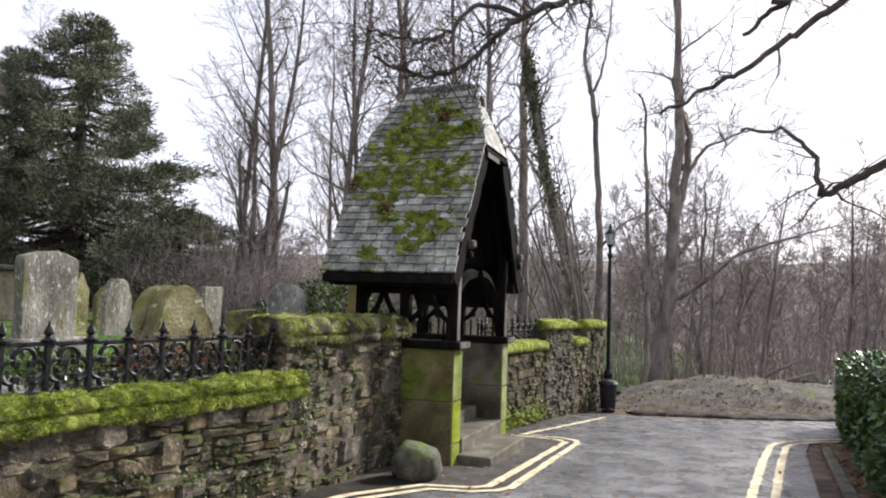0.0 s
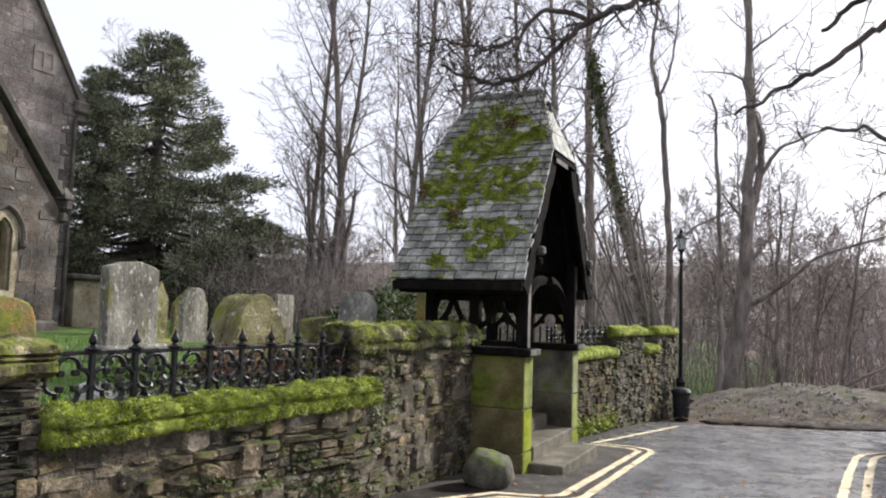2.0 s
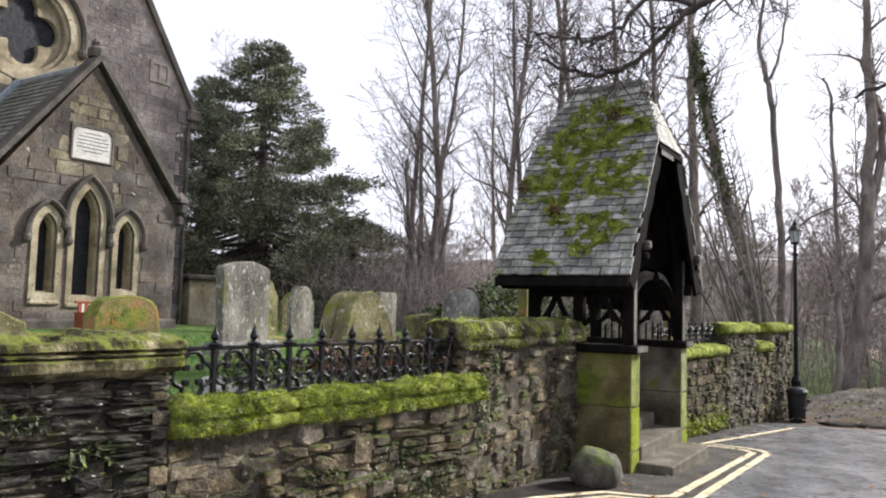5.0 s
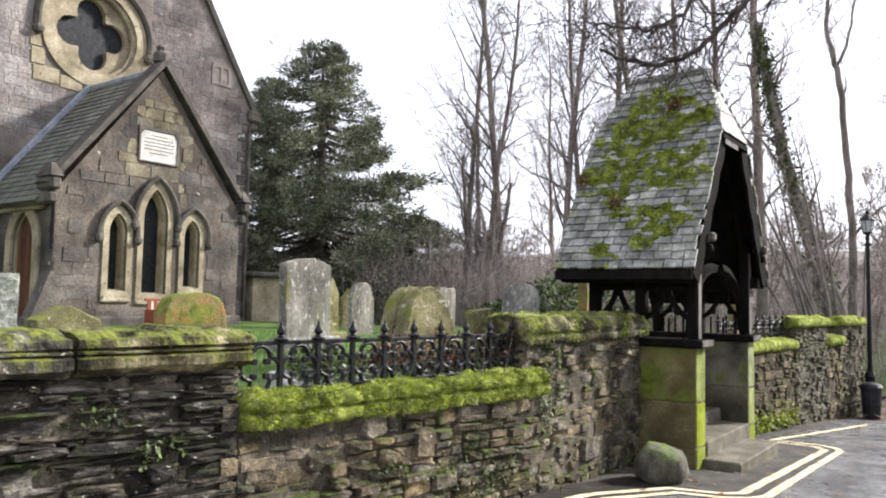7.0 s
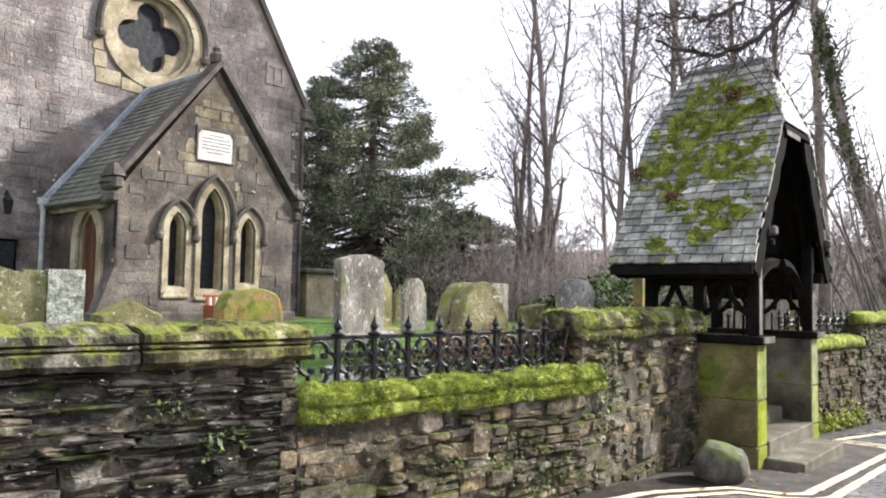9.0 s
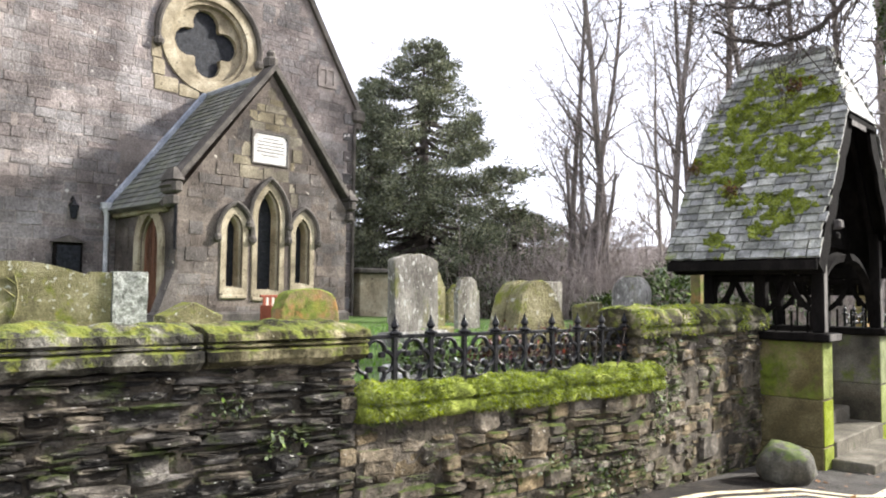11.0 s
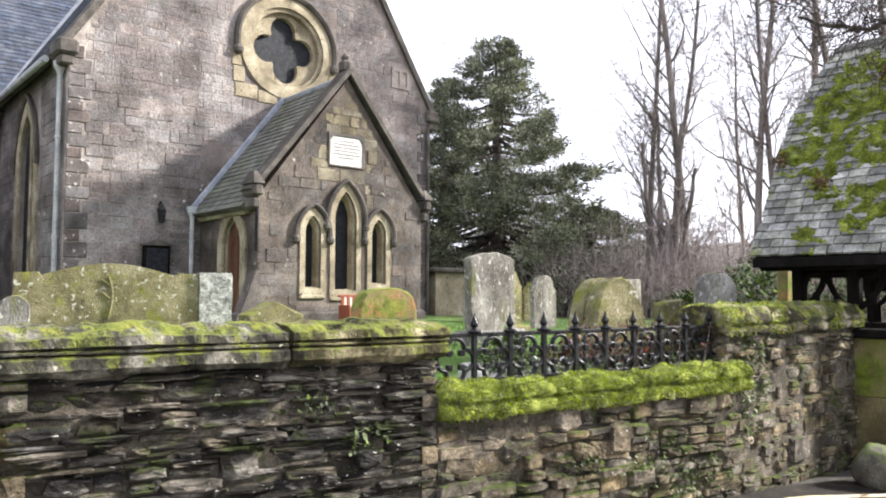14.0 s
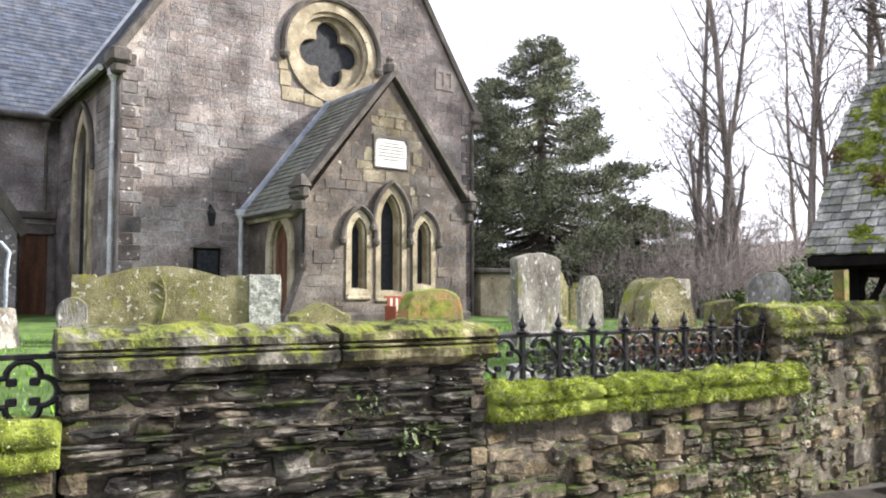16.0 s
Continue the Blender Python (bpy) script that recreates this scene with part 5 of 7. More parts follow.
# nave roof
ov = 0.3
ke = (ZAP - ZEV) / (UC - UL)
nl = [(VT - 5, UL - ov, ZEV - ov * ke * 0.6), (GX - 0.4, UL - ov, ZEV - ov * ke * 0.6), (GX - 0.4, UC, ZAP - 0.05), (VT - 5, UC, ZAP - 0.05)]
nr = roof_slab("nave_roof", *nl, 0.12, church)
slate_slope("slating", *nl, 52, 0.3, 0.42, M_SLATE_C, nr, 61)
nr2 = [(GX - 0.4, UR + ov, ZEV - ov * ke * 0.6), (VT - 5, UR + ov, ZEV - ov * ke * 0.6), (VT - 5, UC, ZAP - 0.05), (GX - 0.4, UC, ZAP - 0.05)]
nr_ = roof_slab("nave_roof", *nr2, 0.12, church)
slate_slope("slating", *nr2, 40, 0.4, 0.6, M_SLATE_C, nr_, 62)
part("gutter", Shape().tube([MC @ Vector((GX - 0.45, UL - ov - 0.05, 6.44)), MC @ Vector((VT, UL - ov - 0.05, 6.5))], 0.075, 8), M_PIPE, church, "pale grey gutter")

# transept beside the nave
tw = part("transept_wall", Shape().box(VT - 0.6, VT - 0.012, -8, UL, ZB, 6.5, MC), M_POINT, church, "red sandstone transept wall")
ashlar_face(tw, MC, VT, -8, UL, ZB, 6.45, lambda a, b, c, d: True, [(3.15, 4.1, ZB, 3.4)], 55, (0.2, 0.3), (0.3, 0.7), lambda y, z: False)
tl = [(VT + 0.3, -8.5, 6.35), (VT + 0.3, UC - 1.5, 6.35), (VT - 5, UC - 1.5, 14.2), (VT - 5, -8.5, 14.2)]
trf = roof_slab("transept_roof", *tl, 0.12, church)
slate_slope("slating", *tl, 52, 0.3, 0.42, M_SLATE_C, trf, 63)
part("gutter", Shape().tube([MC @ Vector((VT + 0.36, -8.5, 6.38)), MC @ Vector((VT + 0.36, UL - 0.1, 6.38))], 0.08, 8), M_DARKSTONE, church)
td = part("side_door", Shape().box(VT - 0.02, VT + 0.03, 3.3, 3.98, 0.6, 3.1, MC, c=0.01), M_DOOR, church, "dark brown side door")
part("lintel", Shape().box(VT - 0.02, VT + 0.12, 3.1, 4.15, 3.1, 3.42, MC, c=0.03), M_DARKSTONE, td)
part("jamb", Shape().box(VT - 0.02, VT + 0.08, 3.1, 3.28, 0.5, 3.1, MC, c=0.02), M_DARKSTONE, td)
part("eave_course", Shape().box(VT - 0.02, VT + 0.14, 3.0, 4.18, 3.55, 3.75, MC, c=0.03), M_DARKSTONE, td)
# lean-to wing with a dark gable coping
wing = part("wing_wall", Shape().sheet([(-1.5, ZB), (2.75, ZB), (2.75, 3.1), (1.35, 5.35), (-1.5, 5.35)], [], -21.4, -20.8, MC), M_QUOIN, church, "sooty stone wing")
raked("wing_coping", MC, -21.45, -20.7, 1.2, 5.55, 2.95, 2.9, 0.16, M_DARKSTONE, church, "dark stone coping")
part("wing_side", Shape().box(-24.2, -21.4, 2.2, 2.7, ZB, 3.0, MC), M_CHURCH_O, church)

# lead valley between the two roofs
part("valley", Shape().tube([MC @ Vector((VT + 0.32 - (z - 6.35) / 1.48, UL - 0.3 + (z - 6.3) / ke, z + 0.06)) for z in (6.4, 8.5, 11.0, 13.5)], 0.13, 6), M_PIPE, church, "pale lead valley gutter")

# rainwater pipes
def pipe(x, y, z0, z1, material=M_PIPE, head=True, label="pale grey downpipe"):
    p = part("downpipe", Shape().tube([MC @ Vector((x, y, z0)), MC @ Vector((x, y, z1))], 0.05, 8), material, church, label)
    for z in (lerp(z0, z1, 0.33), lerp(z0, z1, 0.72)):
        part("collar", Shape().lathe([(0.06, -0.04), (0.068, -0.02), (0.068, 0.02), (0.06, 0.04)], 8, Matrix.Translation(MC @ Vector((x, y, z)))), material, p)
    if head:
        part("hopper", Shape().lathe([(0.055, -0.2), (0.09, -0.1), (0.13, -0.05), (0.14, 0.08)], 8, Matrix.Translation(MC @ Vector((x, y, z1)))), material, p)


pipe(GX - 0.3, UL - 0.1, 0.8, 6.3)
pipe(VT + 0.2, UL - 0.35, 3.8, 6.2, M_DARKSTONE, label="dark downpipe")
pipe(GX + 0.09, 6.92, 0.8, 3.35)
pipe(GX + 0.08, UR - 0.12, 0.9, 6.3, M_DARKSTONE, False, "dark downpipe")

# porch
P0, P1, PC = 7.16, 11.48, 9.33
PE, PA = 3.45, 6.3
lights = [arch(8.46, 1.55, 0.2, 2.78, 0.34), arch(9.3, 1.5, 0.29, 3.1, 0.62), arch(10.21, 1.65, 0.2, 2.8, 0.34)]
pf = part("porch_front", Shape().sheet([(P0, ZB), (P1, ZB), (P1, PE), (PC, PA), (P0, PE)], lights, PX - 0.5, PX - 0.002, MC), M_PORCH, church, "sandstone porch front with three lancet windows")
kp = (PA - PE) / (PC - P0)
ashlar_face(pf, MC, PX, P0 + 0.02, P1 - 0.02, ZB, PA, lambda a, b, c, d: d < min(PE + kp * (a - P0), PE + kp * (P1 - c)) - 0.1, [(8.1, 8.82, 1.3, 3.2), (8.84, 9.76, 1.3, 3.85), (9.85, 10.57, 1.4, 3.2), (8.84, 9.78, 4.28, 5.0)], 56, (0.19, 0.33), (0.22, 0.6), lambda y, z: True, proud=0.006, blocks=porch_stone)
for (yc, z0, w, zs, ri), in_ in zip(((8.46, 1.55, 0.2, 2.78, 0.34), (9.3, 1.5, 0.29, 3.1, 0.62), (10.21, 1.65, 0.2, 2.8, 0.34)), lights):
    lw = part("lancet_window", ring_of(arch(yc, z0 - 0.14, w + 0.12, zs, ri + 0.17), in_, PX - 0.03, PX + 0.035, Shape(), MC), M_DRESS, church, "lancet window in yellow sandstone")
    part("splay", ring_of(in_, arch(yc, z0 + 0.03, w - 0.06, zs, ri - 0.06), PX - 0.3, PX - 0.05, Shape(), MC), M_DRESS, lw)
    part("pane", Shape().sheet(in_, [], PX - 0.3, PX - 0.26, MC), M_GLASS, lw, "dark leaded glass")
    for k in range(1, 9):
        zz = lerp(z0, zs + ri * 0.6, k / 9)
        part("lead_bar", Shape().box(PX - 0.258, PX - 0.25, yc - w * 0.8, yc + w * 0.8, zz - 0.008, zz + 0.008, MC), M_IRON, lw)
    part("sill", Shape().box(PX - 0.05, PX + 0.06, yc - w - 0.12, yc + w + 0.12, z0 - 0.24, z0 - 0.14, MC, c=0.03), M_DRESS, lw)
    hd = [MC @ Vector((PX + 0.07, y, z)) for y, z in arch(yc, zs - 0.05, w + 0.22, zs - 0.05, ri + 0.3)[2:]]
    part("hood_mould", Shape().tube([hd[0] - Vector((0, 0, 0.1))] + hd + [hd[-1] - Vector((0, 0, 0.1))], 0.055, 6), M_DARKSTONE, lw, "sooty stone hood mould")
    for e in (hd[0], hd[-1]):
        part("label_stop", Shape().lathe([(0.02, -0.16), (0.08, -0.1), (0.09, -0.03), (0.05, 0.04)], 8, Matrix.Translation(e - Vector((0, 0, 0.08)))), M_DARKSTONE, lw)
# plaque with lines of unreadable lettering
pl = part("plaque", Shape().sheet([(8.83, 4.27), (9.79, 4.27), (9.79, 5.02), (8.83, 5.02)], [[(8.87, 4.3), (9.75, 4.3), (9.75, 4.84), (9.67, 4.96), (8.95, 4.96), (8.87, 4.84)]], PX - 0.05, PX + 0.03, MC), M_DARKSTONE, church, "white inscribed plaque in a stone frame")
part("tablet", Shape().box(PX - 0.05, PX + 0.008, 8.85, 9.77, 4.28, 4.98, MC), M_PLAQUE, pl, "white marble tablet")
for k in range(6):
    w = (0.2, 0.33, 0.36, 0.34, 0.36, 0.22)[k]
    part("lettering", Shape().box(PX + 0.0085, PX + 0.011, 9.31 - w, 9.31 + w, 4.84 - 0.075 * k, 4.862 - 0.075 * k, MC), M_INK, pl, "row of grey lettering")
# porch side with the pointed door
dm = side_m
dr = arch(15.75, 0.85, 0.45, 2.45, 0.62)
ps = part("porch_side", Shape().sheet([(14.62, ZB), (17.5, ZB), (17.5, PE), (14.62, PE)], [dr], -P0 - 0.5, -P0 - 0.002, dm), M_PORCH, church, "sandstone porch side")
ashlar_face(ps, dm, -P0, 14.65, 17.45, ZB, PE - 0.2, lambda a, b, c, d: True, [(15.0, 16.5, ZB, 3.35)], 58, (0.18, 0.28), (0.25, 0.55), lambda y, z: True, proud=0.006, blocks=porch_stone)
po = part("porch_door", Shape().sheet(dr, [], -P0 - 0.14, -P0 - 0.09, dm), M_DOOR, church, "brown wooden door in a pointed stone arch")
part("surround", ring_of(arch(15.75, 0.8, 0.68, 2.45, 0.88), dr, -P0 - 0.03, -P0 + 0.05, Shape(), dm), M_DRESS, po, "yellow sandstone arch")
part("inner_arch", ring_of(dr, arch(15.75, 0.85, 0.41, 2.45, 0.57), -P0 - 0.08, -P0 - 0.035, Shape(), dm), M_DRESS, po)
for k in range(5):
    part("board", Shape().box(-P0 - 0.088, -P0 - 0.08, 15.32 + 0.175 * k, 15.485 + 0.175 * k, 0.86, 2.7, dm), M_DOOR, po)
part("porch_side", Shape().box(GX, PX - 0.5, P1 - 0.5, P1 - 0.02, ZB, PE, MC), M_CHURCH_O, church)
pl_ = [(GX + 0.02, P0 - 0.25, PE - 0.22), (PX - 0.25, P0 - 0.25, PE - 0.22), (PX - 0.25, PC, PA + 0.02), (GX + 0.02, PC, PA + 0.02)]
pr1 = roof_slab("porch_roof", *pl_, 0.1, church)
slate_slope("slating", *pl_, 24, 0.2, 0.32, M_SLATE_P, pr1, 64)
pr_ = [(PX - 0.25, P1 + 0.25, PE - 0.22), (GX + 0.02, P1 + 0.25, PE - 0.22), (GX + 0.02, PC, PA + 0.02), (PX - 0.25, PC, PA + 0.02)]
pr2 = roof_slab("porch_roof", *pr_, 0.1, church)
slate_slope("slating", *pr_, 24, 0.2, 0.32, M_SLATE_P, pr2, 65)
part("ridge", Shape().tube([MC @ Vector((GX, PC, PA + 0.05)), MC @ Vector((PX - 0.3, PC, PA + 0.05))], 0.07, 6), M_LEAD, church, "lead ridge roll")
raked("flashing", MC, GX - 0.005, GX + 0.05, P0 - 0.3, PE - 0.2, PC, PA + 0.12, 0.09, M_LEAD, church, "lead flashing")
part("eave_moulding", Shape().box(GX + 0.03, PX - 0.3, P0 - 0.12, P0 + 0.02, PE - 0.36, PE - 0.12, MC, c=0.04), M_DRESS, church, "stone eaves moulding")
raked("porch_coping", MC, PX - 0.35, PX + 0.12, P0 - 0.2, PE + 0.1, PC, PA + 0.2, 0.065, M_DARKSTONE, church, "dark stone porch coping")
raked("porch_coping", MC, PX - 0.35, PX + 0.12, PC, PA + 0.2, P1 + 0.2, PE + 0.1, 0.065, M_DARKSTONE, church, "dark stone porch coping")
part("apex_stone", Shape().lathe([(0.16, -0.1), (0.17, 0.08), (0.09, 0.14), (0.11, 0.22), (0.04, 0.3)], 8, MC @ Matrix.Translation((PX - 0.1, PC, PA + 0.3))), M_DARKSTONE, church)
for y in (P0 - 0.08, P1 + 0.08):
    kn = part("kneeler", Shape().box(PX - 0.4, PX + 0.2, y - 0.11, y + 0.11, PE - 0.02, PE + 0.24, MC, c=0.05), M_DARKSTONE, church, "carved kneeler stone")
    part("gablet", Shape().loft([[(PX - 0.4, y - 0.13, PE + 0.24), (PX + 0.22, y - 0.13, PE + 0.24), (PX + 0.22, y + 0.13, PE + 0.24), (PX - 0.4, y + 0.13, PE + 0.24)], [(PX - 0.2, y - 0.04, PE + 0.5), (PX + 0.05, y - 0.04, PE + 0.5), (PX + 0.05, y + 0.04, PE + 0.5), (PX - 0.2, y + 0.04, PE + 0.5)]], MC), M_DARKSTONE, kn)
    part("corbel", Shape().box(PX - 0.35, PX + 0.1, y - 0.1, y + 0.1, PE - 0.28, PE - 0.04, MC, c=0.05), M_DARKSTONE, kn)
part("plinth_course", Shape().box(PX - 0.05, PX + 0.1, P0 - 0.1, P1 + 0.1, ZB, 1.05, MC, c=0.05), M_DARKSTONE, church, "sloped stone plinth course")
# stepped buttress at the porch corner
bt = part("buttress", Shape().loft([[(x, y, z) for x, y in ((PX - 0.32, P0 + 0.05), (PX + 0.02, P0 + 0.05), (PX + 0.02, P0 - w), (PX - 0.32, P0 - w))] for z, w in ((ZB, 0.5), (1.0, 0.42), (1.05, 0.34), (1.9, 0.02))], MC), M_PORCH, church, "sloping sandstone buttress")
# drain pipe on the porch corner
part("rainpipe", Shape().tube([MC @ Vector((PX + 0.05, P0 - 0.05, 2.3)), MC @ Vector((PX + 0.05, P0 - 0.05, 3.2))], 0.035, 6), M_IRON, church, "black rainwater pipe")

# wall lantern and notice box on the gable
lan = thing("wall_lantern", MC @ Vector((GX + 0.15, 6.18, 3.2)), "small black iron wall lantern", "lantern")
part("bracket", Shape().tube([MC @ Vector((GX, 6.18, 3.42)), MC @ Vector((GX + 0.1, 6.18, 3.5)), MC @ Vector((GX + 0.18, 6.18, 3.42))], 0.02, 5), M_IRON, lan)
part("lantern_body", Shape().lathe([(0.02, -0.2), (0.06, -0.18), (0.1, 0.08), (0.12, 0.09), (0.05, 0.18), (0.015, 0.24)], 6, Matrix.Translation(MC @ Vector((GX + 0.18, 6.18, 3.2)))), M_IRON, lan)
part("lantern_pane", Shape().lathe([(0.063, -0.16), (0.1, 0.07)], 6, Matrix.Translation(MC @ Vector((GX + 0.185, 6.18, 3.2)))), M_GLASS, lan, "dark glass")
nb = thing("notice_box", MC @ Vector((GX + 0.05, 6.13, 2.3)), "dark wooden notice box with a pitched top", "notice board")
part("case", Shape().box(GX - 0.01, GX + 0.1, 5.83, 6.43, 1.75, 2.5, MC, c=0.015), M_TIMBER, nb)
part("glass_front", Shape().box(GX + 0.101, GX + 0.108, 5.89, 6.37, 1.8, 2.44, MC), M_GLASS, nb)
part("pitched_top", Shape().loft([[(x, 5.76, 2.5), (x, 6.5, 2.5), (x, 6.13, 2.66)] for x in (GX - 0.01, GX + 0.16)], MC), M_DARKSTONE, nb)

# small outbuilding beyond the nave corner
ob_ = thing("outbuilding", (-11.0, 19.4, 0.7), "low yellow sandstone outbuilding with a flat stone roof", "outbuilding")
part("wall", Shape().box(-20.5, -17.4, 14.3, 15.75, 0.2, 2.05, MC, c=0.02), M_DRESS, ob_)
part("roof", Shape().box(-20.6, -17.2, 14.1, 15.95, 2.05, 2.2, MC, c=0.04), M_DARKSTONE, ob_)
# bench beside the porch
bn = thing("bench", MC @ Vector((-13.6, 8.85, 0.85)), "small red and cream slatted bench", "bench")
for k in range(6):
    part("back_slat", Shape().box(-13.75, -13.72, 8.65 + 0.07 * k, 8.71 + 0.07 * k, 1.0, 1.36, MC, c=0.006), M_CREAM if k in (1, 3) else M_BENCH, bn)
part("seat", Shape().box(-13.75, -13.35, 8.6, 9.1, 1.05, 1.09, MC, c=0.01), M_BENCH, bn)
for y in (8.6, 9.07):
    part("bench_leg", Shape().box(-13.76, -13.35, y, y + 0.04, 0.7, 1.2, MC, c=0.01), M_BENCH, bn)
part("top_rail", Shape().box(-13.76, -13.71, 8.58, 9.12, 1.36, 1.41, MC, c=0.01), M_BENCH, bn)

# pale bent handrail on the church path
hr = thing("handrail", (-10.0, 5.0, 0.8), "pale grey bent metal handrail", "handrail")
part("rail", Shape().tube([(-10.0, 5.0, 0.6), (-10.0, 5.0, 1.75), (-9.98, 5.02, 1.98), (-10.05, 4.95, 2.1), (-10.2, 4.8, 2.12), (-10.4, 4.6, 2.1)], 0.024, 8), M_LEAD, hr, smooth=True)
part("foot", Shape().lathe([(0.07, 0.6), (0.07, 0.86), (0.035, 0.9)], 8, Matrix.Translation((-10.0, 5.0, 0.0))), M_PIPE, hr)

# ---- gravestones ----
def top_line(kind, w, h):
    a = w / 2
    if kind == "clip":
        return [(-a, 0), (a, 0), (a, h * 0.925), (a * 0.86, h * 0.95), (a * 0.2, h), (-a * 0.3, h * 0.995), (-a * 0.92, h * 0.95), (-a, h * 0.93)]
    if kind == "round":
        return [(-a, 0), (a, 0)] + [(a * math.cos(t), h - a + a * math.sin(t)) for t in (math.pi * i / 12 for i in range(13))]
    if kind == "ogee":
        half = [(1.0, 0.46), (0.96, 0.53), (0.85, 0.58), (0.73, 0.64), (0.63, 0.76), (0.5, 0.89), (0.3, 0.97), (0.12, 1.0)]
        return [(-a, 0), (a, 0)] + [(a * p, h * q) for p, q in half] + [(-a * p, h * q) for p, q in half[::-1]]
    if kind == "shoulder":
        half = [(1.0, 0.78), (0.86, 0.8), (0.82, 0.86), (0.66, 0.95), (0.34, 1.0)]
        return [(-a, 0), (a, 0)] + [(a * p, h * q) for p, q in half] + [(-a * p, h * q) for p, q in half[::-1]]
    if kind == "bow":
        return [(-a, 0), (a, 0), (a, h * 0.78), (a * 0.93, h * 0.84), (a * 0.88, h * 0.9)] + [(a * 0.84 * math.cos(t), h * 0.9 + h * 0.1 * math.sin(t)) for t in (math.pi * i / 8 for i in range(9))] + [(-a * 0.88, h * 0.9), (-a * 0.93, h * 0.84), (-a, h * 0.78)]
    if kind == "peak":
        return [(-a, 0), (a, 0), (a, h * 0.8), (a * 0.05, h), (-a * 0.05, h), (-a, h * 0.8)]
    return [(-a, 0), (a, 0), (a, h * 0.97), (a * 0.9, h), (-a * 0.9, h), (-a, h * 0.97)]


def headstone(x, y, w, h, th, kind, material, label, yaw=-20, lean=0.0, tip=0.0, plinth=False, sink=0.25):
    z = yz(x, y) - sink
    st = thing("gravestone", (x, y, z + sink), label, "gravestone", "churchyard gravestones")
    line = top_line(kind, w, h + sink)
    m = pose(x, y, z, lean, tip, yaw)
    c = 0.02
    cy = sum(p[0] for p in line) / len(line)
    rings = []
    fine = []
    for p, q in zip(line, line[1:] + line[:1]):
        k = max(1, int(math.dist(p, q) / 0.09))
        fine += [(lerp(p[0], q[0], i / k), lerp(p[1], q[1], i / k)) for i in range(k)]
    for xx, k in ((-th / 2, c), (-th / 2 + c, 0), (th / 2 - c, 0), (th / 2, c)):
        rings.append([(xx + 0.006 * fbm((p[0] + x, p[1], xx), 5), p[0] * (1 - 2 * k / w) + 0.008 * fbm((p[0], p[1], x), 6), p[1] - k * 0.7 * (p[1] > 0.4 * h) + 0.008 * fbm((p[1], p[0], y), 6)) for p in fine])
    part("slab", Shape().loft([[Vector(p) for p in q] for q in rings], m), material, st)
    if plinth:
        part("base_stone", Shape().box(-th / 2 - 0.1, th / 2 + 0.1, -w / 2 - 0.12, w / 2 + 0.12, 0, sink + 0.18, m, c=0.03), material, st)
    return st


headstone(-4.72, 9.22, 0.74, 1.22, 0.16, "clip", M_GRAVE, "tall grey gravestone blotched with white lichen", -28, 1.5, plinth=True)
headstone(-5.35, 11.2, 0.34, 1.05, 0.24, "peak", M_GRAVE_MOSS, "slim pale pillar gravestone on a stepped base", plinth=True)
headstone(-5.85, 13.9, 0.66, 1.02, 0.12, "shoulder", M_GRAVE, "round-topped grey gravestone under the conifer", -20, 2)
headstone(-2.13, 6.36, 0.78, 0.88, 0.2, "ogee", M_GRAVE_MOSS, "thick mossy gravestone with an ogee top behind the fence", -34, 0, -5)
headstone(-2.3, 6.475, 0.78, 0.87, 0.19, "ogee", M_GRAVE_MOSS, "mossy gravestone with an ogee top backing another", -34, 0, -5)
headstone(-1.82, 8.9, 0.42, 0.98, 0.18, "round", M_GRAVE, "round-topped grey gravestone beside the tall wall", -98, -2)
headstone(-4.95, 7.02, 0.74, 0.76, 0.22, "bow", M_GRAVE_RED, "ochre gravestone with a moss-covered bowed top", -25, 0, -3)
headstone(-6.6, 7.0, 0.7, 0.53, 0.35, "peak", M_GRAVE_MOSS, "low coped gravestone with a mossy ridge", -25)
headstone(-9.75, 4.85, 0.55, 0.5, 0.1, "flat", M_GRAVE, "tilted pale grey slab gravestone", 10, 0, -14)
headstone(-9.42, 5.53, 0.36, 0.62, 0.16, "round", M_GRAVE, "small round mossy gravestone beside a wide monument", -30)
headstone(-2.35, 9.3, 0.5, 0.66, 0.14, "flat", M_GRAVE_MOSS, "low broken mossy gravestone", -20, 5)
headstone(-2.95, 9.3, 0.5, 0.68, 0.14, "peak", M_GRAVE_MOSS, "low peaked brown gravestone", -20)
headstone(-3.9, 13.0, 0.5, 0.95, 0.12, "flat", M_GRAVE, "plain grey gravestone in rough grass", -20)
headstone(-2.9, 15.0, 0.5, 1.0, 0.12, "round", M_GRAVE, "round-topped grey gravestone beside ivy", -20)
headstone(-1.35, 12.6, 0.5, 1.35, 0.16, "clip", M_GRAVE_RED, "tall ochre gravestone behind the lychgate", -20)
headstone(1.05, 14.6, 0.4, 1.5, 0.16, "clip", M_GRAVE_RED, "tall ochre gravestone behind the far wall", -20)
headstone(-7.3, 16.6, 0.5, 0.9, 0.12, "peak", M_GRAVE_MOSS, "brown gravestone beside the outbuilding", -20)
headstone(-8.1, 15.2, 0.45, 0.7, 0.12, "flat", M_GRAVE, "small flat-topped grey gravestone", -20)

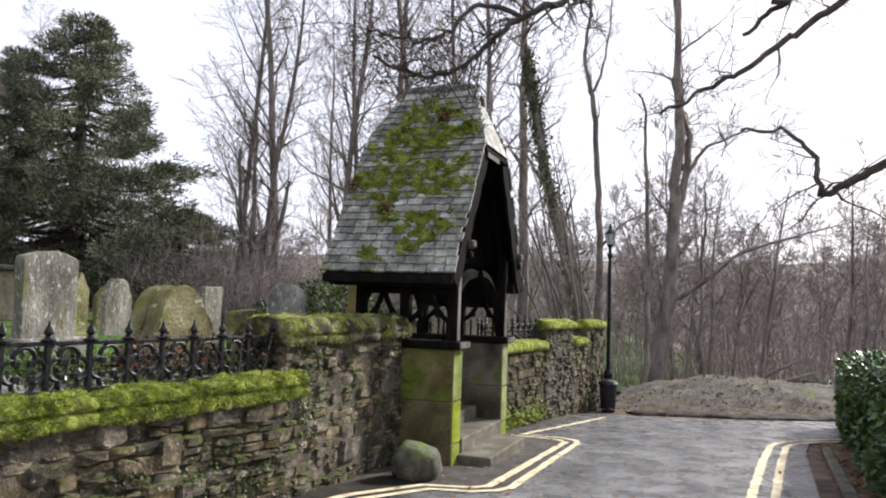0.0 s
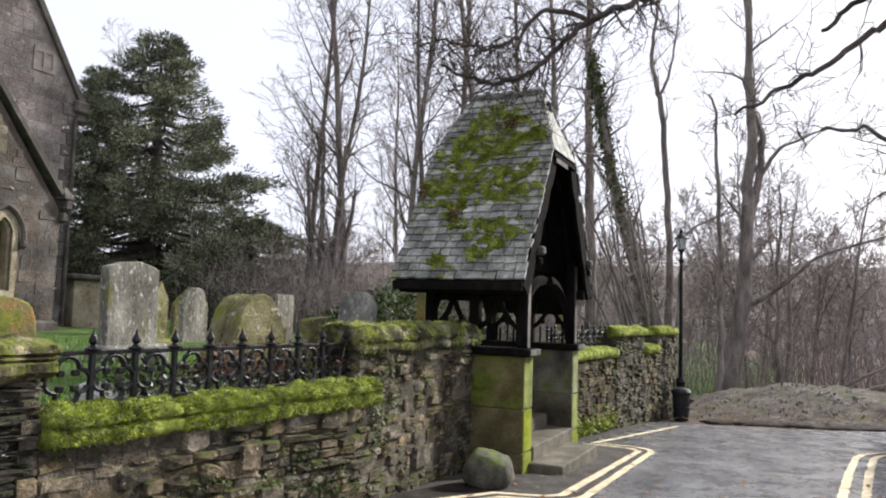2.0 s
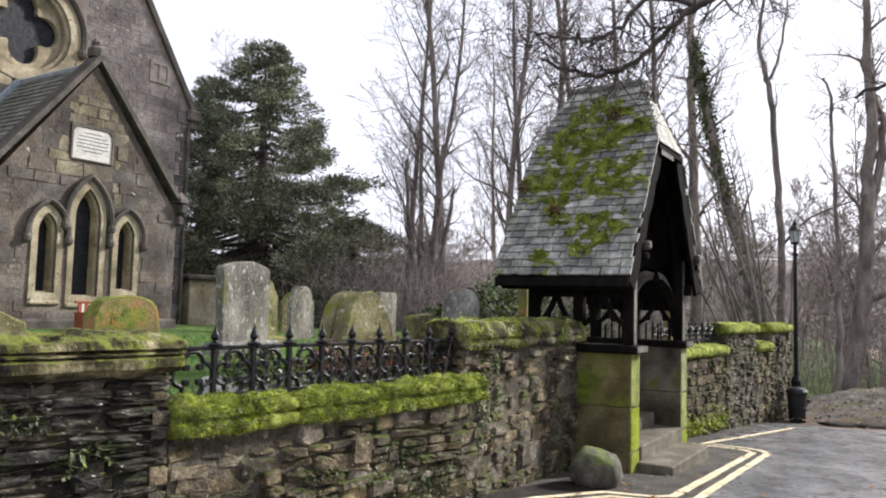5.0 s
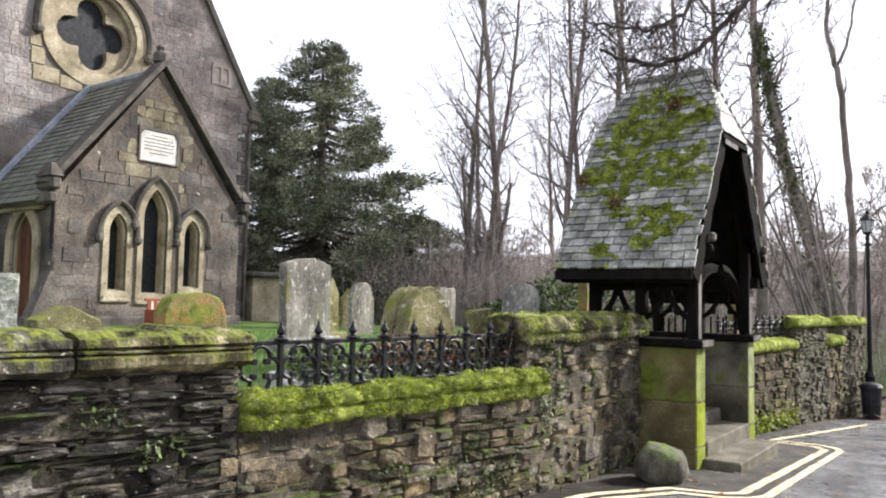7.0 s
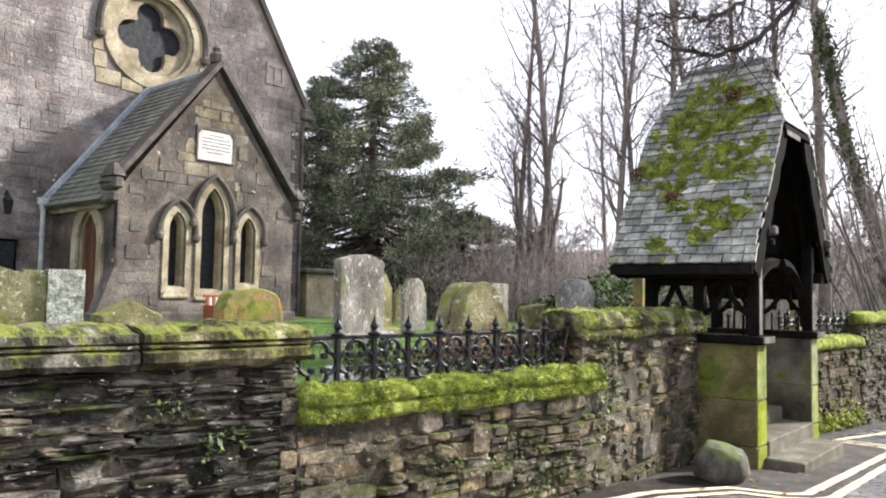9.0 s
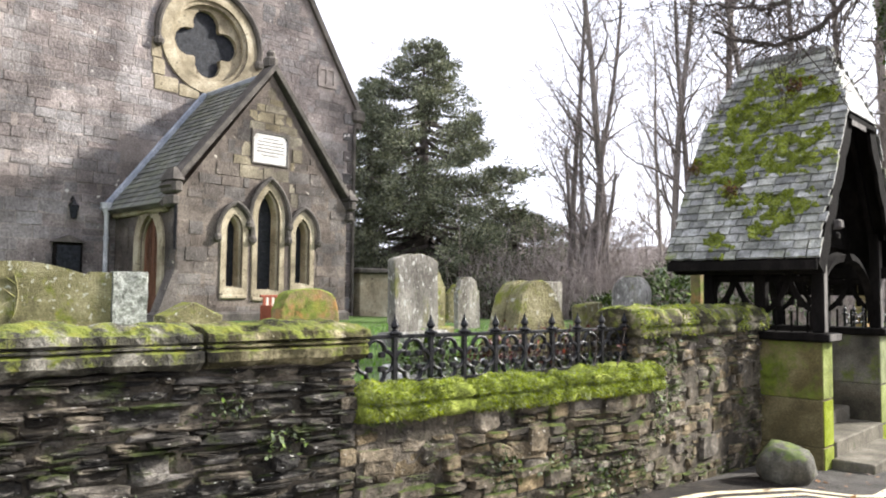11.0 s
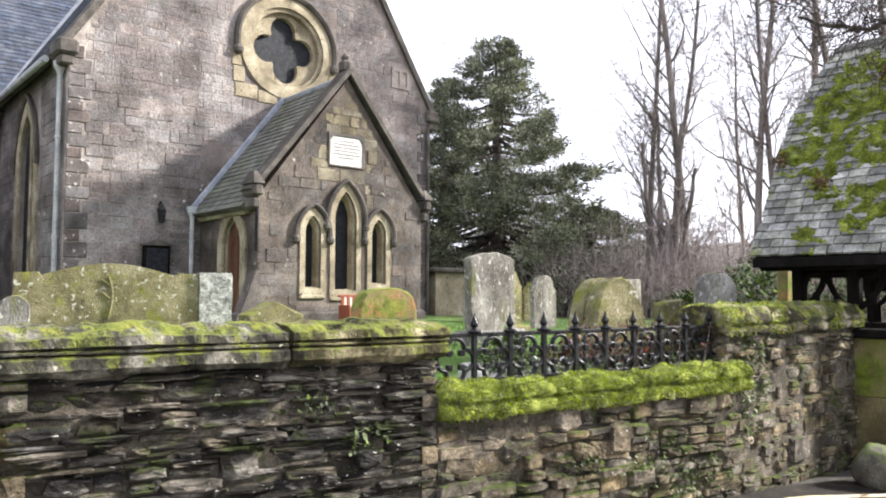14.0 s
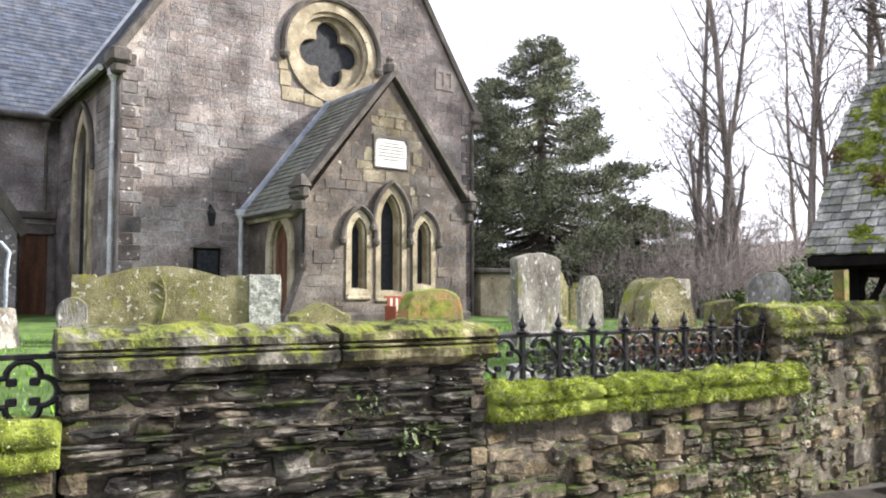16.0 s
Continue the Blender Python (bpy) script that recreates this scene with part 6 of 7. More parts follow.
# wide family monument with a rough granite end
mon = thing("monument", (-9.2, 6.75, 0.8), "wide bowed stone monument with lichen and a rough granite end", "monument")
mm = pose(-9.22, 6.72, 0.35, 0, 0, -37)
prof = [(-1.13, 0), (1.13, 0), (1.13, 1.36), (0.86, 1.37), (0.84, 1.33)] + [(lerp(0.82, -0.82, i / 12), 1.33 + 0.16 * math.sin(math.pi * i / 12)) for i in range(13)] + [(-0.84, 1.33), (-0.86, 1.37), (-1.13, 1.36)]
part("slab", Shape().sheet(prof, [], -0.16, 0.16, mm), M_GRAVE_MOSS, mon)
part("carved_stem", Shape().tube([mm @ Vector((0.17, -0.02 + 0.05 * math.sin(t * 3), 0.75 + 0.55 * t)) for t in (i / 8 for i in range(9))], 0.018, 5), M_GRAVE_MOSS, mon, "carved plant stem")
for t, sd in ((0.35, 1), (0.5, -1), (0.65, 1), (0.8, -1)):
    part("carved_leaf", Shape().tube([mm @ Vector((0.17, 0, 0.75 + 0.55 * t)), mm @ Vector((0.17, 0.12 * sd, 0.85 + 0.55 * t))], [0.02, 0.004], 4), M_GRAVE_MOSS, mon)
s = Shape()
rings = []
for k in range(17):
    z = 1.38 * k / 16
    rings.append([Vector((x + 0.03 * noise.noise(Vector((x * 9, y * 9, z * 9))), y + 0.03 * noise.noise(Vector((z * 9, x * 9, y * 9))), z)) for x, y in ((-0.2, 1.135), (-0.05, 1.135), (0.1, 1.135), (0.2, 1.14), (0.2, 1.3), (0.2, 1.45), (0.2, 1.58), (0.05, 1.6), (-0.1, 1.6), (-0.2, 1.58), (-0.2, 1.4), (-0.2, 1.25))])
part("granite_end", s.loft(rings, mm), M_GRAVE_ROUGH, mon, "rough pale lichened granite block")

# flowers wrapped in white at the fence, low shrub and bulbs
r = random.Random(71)
spot = MW @ Vector((-5.25, 3.7, 0))
fs_ = thing("flat_stone", (spot.x, spot.y, yz(spot.x, spot.y)), "small pale flat stone lying in the grass", "stone")
part("slab", Shape().box(-0.17, 0.17, -0.24, 0.24, -0.05, 0.09, pose(spot.x, spot.y, yz(spot.x, spot.y) + 0.04, 0, 14, -27), c=0.02), M_PLAQUE, fs_)
# pale ground cover and snowdrops along the foot of the fence
s, w_ = Shape(), Shape()
for i in range(2600):
    u = 3.3 + 2.1 * r.random() ** 0.8
    p = MW @ Vector((F - 0.2 - 0.3 * r.random(), u, 0.8 + 0.06 * r.random() + 0.12 * r.random() ** 3))
    leaves(w_ if r.random() < 0.16 else s, [p], 0.045, r)
tagged(part("ground_cover", s, M_COVER), "grey-green ground cover along the fence foot", "plants", kind="stuff")
tagged(part("snowdrop_bed", w_, M_FLOWER), "small white flowers along the fence foot", "flowers", kind="stuff")
s = Shape()
st_ = Shape()
for i in range(90):
    b = MW @ Vector((-4.62 + r.gauss(0, 0.1), r.uniform(4.1, 5.1), 0.72))
    t = b + Vector((r.gauss(0, 0.13), r.gauss(0, 0.13), r.uniform(0.2, 0.55)))
    st_.tube([b, b.lerp(t, 0.5) + Vector((r.gauss(0, 0.02), r.gauss(0, 0.02), 0)), t], [0.006, 0.005, 0.002], 3)
    leaves(s, [b.lerp(t, r.uniform(0.3, 1)) for k in range(9)], 0.04, r)
sh = thing("rose_shrub", MW @ Vector((-4.62, 4.6, 0.72)), "straggling shrub with small reddish leaves behind the fence", "shrub")
part("stemwork", st_, M_BARK_DARK, sh)
part("foliage", s, M_REDLEAF, sh, "dark reddish leaves")
s = Shape()
for i in range(70):
    b = MW @ Vector((-4.5 + r.gauss(0, 0.05), 4.0 + r.gauss(0, 0.13), 0.78))
    d = Vector((r.gauss(0, 0.06), r.gauss(0, 0.06), r.uniform(0.12, 0.24)))
    w = Vector((r.uniform(-1, 1), r.uniform(-1, 1), 0)).normalized() * 0.007
    s.add([b - w, b + w, b + d * 0.6 + w, b + d, b + d * 0.6 - w], [(0, 1, 2, 3, 4)])
bl = thing("bulb_clump", MW @ Vector((-4.5, 4.0, 0.78)), "clump of green bulb leaves beside the fence", "plant")
part("leaf_clump", s, M_BLADE, bl)

# ---- street lamp and bin ----
lamp = thing("street_lamp", (4.05, 18.35, zg(4, 18.35)), "black heritage street lamp with a glazed lantern", "street lamp")
lz = zg(4, 18.35)
at = Matrix.Translation((4.05, 18.35, lz))
part("base", Shape().lathe([(0.15, 0), (0.15, 0.08), (0.11, 0.12), (0.1, 0.8), (0.12, 0.84), (0.075, 0.95)], 12, at), M_IRON, lamp)
part("pole", Shape().lathe([(0.05, 0.9), (0.045, 2.2), (0.038, 3.87)], 10, at), M_IRON, lamp)
part("ladder_collar", Shape().lathe([(0.042, 3.62), (0.065, 3.65), (0.065, 3.69), (0.042, 3.72)], 10, at), M_IRON, lamp)
ln_ = part("lantern", Shape().lathe([(0.038, 3.87), (0.08, 3.91), (0.085, 3.94)], 8, at), M_IRON, lamp)
part("glass", Shape().lathe([(0.075, 3.94), (0.125, 4.19)], 6, at), M_LAMPGLASS, ln_, "cloudy lantern glass")
part("lantern_top", Shape().lathe([(0.148, 4.19), (0.148, 4.205), (0.065, 4.31), (0.036, 4.335), (0.045, 4.375), (0.011, 4.44)], 8, at), M_IRON, ln_)
for k in range(6):
    a = 2 * math.pi * k / 6
    part("glazing_bar", Shape().tube([at @ Vector((0.08 * math.cos(a), 0.08 * math.sin(a), 3.94)), at @ Vector((0.13 * math.cos(a), 0.13 * math.sin(a), 4.195))], 0.008, 4), M_IRON, ln_)
bx, by = 3.95, 17.85
bz = zg(bx, by)
lb = thing("litter_bin", (bx, by, bz), "black plastic litter bin standing by the lamp", "litter bin")
at = Matrix.Translation((bx, by, bz)) @ Matrix.Diagonal((0.84, 0.84, 0.84, 1))
part("body", Shape().lathe([(0.19, 0.0), (0.2, 0.03), (0.235, 0.68), (0.25, 0.7), (0.25, 0.73)], 16, at), M_BIN, lb)
part("lid", Shape().lathe([(0.26, 0.73), (0.265, 0.76), (0.22, 0.83), (0.12, 0.87), (0.02, 0.88)], 16, at), M_BIN, lb, "domed lid catching the light")
part("band", Shape().lathe([(0.222, 0.3), (0.229, 0.31), (0.231, 0.36), (0.226, 0.37)], 16, at), M_BIN, lb)

# ---- hedge beside the lane ----
hedge = thing("hedge", (6.8, 11.6, -0.5), "clipped evergreen laurel hedge along the lane", "hedge")
A_, B_ = Vector((2.3, 3.2, 0)), Vector((8.15, 15.7, 0))
d = (B_ - A_).normalized()
nn = Vector((d.y, -d.x, 0))
rings = []
for i in range(41):
    p = A_.lerp(B_, i / 40)
    z0 = zg(p.x, p.y) - 0.1
    o = 0.06 * fbm((i * 0.4, 0, 0), 1.0)
    rings.append([p + nn * (0.12 + o) + Vector((0, 0, z0)), p + nn * (0.1 + o) + Vector((0, 0, z0 + 1.2)), p + nn * (0.3 + o) + Vector((0, 0, z0 + 1.42)), p + nn * 1.5 + Vector((0, 0, z0 + 1.45)), p + nn * 1.6 + Vector((0, 0, z0))])
# solid core added behind the leaves, dark for the hedge's shaded depth
part("inner_growth", Shape().loft(rings), M_BARK_DARK, hedge, "solid dark core for the shaded inside")
r = random.Random(81)
s = Shape()
sp = []
for i in range(30000):
    t = r.random() ** 0.6
    p = A_.lerp(B_, t)
    z0 = zg(p.x, p.y)
    bump_ = 0.1 * fbm((p.x, p.y, 0), 1.2) 
    k = r.random()
    if k < 0.62:
        h = r.uniform(0.08, 1.35)
        sp.append(p + nn * (0.06 + bump_ + 0.1 * fbm((t * 40, h * 2, 0), 1.0) + r.uniform(-0.05, 0.06)) + Vector((0, 0, z0 + h)))
    elif k < 0.92:
        sp.append(p + nn * r.uniform(0.1, 1.4) + Vector((0, 0, z0 + 1.36 + bump_ + r.uniform(-0.04, 0.09))))
    else:
        sp.append(B_ + nn * r.uniform(0.05, 1.4) + d * r.uniform(-0.05, 0.1) + Vector((0, 0, zg(B_.x, B_.y) + r.uniform(0.05, 1.4))))
leaves(s, sp, 0.095, r)
tagged(part("foliage", s, M_LAUREL, hedge, "glossy green leaves"), kind="stuff")

# ---- trees ----
def grow(r, height, rad, boughs, lift, spread, sub=(6, 4), lean=(0, 0), start=0.25, wob=0.05, twig=1.0, p0=(0, 0, -0.2), forks=0):
    """Tapered limbs of a bare tree: a list of (points, radii, sides)."""
    out = []

    def limb(p, d, length, ra, level):
        n = (14, 7, 4, 3)[level]
        pts, rads = [p.copy()], [ra]
        q, e = p.copy(), d.copy()
        w = (wob, 0.16, 0.22, 0.25)[level]
        for i in range(n):
            e = (e + Vector((r.gauss(0, w), r.gauss(0, w), r.gauss(0, w) + (0.0, 0.08, 0.05, 0.03)[level]))).normalized()
            q = q + e * (length / n)
            pts.append(q.copy())
            rads.append(max(0.007 * twig, ra * (1 - (i + 1) / n) ** (0.8 if level else 0.7)))
        out.append((pts, rads, (8, 5, 3, 3)[level]))
        if level >= 3:
            return
        count = (boughs, sub[0], sub[1])[level]
        for k in range(count):
            t = lerp(start if level == 0 else 0.25, 0.98, (k + r.random()) / count)
            i = min(int(t * n), n - 1)
            b = pts[i].lerp(pts[i + 1], t * n - i)
            ax = (pts[i + 1] - pts[i]).normalized()
            side = Vector((r.gauss(0, 1), r.gauss(0, 1), r.gauss(0, 1)))
            side = (side - ax * side.dot(ax)).normalized()
            if level == 0:
                a = math.radians(r.uniform(*lift))
                nd = ax * math.cos(a) + side * math.sin(a)
                ln = height * spread * (1.1 - 0.75 * t) * r.uniform(0.6, 1.25)
            else:
                a = math.radians(r.uniform(25, 60))
                nd = ax * math.cos(a) + side * math.sin(a)
                ln = length * r.uniform(0.3, 0.55) * (1.15 - 0.5 * t)
            limb(b, nd, ln, max(0.008 * twig, rads[i] * r.uniform(0.28, 0.48)), level + 1)

    d0 = Vector((lean[0], lean[1], 1)).normalized()
    limb(Vector(p0), d0, height, rad, 0)
    for k in range(forks):
        base = out[0][0][r.randrange(3, 7)]
        limb(base, (d0 + Vector((r.uniform(-0.3, 0.3), r.uniform(-0.3, 0.3), 0))).normalized(), height * r.uniform(0.7, 0.95), rad * r.uniform(0.5, 0.75), 0)
    return out


def tree_parts(limbs):
    trunk, boughs_, twigs = Shape(), Shape(), Shape()
    for pts, rads, n in limbs:
        (trunk if n == 8 else boughs_ if n == 5 else twigs).tube(pts, rads, n, caps=False)
    return trunk, boughs_, twigs


def bare_tree(name, loc, limbs, label, bark=None, group=""):
    t = thing(name, loc, label, "tree", group)
    trunk, bo, tw = tree_parts(limbs)
    o = t.matrix_basis

    def child(nm, sh, m, kind=""):
        if not sh.v:
            return
        ob = new(nm, sh.mesh(nm, m, True))
        ob.parent = t
        if kind:
            tagged(ob, kind=kind)
    child("trunk", trunk, bark or M_BARK)
    child("branchwork", bo, bark or M_BARK, "stuff")
    child("twig_crown", tw, M_TWIG, "stuff")
    return t


R = random.Random(901)
TALL = [bare_tree("bare_tree", (0, 0, -60), grow(random.Random(500 + i), 19 + 2 * i, 0.125 + 0.012 * i, 42, (24, 55), 0.17, (8, 5), start=0.18, wob=0.03), "tall slender leafless tree in the churchyard", group="bare trees") for i in range(3)]


def stand(src, x, y, sc=1.0, rot=None, z=None):
    zz = (yz(x, y) if z is None else z)
    ob = copy_thing(src, Matrix.Translation((x, y, zz)) @ Matrix.Rotation(R.uniform(0, 6.28) if rot is None else rot, 4, "Z"))
    ob.scale = (sc, sc, sc)
    return ob


# the churchyard trees
for i, (x, y, sc, k) in enumerate(((-6.75, 25.1, 0.92, 0), (-6.2, 26.0, 0.8, 1), (-5.55, 25.4, 0.98, 2), (-3.5, 25.8, 0.95, 1), (-2.6, 26.2, 0.9, 0), (-2.0, 28.5, 1.05, 2), (-0.7, 27.5, 1.1, 1), (0.4, 29.5, 1.1, 0), (1.5, 26.5, 1.0, 2), (-15.8, 33, 0.72, 0), (-19, 33, 0.7, 1), (-24, 34, 0.7, 2), (-4.6, 33, 0.8, 0))):
    stand(TALL[k], x, y, sc, z=yz(x, y) - 0.2 if x < 1 else wz(x, y) - 0.1)
for t in TALL:
    for c in list(t.children) + [t]:
        bpy.data.objects.remove(c)

# trees beyond the heap, each stem run through a few points
def through_points(pts, k=5):
    pts = [Vector(p) for p in pts]
    out = []
    for i in range(len(pts) - 1):
        a, b, c, d = pts[max(i - 1, 0)], pts[i], pts[i + 1], pts[min(i + 2, len(pts) - 1)]
        for j in range(k):
            t = j / k
            out.append(0.5 * (2 * b + (c - a) * t + (2 * a - 5 * b + 4 * c - d) * t * t + (3 * b - a - 3 * c + d) * t ** 3))
    return out + [pts[-1]]


def stem(base, pts, r0, r1, seed, count, length, low=0.3, sides=8):
    """One crooked stem with side shoots, in the same form as the limbs of grow()."""
    r_ = random.Random(seed)
    line = [p - Vector(base) + Vector((r_.gauss(0, 0.02), r_.gauss(0, 0.06), 0)) for p in through_points(pts)]
    n_ = len(line)
    out = [(line, [lerp(r0, r1, (i / (n_ - 1)) ** 0.8) for i in range(n_)], sides)]

    def shoot(p, d, ln, ra, lev):
        q, e, ps, rs = p.copy(), d.copy(), [p.copy()], [ra]
        for i in range(6 - lev):
            e = (e + Vector((r_.gauss(0, 0.2), r_.gauss(0, 0.2), r_.gauss(0.05, 0.18)))).normalized()
            q = q + e * ln / (6 - lev)
            ps.append(q.copy())
            rs.append(max(0.006, ra * (1 - (i + 1) / (6.5 - lev))))
        out.append((ps, rs, 5 if lev == 0 else 3))
        if lev < 2:
            for k in range(5 - lev):
                i = r_.randrange(1, len(ps))
                v = (e * 0.9 + Vector((r_.gauss(0, 0.6), r_.gauss(0, 0.6), r_.gauss(0.1, 0.5)))).normalized()
                shoot(ps[i], v, ln * r_.uniform(0.3, 0.6), max(0.007, rs[i] * 0.6), lev + 1)

    for k in range(count):
        i = min(n_ - 2, int(n_ * lerp(low, 1.0, (k + r_.random()) / count)))
        ax = (line[i + 1] - line[i]).normalized()
        v = (ax * 0.7 + Vector((r_.gauss(0, 0.7), r_.gauss(0, 0.7), 0.1))).normalized()
        shoot(line[i], v, length * r_.uniform(0.5, 1.2), max(0.01, out[0][1][i] * 0.4), 0)
    return out


base = (6.93, 25.0, wz(6.93, 25.0))
limbs = stem(base, [(6.85, 25, -1.2), (7.0, 25, -0.4), (7.32, 25, 0.95), (7.54, 25, 3.09), (7.61, 25, 5.43), (7.75, 25, 7.26), (7.67, 25, 9.12), (7.61, 25, 11.94), (7.5, 25, 14.8)], 0.36, 0.07, 617, 12, 2.4, 0.4)
limbs += stem(base, [(7.66, 25, 4.4), (8.14, 25.2, 7.08), (7.93, 25.3, 8.37), (7.77, 25.2, 10.42), (7.85, 25.2, 13.1)], 0.15, 0.04, 618, 9, 2.0)
limbs += stem(base, [(7.5, 25, 1.9), (8.53, 24.7, 2.58), (9.56, 24.5, 3.49), (11.22, 24.3, 4.09), (12.6, 24.2, 4.5)], 0.1, 0.02, 619, 10, 1.6, 0.2, 5)
limbs += stem(base, [(8.1, 25.1, 6.2), (8.58, 25, 6.99), (9.1, 25, 7.27), (10.13, 24.9, 7.67), (11.29, 24.8, 7.5)], 0.08, 0.015, 620, 9, 1.5, 0.2, 5)
bare_tree("forked_tree", base, limbs, "large forked grey tree without leaves")
base = (6.49, 24.0, wz(6.49, 24))
bare_tree("slim_tree", base, stem(base, [(6.45, 24, -1.3), (6.49, 24, 0.28), (6.53, 24, 1.64), (6.51, 24, 3.53), (6.39, 24, 6.2), (6.36, 24, 7.92), (6.14, 24, 8.5)], 0.12, 0.03, 621, 9, 1.2), "slim dark leafless tree beside a larger one")
base = (5.33, 26.0, wz(5.33, 26))
limbs = stem(base, [(5.3, 26, -1.4), (5.33, 26, 1.05), (5.39, 26, 3.1), (5.31, 26, 5.56), (5.08, 26, 8.45), (4.9, 26, 9.43), (4.71, 26, 10.42), (4.89, 26, 11.6), (5.0, 26, 13.2)], 0.16, 0.04, 622, 8, 1.3, 0.45)
limbs += stem(base, [(4.98, 26, 9.0), (5.35, 26.1, 9.9), (5.6, 26.2, 11.2), (5.7, 26.2, 12.8)], 0.06, 0.02, 623, 4, 0.9)
limbs += stem(base, [(5.36, 26, 3.6), (6.1, 25.8, 4.5), (7.2, 25.6, 5.0), (8.0, 25.5, 5.1)], 0.05, 0.012, 624, 5, 0.8)
bare_tree("thin_tree", base, limbs, "thin crooked leafless tree behind the street lamp")
base = (8.83, 26.0, wz(8.83, 26))
bare_tree("small_tree", base, stem(base, [(8.8, 26, -1.4), (8.83, 26, 0.06), (8.9, 26, 1.7), (8.88, 26, 3.73), (8.99, 26, 5.04), (8.94, 26, 6.0)], 0.11, 0.02, 625, 16, 1.9, 0.25), "small mossy leafless tree with spreading shoots")
base = (3.01, 28.0, wz(3, 28))
bare_tree("straight_tree", base, stem(base, [(3.03, 28, -1.4), (3.01, 28, 2.35), (2.94, 28, 5.22), (2.86, 28, 7.93), (2.83, 28, 11.12), (2.83, 28, 15.0)], 0.24, 0.1, 626, 16, 1.8, 0.35), "straight tall leafless tree behind the lychgate")
# leaning tree wrapped in ivy
base = (4.6, 24.6, wz(4.6, 24.6))
ivy_line = [(4.85, 24.6, -1.2), (4.56, 24.6, 1.23), (4.12, 24.6, 2.99), (3.41, 24.6, 5.51), (2.95, 24.6, 7.52), (2.72, 24.6, 9.01), (2.56, 24.6, 10.14)]
t = bare_tree("ivy_tree", base, stem(base, ivy_line, 0.34, 0.07, 612, 16, 1.7, 0.3), "leaning tree with ivy climbing its trunk")
r = random.Random(613)
sp = []
climb = [p - Vector(base) for p in through_points(ivy_line)]
for i in range(5200):
    u = 0.12 + 0.8 * r.random()
    p = climb[min(len(climb) - 1, int(u * len(climb)))]
    sp.append(p + Vector((r.gauss(0, 0.2 - 0.1 * u), r.gauss(0, 0.2 - 0.1 * u), r.gauss(0, 0.25))))
ob = new("ivy", leaves(Shape(), sp, 0.12, r).mesh("ivy", M_IVY))
ob.parent = t
tagged(ob, "dark green ivy leaves", kind="stuff")
# thick bole at the foot of the churchyard trees
base = (-6.05, 25.2, yz(-6.05, 25.2))
limbs = stem(base, [(-6.05, 25.2, -0.3), (-6.05, 25.2, 0.8), (-6.1, 25.2, 2.2), (-6.15, 25.2, 3.6)], 0.52, 0.2, 630, 8, 1.8, 0.3)
for k, (x, z) in enumerate(((-6.9, 6.5), (-6.4, 7.5), (-5.6, 7.0), (-5.2, 5.5))):
    limbs += stem(base, [(-6.1, 25.2, 1.4), (lerp(-6.1, x, 0.6), 25.2, 3.2), (x, 25.3, z)], 0.15, 0.05, 631 + k, 9, 1.4, 0.3)
bare_tree("pollard_tree", base, limbs, "thick mossy bole sending up several bare stems")
# coppice stool with many pale stems
limbs = []
for k in range(14):
    limbs += grow(random.Random(620 + k), R.uniform(5.0, 8.5), R.uniform(0.04, 0.075), 7, (15, 40), 0.2, (4, 3), lean=(R.uniform(-0.65, 0.15), R.uniform(-0.1, 0.1)), start=0.3, p0=(R.uniform(-0.5, 0.3), R.uniform(-0.3, 0.3), -0.2))
bare_tree("coppiced_tree", (4.6, 23.0, wz(4.6, 23)), limbs, "coppiced tree with many slanting pale stems")
for i, (x, y, h, ra) in enumerate(((10.4, 29.5, 8.5, 0.11), (12.5, 30, 8.5, 0.11), (16.5, 31, 9, 0.12), (15.0, 27, 7, 0.09))):
    bare_tree("woodland_tree", (x, y, wz(x, y)), grow(random.Random(640 + i), h, ra, 18, (30, 65), 0.28, (6, 4), start=0.25, lean=(R.uniform(-0.1, 0.1), 0)), "leafless woodland tree with spreading twigs", group="woodland trees")
# the woods behind: copies of a few light trees
LIGHT = [bare_tree("woodland_tree", (0, 0, -60), grow(random.Random(700 + i), 8.0, 0.085, 15, (35, 80), 0.36, (7, 5), start=0.12, twig=1.7, wob=0.07, forks=1), "leafless woodland tree with spreading twigs", group="woodland trees") for i in range(5)]
for i in range(270):
    y = 30 + 42 * R.random() ** 1.1
    x = R.uniform(-0.75 * y, 0.85 * y)
    if x < 0 and y < 40 and R.random() < 0.4:
        continue
    if x > 4 and R.random() < 0.35:
        continue
    stand(LIGHT[i % 5], x, y, R.uniform(0.6, 1.05) * (0.85 if x < 0 else 1.0), z=wz(x, y) - 0.2)
for t in LIGHT:
    for c in list(t.children) + [t]:
        bpy.data.objects.remove(c)
# brushwood: thin upright shoots and brambles
s = Shape()
r = random.Random(750)
for i in range(2600):
    y = r.uniform(25.5, 46)
    x = r.uniform(-0.4 * y, 0.75 * y)
    if -13 < x < -7 and y < 30:
        continue
    b = Vector((x, y, (wz(x, y) if x > 0 else min(yz(x, y), wz(x, y) + 1)) - 0.1))
    h = r.uniform(0.8, 3.0)
    e = b + Vector((r.gauss(0, 0.35), r.gauss(0, 0.35), h))
    s.tube([b, b.lerp(e, 0.5) + Vector((r.gauss(0, 0.1), r.gauss(0, 0.1), 0)), e], [0.018, 0.013, 0.005], 3, caps=False)
    for k in range(4):
        a = b.lerp(e, r.uniform(0.3, 0.95))
        s.tube([a, a + Vector((r.gauss(0, 0.3), r.gauss(0, 0.3), r.uniform(0.05, 0.5)))], [0.01, 0.004], 3, caps=False)
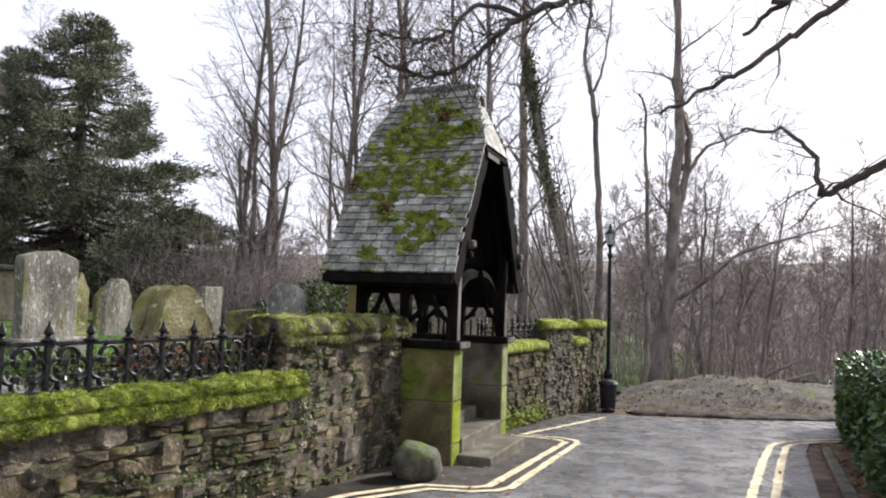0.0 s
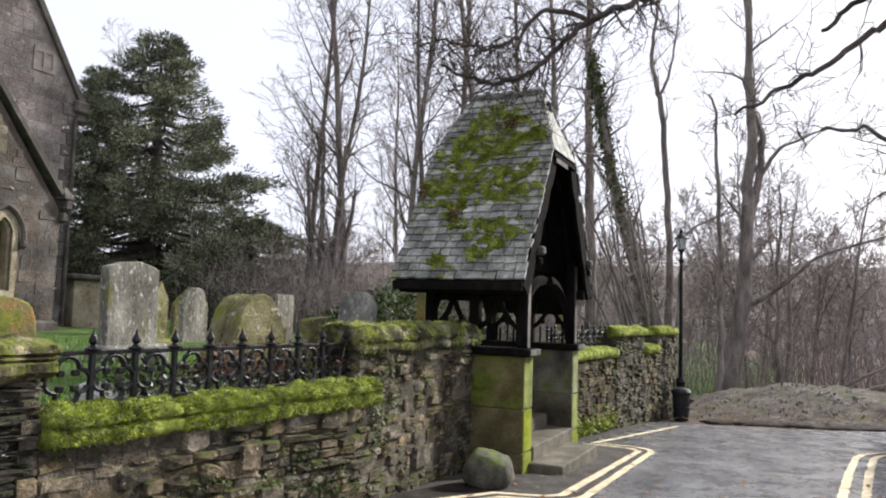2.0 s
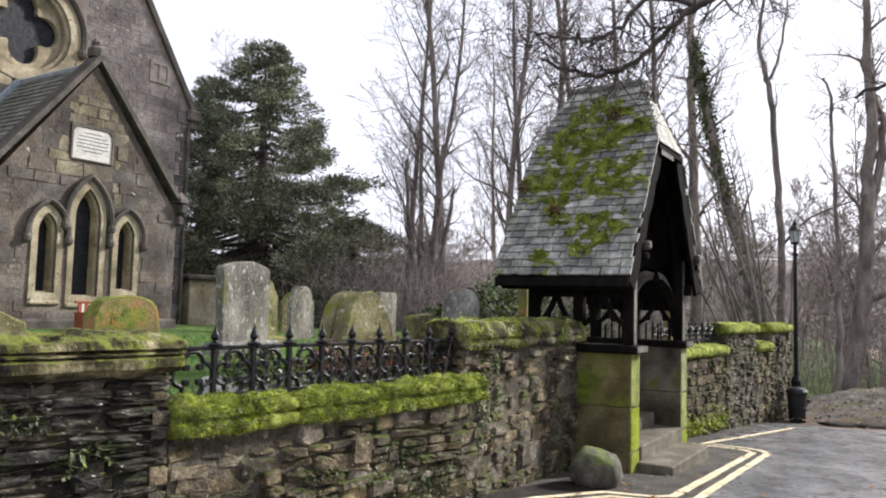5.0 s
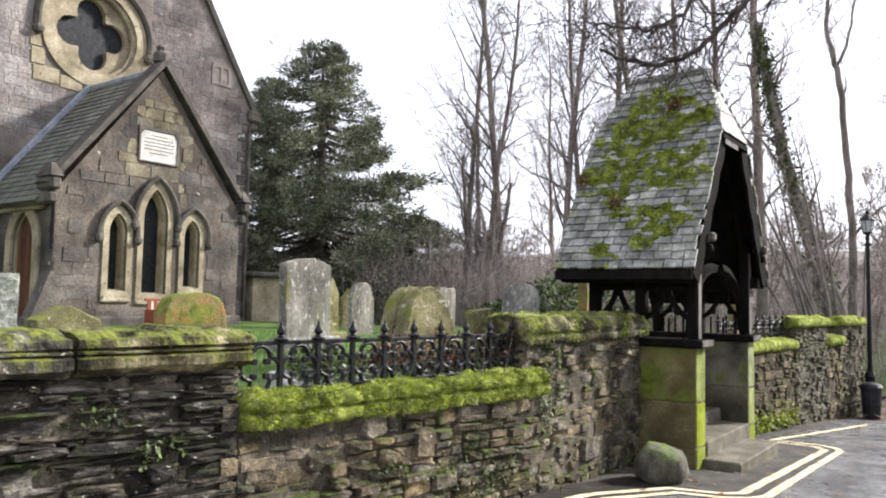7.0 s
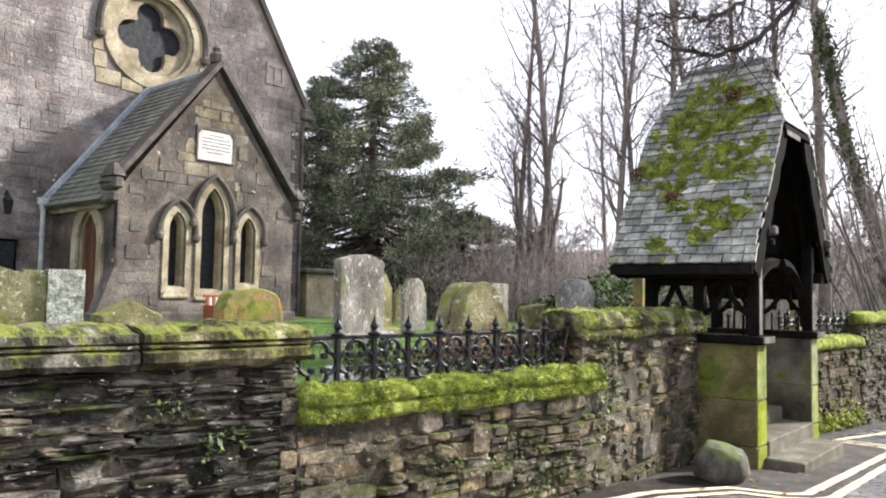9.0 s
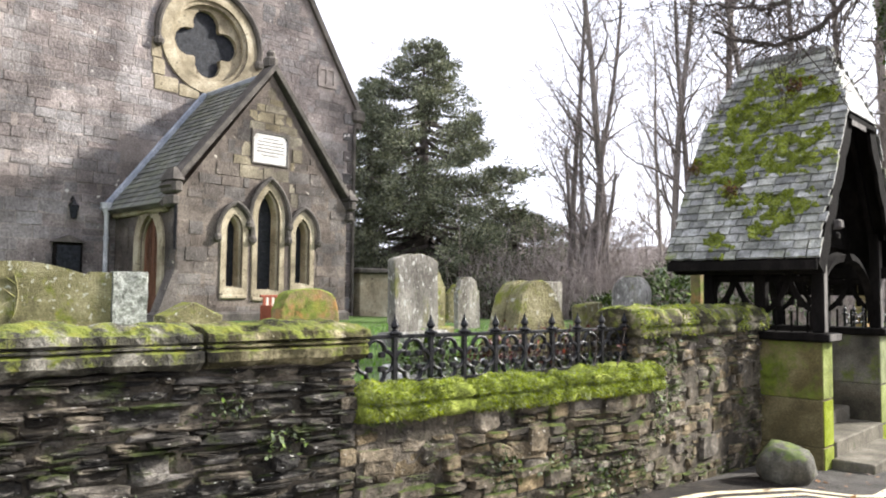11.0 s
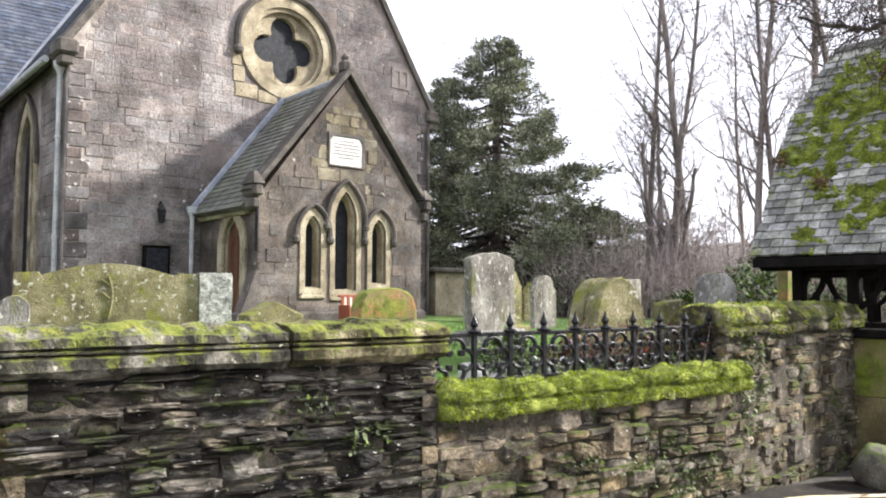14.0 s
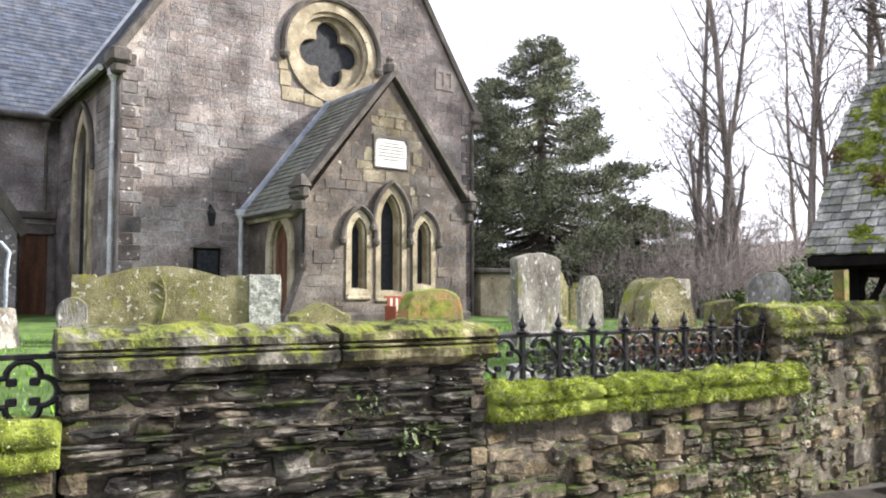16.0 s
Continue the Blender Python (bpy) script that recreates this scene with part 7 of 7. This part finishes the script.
# thicket round the feet of the churchyard trees
for i in range(1500):
    x, y = r.uniform(-9.5, 1.0), r.uniform(21.5, 29)
    b = Vector((x, y, yz(x, y) - 0.1))
    h = r.uniform(0.8, 2.2) + 2.2 * r.random() ** 4
    e = b + Vector((r.gauss(0, 0.4), r.gauss(0, 0.4), h))
    s.tube([b, b.lerp(e, 0.5) + Vector((r.gauss(0, 0.12), r.gauss(0, 0.12), 0)), e], [0.016, 0.012, 0.005], 3, caps=False)
    for k in range(5):
        a = b.lerp(e, r.uniform(0.25, 0.95))
        s.tube([a, a + Vector((r.gauss(0, 0.35), r.gauss(0, 0.35), r.uniform(0.05, 0.5)))], [0.009, 0.004], 3, caps=False)
tagged(part("brushwood", s, M_TWIG), "tangled brown brushwood on the woodland floor", "undergrowth", kind="stuff")
# fallen boughs by the heap
for k, (a, b) in enumerate((((9.6, 24.2, -0.8), (11.2, 23.5, 0.3)), ((9.9, 24.0, -0.9), (12.2, 24.8, -0.2)), ((11.8, 22.3, -0.9), (13.6, 23.0, -0.3)))):
    a, b = Vector(a), Vector(b)
    tagged(part("fallen_bough", Shape().tube([a, a.lerp(b, 0.5) + Vector((0, 0, 0.08)), b], [0.07, 0.06, 0.03], 6), M_BARK, smooth=True), "fallen grey bough lying on the ground", "bough")

# conifer
def conifer(loc, height, prof, seed, boughs_, label):
    r_ = random.Random(seed)
    t_ = thing("conifer", loc, label, "tree")
    tk = new("trunk", Shape().tube([(0, 0, -0.3), (0.05, 0, height * 0.5), (0, 0, height * 0.93)], [0.35, 0.22, 0.03], 8).mesh("trunk", M_BARK_DARK, True))
    tk.parent = t_
    s_, bs = Shape(), Shape()
    for i in range(boughs_):
        u = (i + r_.random()) / boughs_
        z = height * (0.1 + 0.88 * u ** 1.12)
        k = (z / height) * (len(prof) - 1)
        rad = lerp(prof[int(k)], prof[min(int(k) + 1, len(prof) - 1)], k - int(k))
        a = i * 2.4 + r_.uniform(-0.5, 0.5)
        out = Vector((math.cos(a), math.sin(a), 0))
        wd = Vector((-out.y, out.x, 0))
        dd = rad * r_.uniform(0.72, 1.08)
        rise = r_.uniform(-0.02, 0.2) * dd
        at_ = lambda q: out * dd * q + wd * (0.12 * dd * math.sin(2.5 * q + i)) + Vector((0, 0, z + rise * q - 0.16 * dd * math.sin(2.6 * q)))
        bs.tube([at_(q / 4) for q in range(5)], [0.03 + 0.014 * dd, 0.03 + 0.008 * dd, 0.03, 0.02, 0.008], 4, caps=False)
        for c in range(3 + int(dd * 2.1)):
            q = 0.25 + 0.75 * r_.random() ** 0.7
            wide = 0.3 * dd * (1.15 - q)
            mid = at_(q) + wd * r_.uniform(-wide, wide) + Vector((0, 0, r_.uniform(-0.08, 0.16)))
            size = r_.uniform(0.22, 0.42) * (0.7 + 0.3 * min(1, rad / 2.5))
            for j in range(r_.randint(60, 100)):
                v = Vector((r_.gauss(0, 1), r_.gauss(0, 1), r_.gauss(0, 1))).normalized() * r_.random() ** 0.4
                pt = mid + (out * v.x * 1.3 + wd * v.y * 1.15) * size + Vector((0, 0, v.z * 0.55 - 0.3 * v.x * v.x)) * size
                e = (out * (0.5 + v.x) + wd * (v.y + r_.gauss(0, 0.4)) + Vector((0, 0, 0.25 + v.z + r_.gauss(0, 0.35)))).normalized() * r_.uniform(0.09, 0.2)
                w = e.cross(Vector((r_.gauss(0, 1), r_.gauss(0, 1), 0.5))).normalized() * 0.02
                s_.add([pt, pt + e * 0.5 + w, pt + e, pt + e * 0.5 - w], [(0, 1, 2, 3)])
    for nm, sh, m_ in (("branchwork", bs, M_BARK_DARK), ("foliage", s_, M_YEW)):
        ob_2 = new(nm, sh.mesh(nm, m_))
        ob_2.parent = t_
        tagged(ob_2, kind="stuff")
    return t_


conifer((-12.45, 25.6, 0.5), 10.6, [3.9, 4.9, 5.3, 5.2, 4.8, 4.0, 3.3, 2.7, 1.95, 1.35, 0.45], 801, 158, "tall dark green conifer with ragged tiers of foliage")
conifer((-15.3, 26.6, 0.5), 9.7, [2.6, 2.8, 2.7, 2.4, 2.0, 1.6, 1.1, 0.7, 0.25], 802, 90, "narrow dark conifer behind the church corner")
conifer((-9.4, 27.2, 0.3), 4.6, [2.4, 2.9, 2.8, 2.3, 1.6, 0.7], 803, 55, "broad dark evergreen beside the conifer")

# evergreen bushes and ivy mounds behind the wall
def bush(loc, rx, rz, n_, seed, label, m_=None, size=0.12):
    r_ = random.Random(seed)
    t_ = thing("bush", loc, label, "bush")
    s_, st = Shape(), Shape()
    for i in range(24):
        a = r_.uniform(0, 6.28)
        st.tube([(0.1 * math.cos(a), 0.1 * math.sin(a), -0.1), (rx * 0.7 * math.cos(a) * r_.random(), rx * 0.7 * math.sin(a) * r_.random(), rz * r_.uniform(0.7, 1.5))], [0.03, 0.006], 4)
    pts = []
    for i in range(n_):
        d_ = Vector((r_.gauss(0, 1), r_.gauss(0, 1), r_.gauss(0, 1))).normalized()
        k = (0.55 + 0.45 * r_.random()) * (1 + 0.35 * fbm(d_ * 1.5 + Vector((seed, 0, 0)), 1.3))
        pts.append((d_.x * rx * k, d_.y * rx * k, max(0, rz + d_.z * rz * k)))
    for nm, sh, mt in (("stemwork", st, M_BARK_DARK), ("foliage", leaves(s_, pts, size, r_), m_ or M_IVY)):
        o_ = new(nm, sh.mesh(nm, mt))
        o_.parent = t_
        tagged(o_, kind="stuff")


bush((-2.3, 16.2, yz(-2.3, 16.2)), 0.8, 0.7, 1500, 1, "bright green ivy-covered bush behind the wall")
bush((-4.2, 19.4, yz(-4.2, 19.4)), 0.55, 0.4, 500, 2, "green ivy mound round a tree foot")
bush((-5.2, 22.4, yz(-5.2, 22.4)), 0.8, 0.4, 500, 3, "low ivy mound at the foot of the bare trees")
bush((-8.6, 22.5, yz(-8.6, 22.5)), 1.3, 0.8, 2000, 4, "dark evergreen bush below the conifer", M_YEW)
bush((-1.2, 20.5, yz(-1.2, 20.5)), 1.5, 1.0, 2400, 5, "tangled ivy bush behind the lychgate")
bush((12.0, 24.0, wz(12, 24)), 1.0, 0.35, 1500, 6, "low green bramble patch")

# tree overhanging the lane
lane = thing("overhanging_tree", (10.5, 7.0, zg(10, 7)), "large leafless tree with gnarled limbs over the lane", "tree")
fork = Vector((10.4, 7.0, 6.2))
part("trunk", Shape().tube([(10.5, 7.0, -0.6), (10.55, 7.0, 2.5), (10.4, 7.0, 6.2), (10.2, 7.1, 9.5)], [0.5, 0.42, 0.36, 0.2], 12), M_BARK_DARK, lane, smooth=True)
r = random.Random(905)


def gnarled(pts, r0, r1, seed, sub, ln):
    r_ = random.Random(seed)
    pts = [Vector(p) for p in pts]
    fine = []
    for i in range(len(pts) - 1):
        a, b, c, d_ = pts[max(i - 1, 0)], pts[i], pts[i + 1], pts[min(i + 2, len(pts) - 1)]
        for k in range(6):
            t = k / 6
            fine.append(0.5 * (2 * b + (c - a) * t + (2 * a - 5 * b + 4 * c - d_) * t * t + (3 * b - a - 3 * c + d_) * t ** 3) + Vector((r_.gauss(0, 0.018), r_.gauss(0, 0.018), r_.gauss(0, 0.018))))
    fine.append(pts[-1])
    n_ = len(fine)
    part("limb", Shape().tube(fine, [lerp(r0, r1, i / n_) for i in range(n_)], 7), M_BARK_DARK, lane, smooth=True)
    tw = Shape()

    def shoot(p, d_, length, ra, lev):
        q, e, ps, rs = p.copy(), d_.copy(), [p.copy()], [ra]
        for i in range(5):
            e = (e + Vector((r_.gauss(0, 0.3), r_.gauss(0, 0.3), r_.gauss(0, 0.3)))).normalized()
            q = q + e * length / 5
            ps.append(q.copy())
            rs.append(max(0.003, ra * (1 - (i + 1) / 6)))
        tw.tube(ps, rs, 4, caps=False)
        if lev < 2:
            for k in range(4):
                i = r_.randrange(1, 6)
                v = (e + Vector((r_.gauss(0, 0.8), r_.gauss(0, 0.8), r_.gauss(0, 0.8)))).normalized()
                shoot(ps[i], v, length * r_.uniform(0.3, 0.6), max(0.004, rs[i] * 0.65), lev + 1)
    for k in range(sub):
        i = r_.randrange(n_ // 3, n_)
        ax = (fine[min(i + 1, n_ - 1)] - fine[i - 1]).normalized()
        v = (ax * 0.6 + Vector((r_.gauss(0, 0.5), r_.gauss(0, 0.5), r_.gauss(-0.1, 0.5)))).normalized()
        shoot(fine[i], v, ln * r_.uniform(0.5, 1.2), max(0.005, lerp(r0, r1, i / n_) * 0.4), 0)
    tagged(part("twig_crown", tw, M_BARK_DARK, lane), kind="stuff")
gnarled([fork + Vector((0, 0, 2)), (6.5, 7.2, 8.0), (1.95, 7.97, 5.23), (1.28, 7.9, 4.83), (0.8, 7.86, 4.59), (0.44, 7.79, 4.27), (0.04, 7.8, 3.94), (-0.43, 7.79, 3.92), (-0.79, 7.76, 4.07)], 0.055, 0.014, 1, 46, 0.75)
gnarled([(0.8, 7.86, 4.59), (0.31, 7.79, 4.67), (-0.09, 7.7, 4.3), (-0.47, 7.69, 4.24), (-0.85, 7.65, 4.32)], 0.03, 0.01, 2, 34, 0.7)
gnarled([fork + Vector((0, 0, 1)), (4.79, 7.62, 5.29), (4.25, 7.93, 4.95), (3.75, 8.18, 4.57), (3.28, 8.38, 4.23), (2.88, 8.53, 4.02), (2.46, 8.66, 3.8)], 0.055, 0.016, 3, 8, 0.7)
gnarled([fork + Vector((0, 0, -2.5)), (5.16, 7.37, 3.58), (4.55, 7.77, 3.12), (4.24, 7.94, 2.96), (4.03, 8.05, 2.82), (3.99, 8.07, 3.16), (3.73, 8.19, 3.49), (3.28, 8.38, 3.56)], 0.062, 0.014, 4, 9, 0.9)
gnarled([fork + Vector((0, 0, 2.5)), (4.15, 7.98, 5.31), (3.68, 8.22, 4.98), (3.3, 8.37, 4.66)], 0.05, 0.02, 5, 4, 0.6)

# wooded hillside far behind
s = Shape()
N_ = 90
rings = []
for j, (dist, zz) in enumerate(((75, -4), (85, 1.0), (95, 5.0), (110, 8.5), (130, 9.5))):
    ring = []
    for i in range(N_ + 1):
        a = math.radians(lerp(-75, 110, i / N_))
        h = zz + (1.6 * fbm((i * 0.12, j, 0), 1.0) + 0.7 * fbm((i * 0.7, j, 4), 1.0)) * (j > 0) - 3.0 * max(0, math.sin(a)) * (j > 1) * (1 if a > 0 else 0)
        ring.append(Vector((-math.sin(a) * dist, math.cos(a) * dist, h)))
    rings.append(ring)
s.loft(rings, closed=False)
tagged(part("backdrop", s, M_HILL, smooth=True), "distant brown wooded hillside", "hillside", kind="structure")

# low scrub in the bed behind the iron fence
for k, (along, back, m_, size, label) in enumerate(((3.75, 0.95, M_IVY, 0.07, "small green shrub behind the iron fence"), (4.3, 0.6, M_REDLEAF, 0.06, "dark red-leaved shrub behind the iron fence"), (4.85, 0.9, M_LAUREL, 0.07, "dark green shrub behind the iron fence"), (5.25, 0.95, M_LITTER, 0.06, "dry brown shrub beside the wall"))):
    spot = MW @ Vector((F - back, along, 0))
    z = yz(spot.x, spot.y)
    bush((spot.x, spot.y, z), 0.32, min(0.4, max(0.12, (1.15 - z) / 2)), 420, 60 + k, label, m_, size)
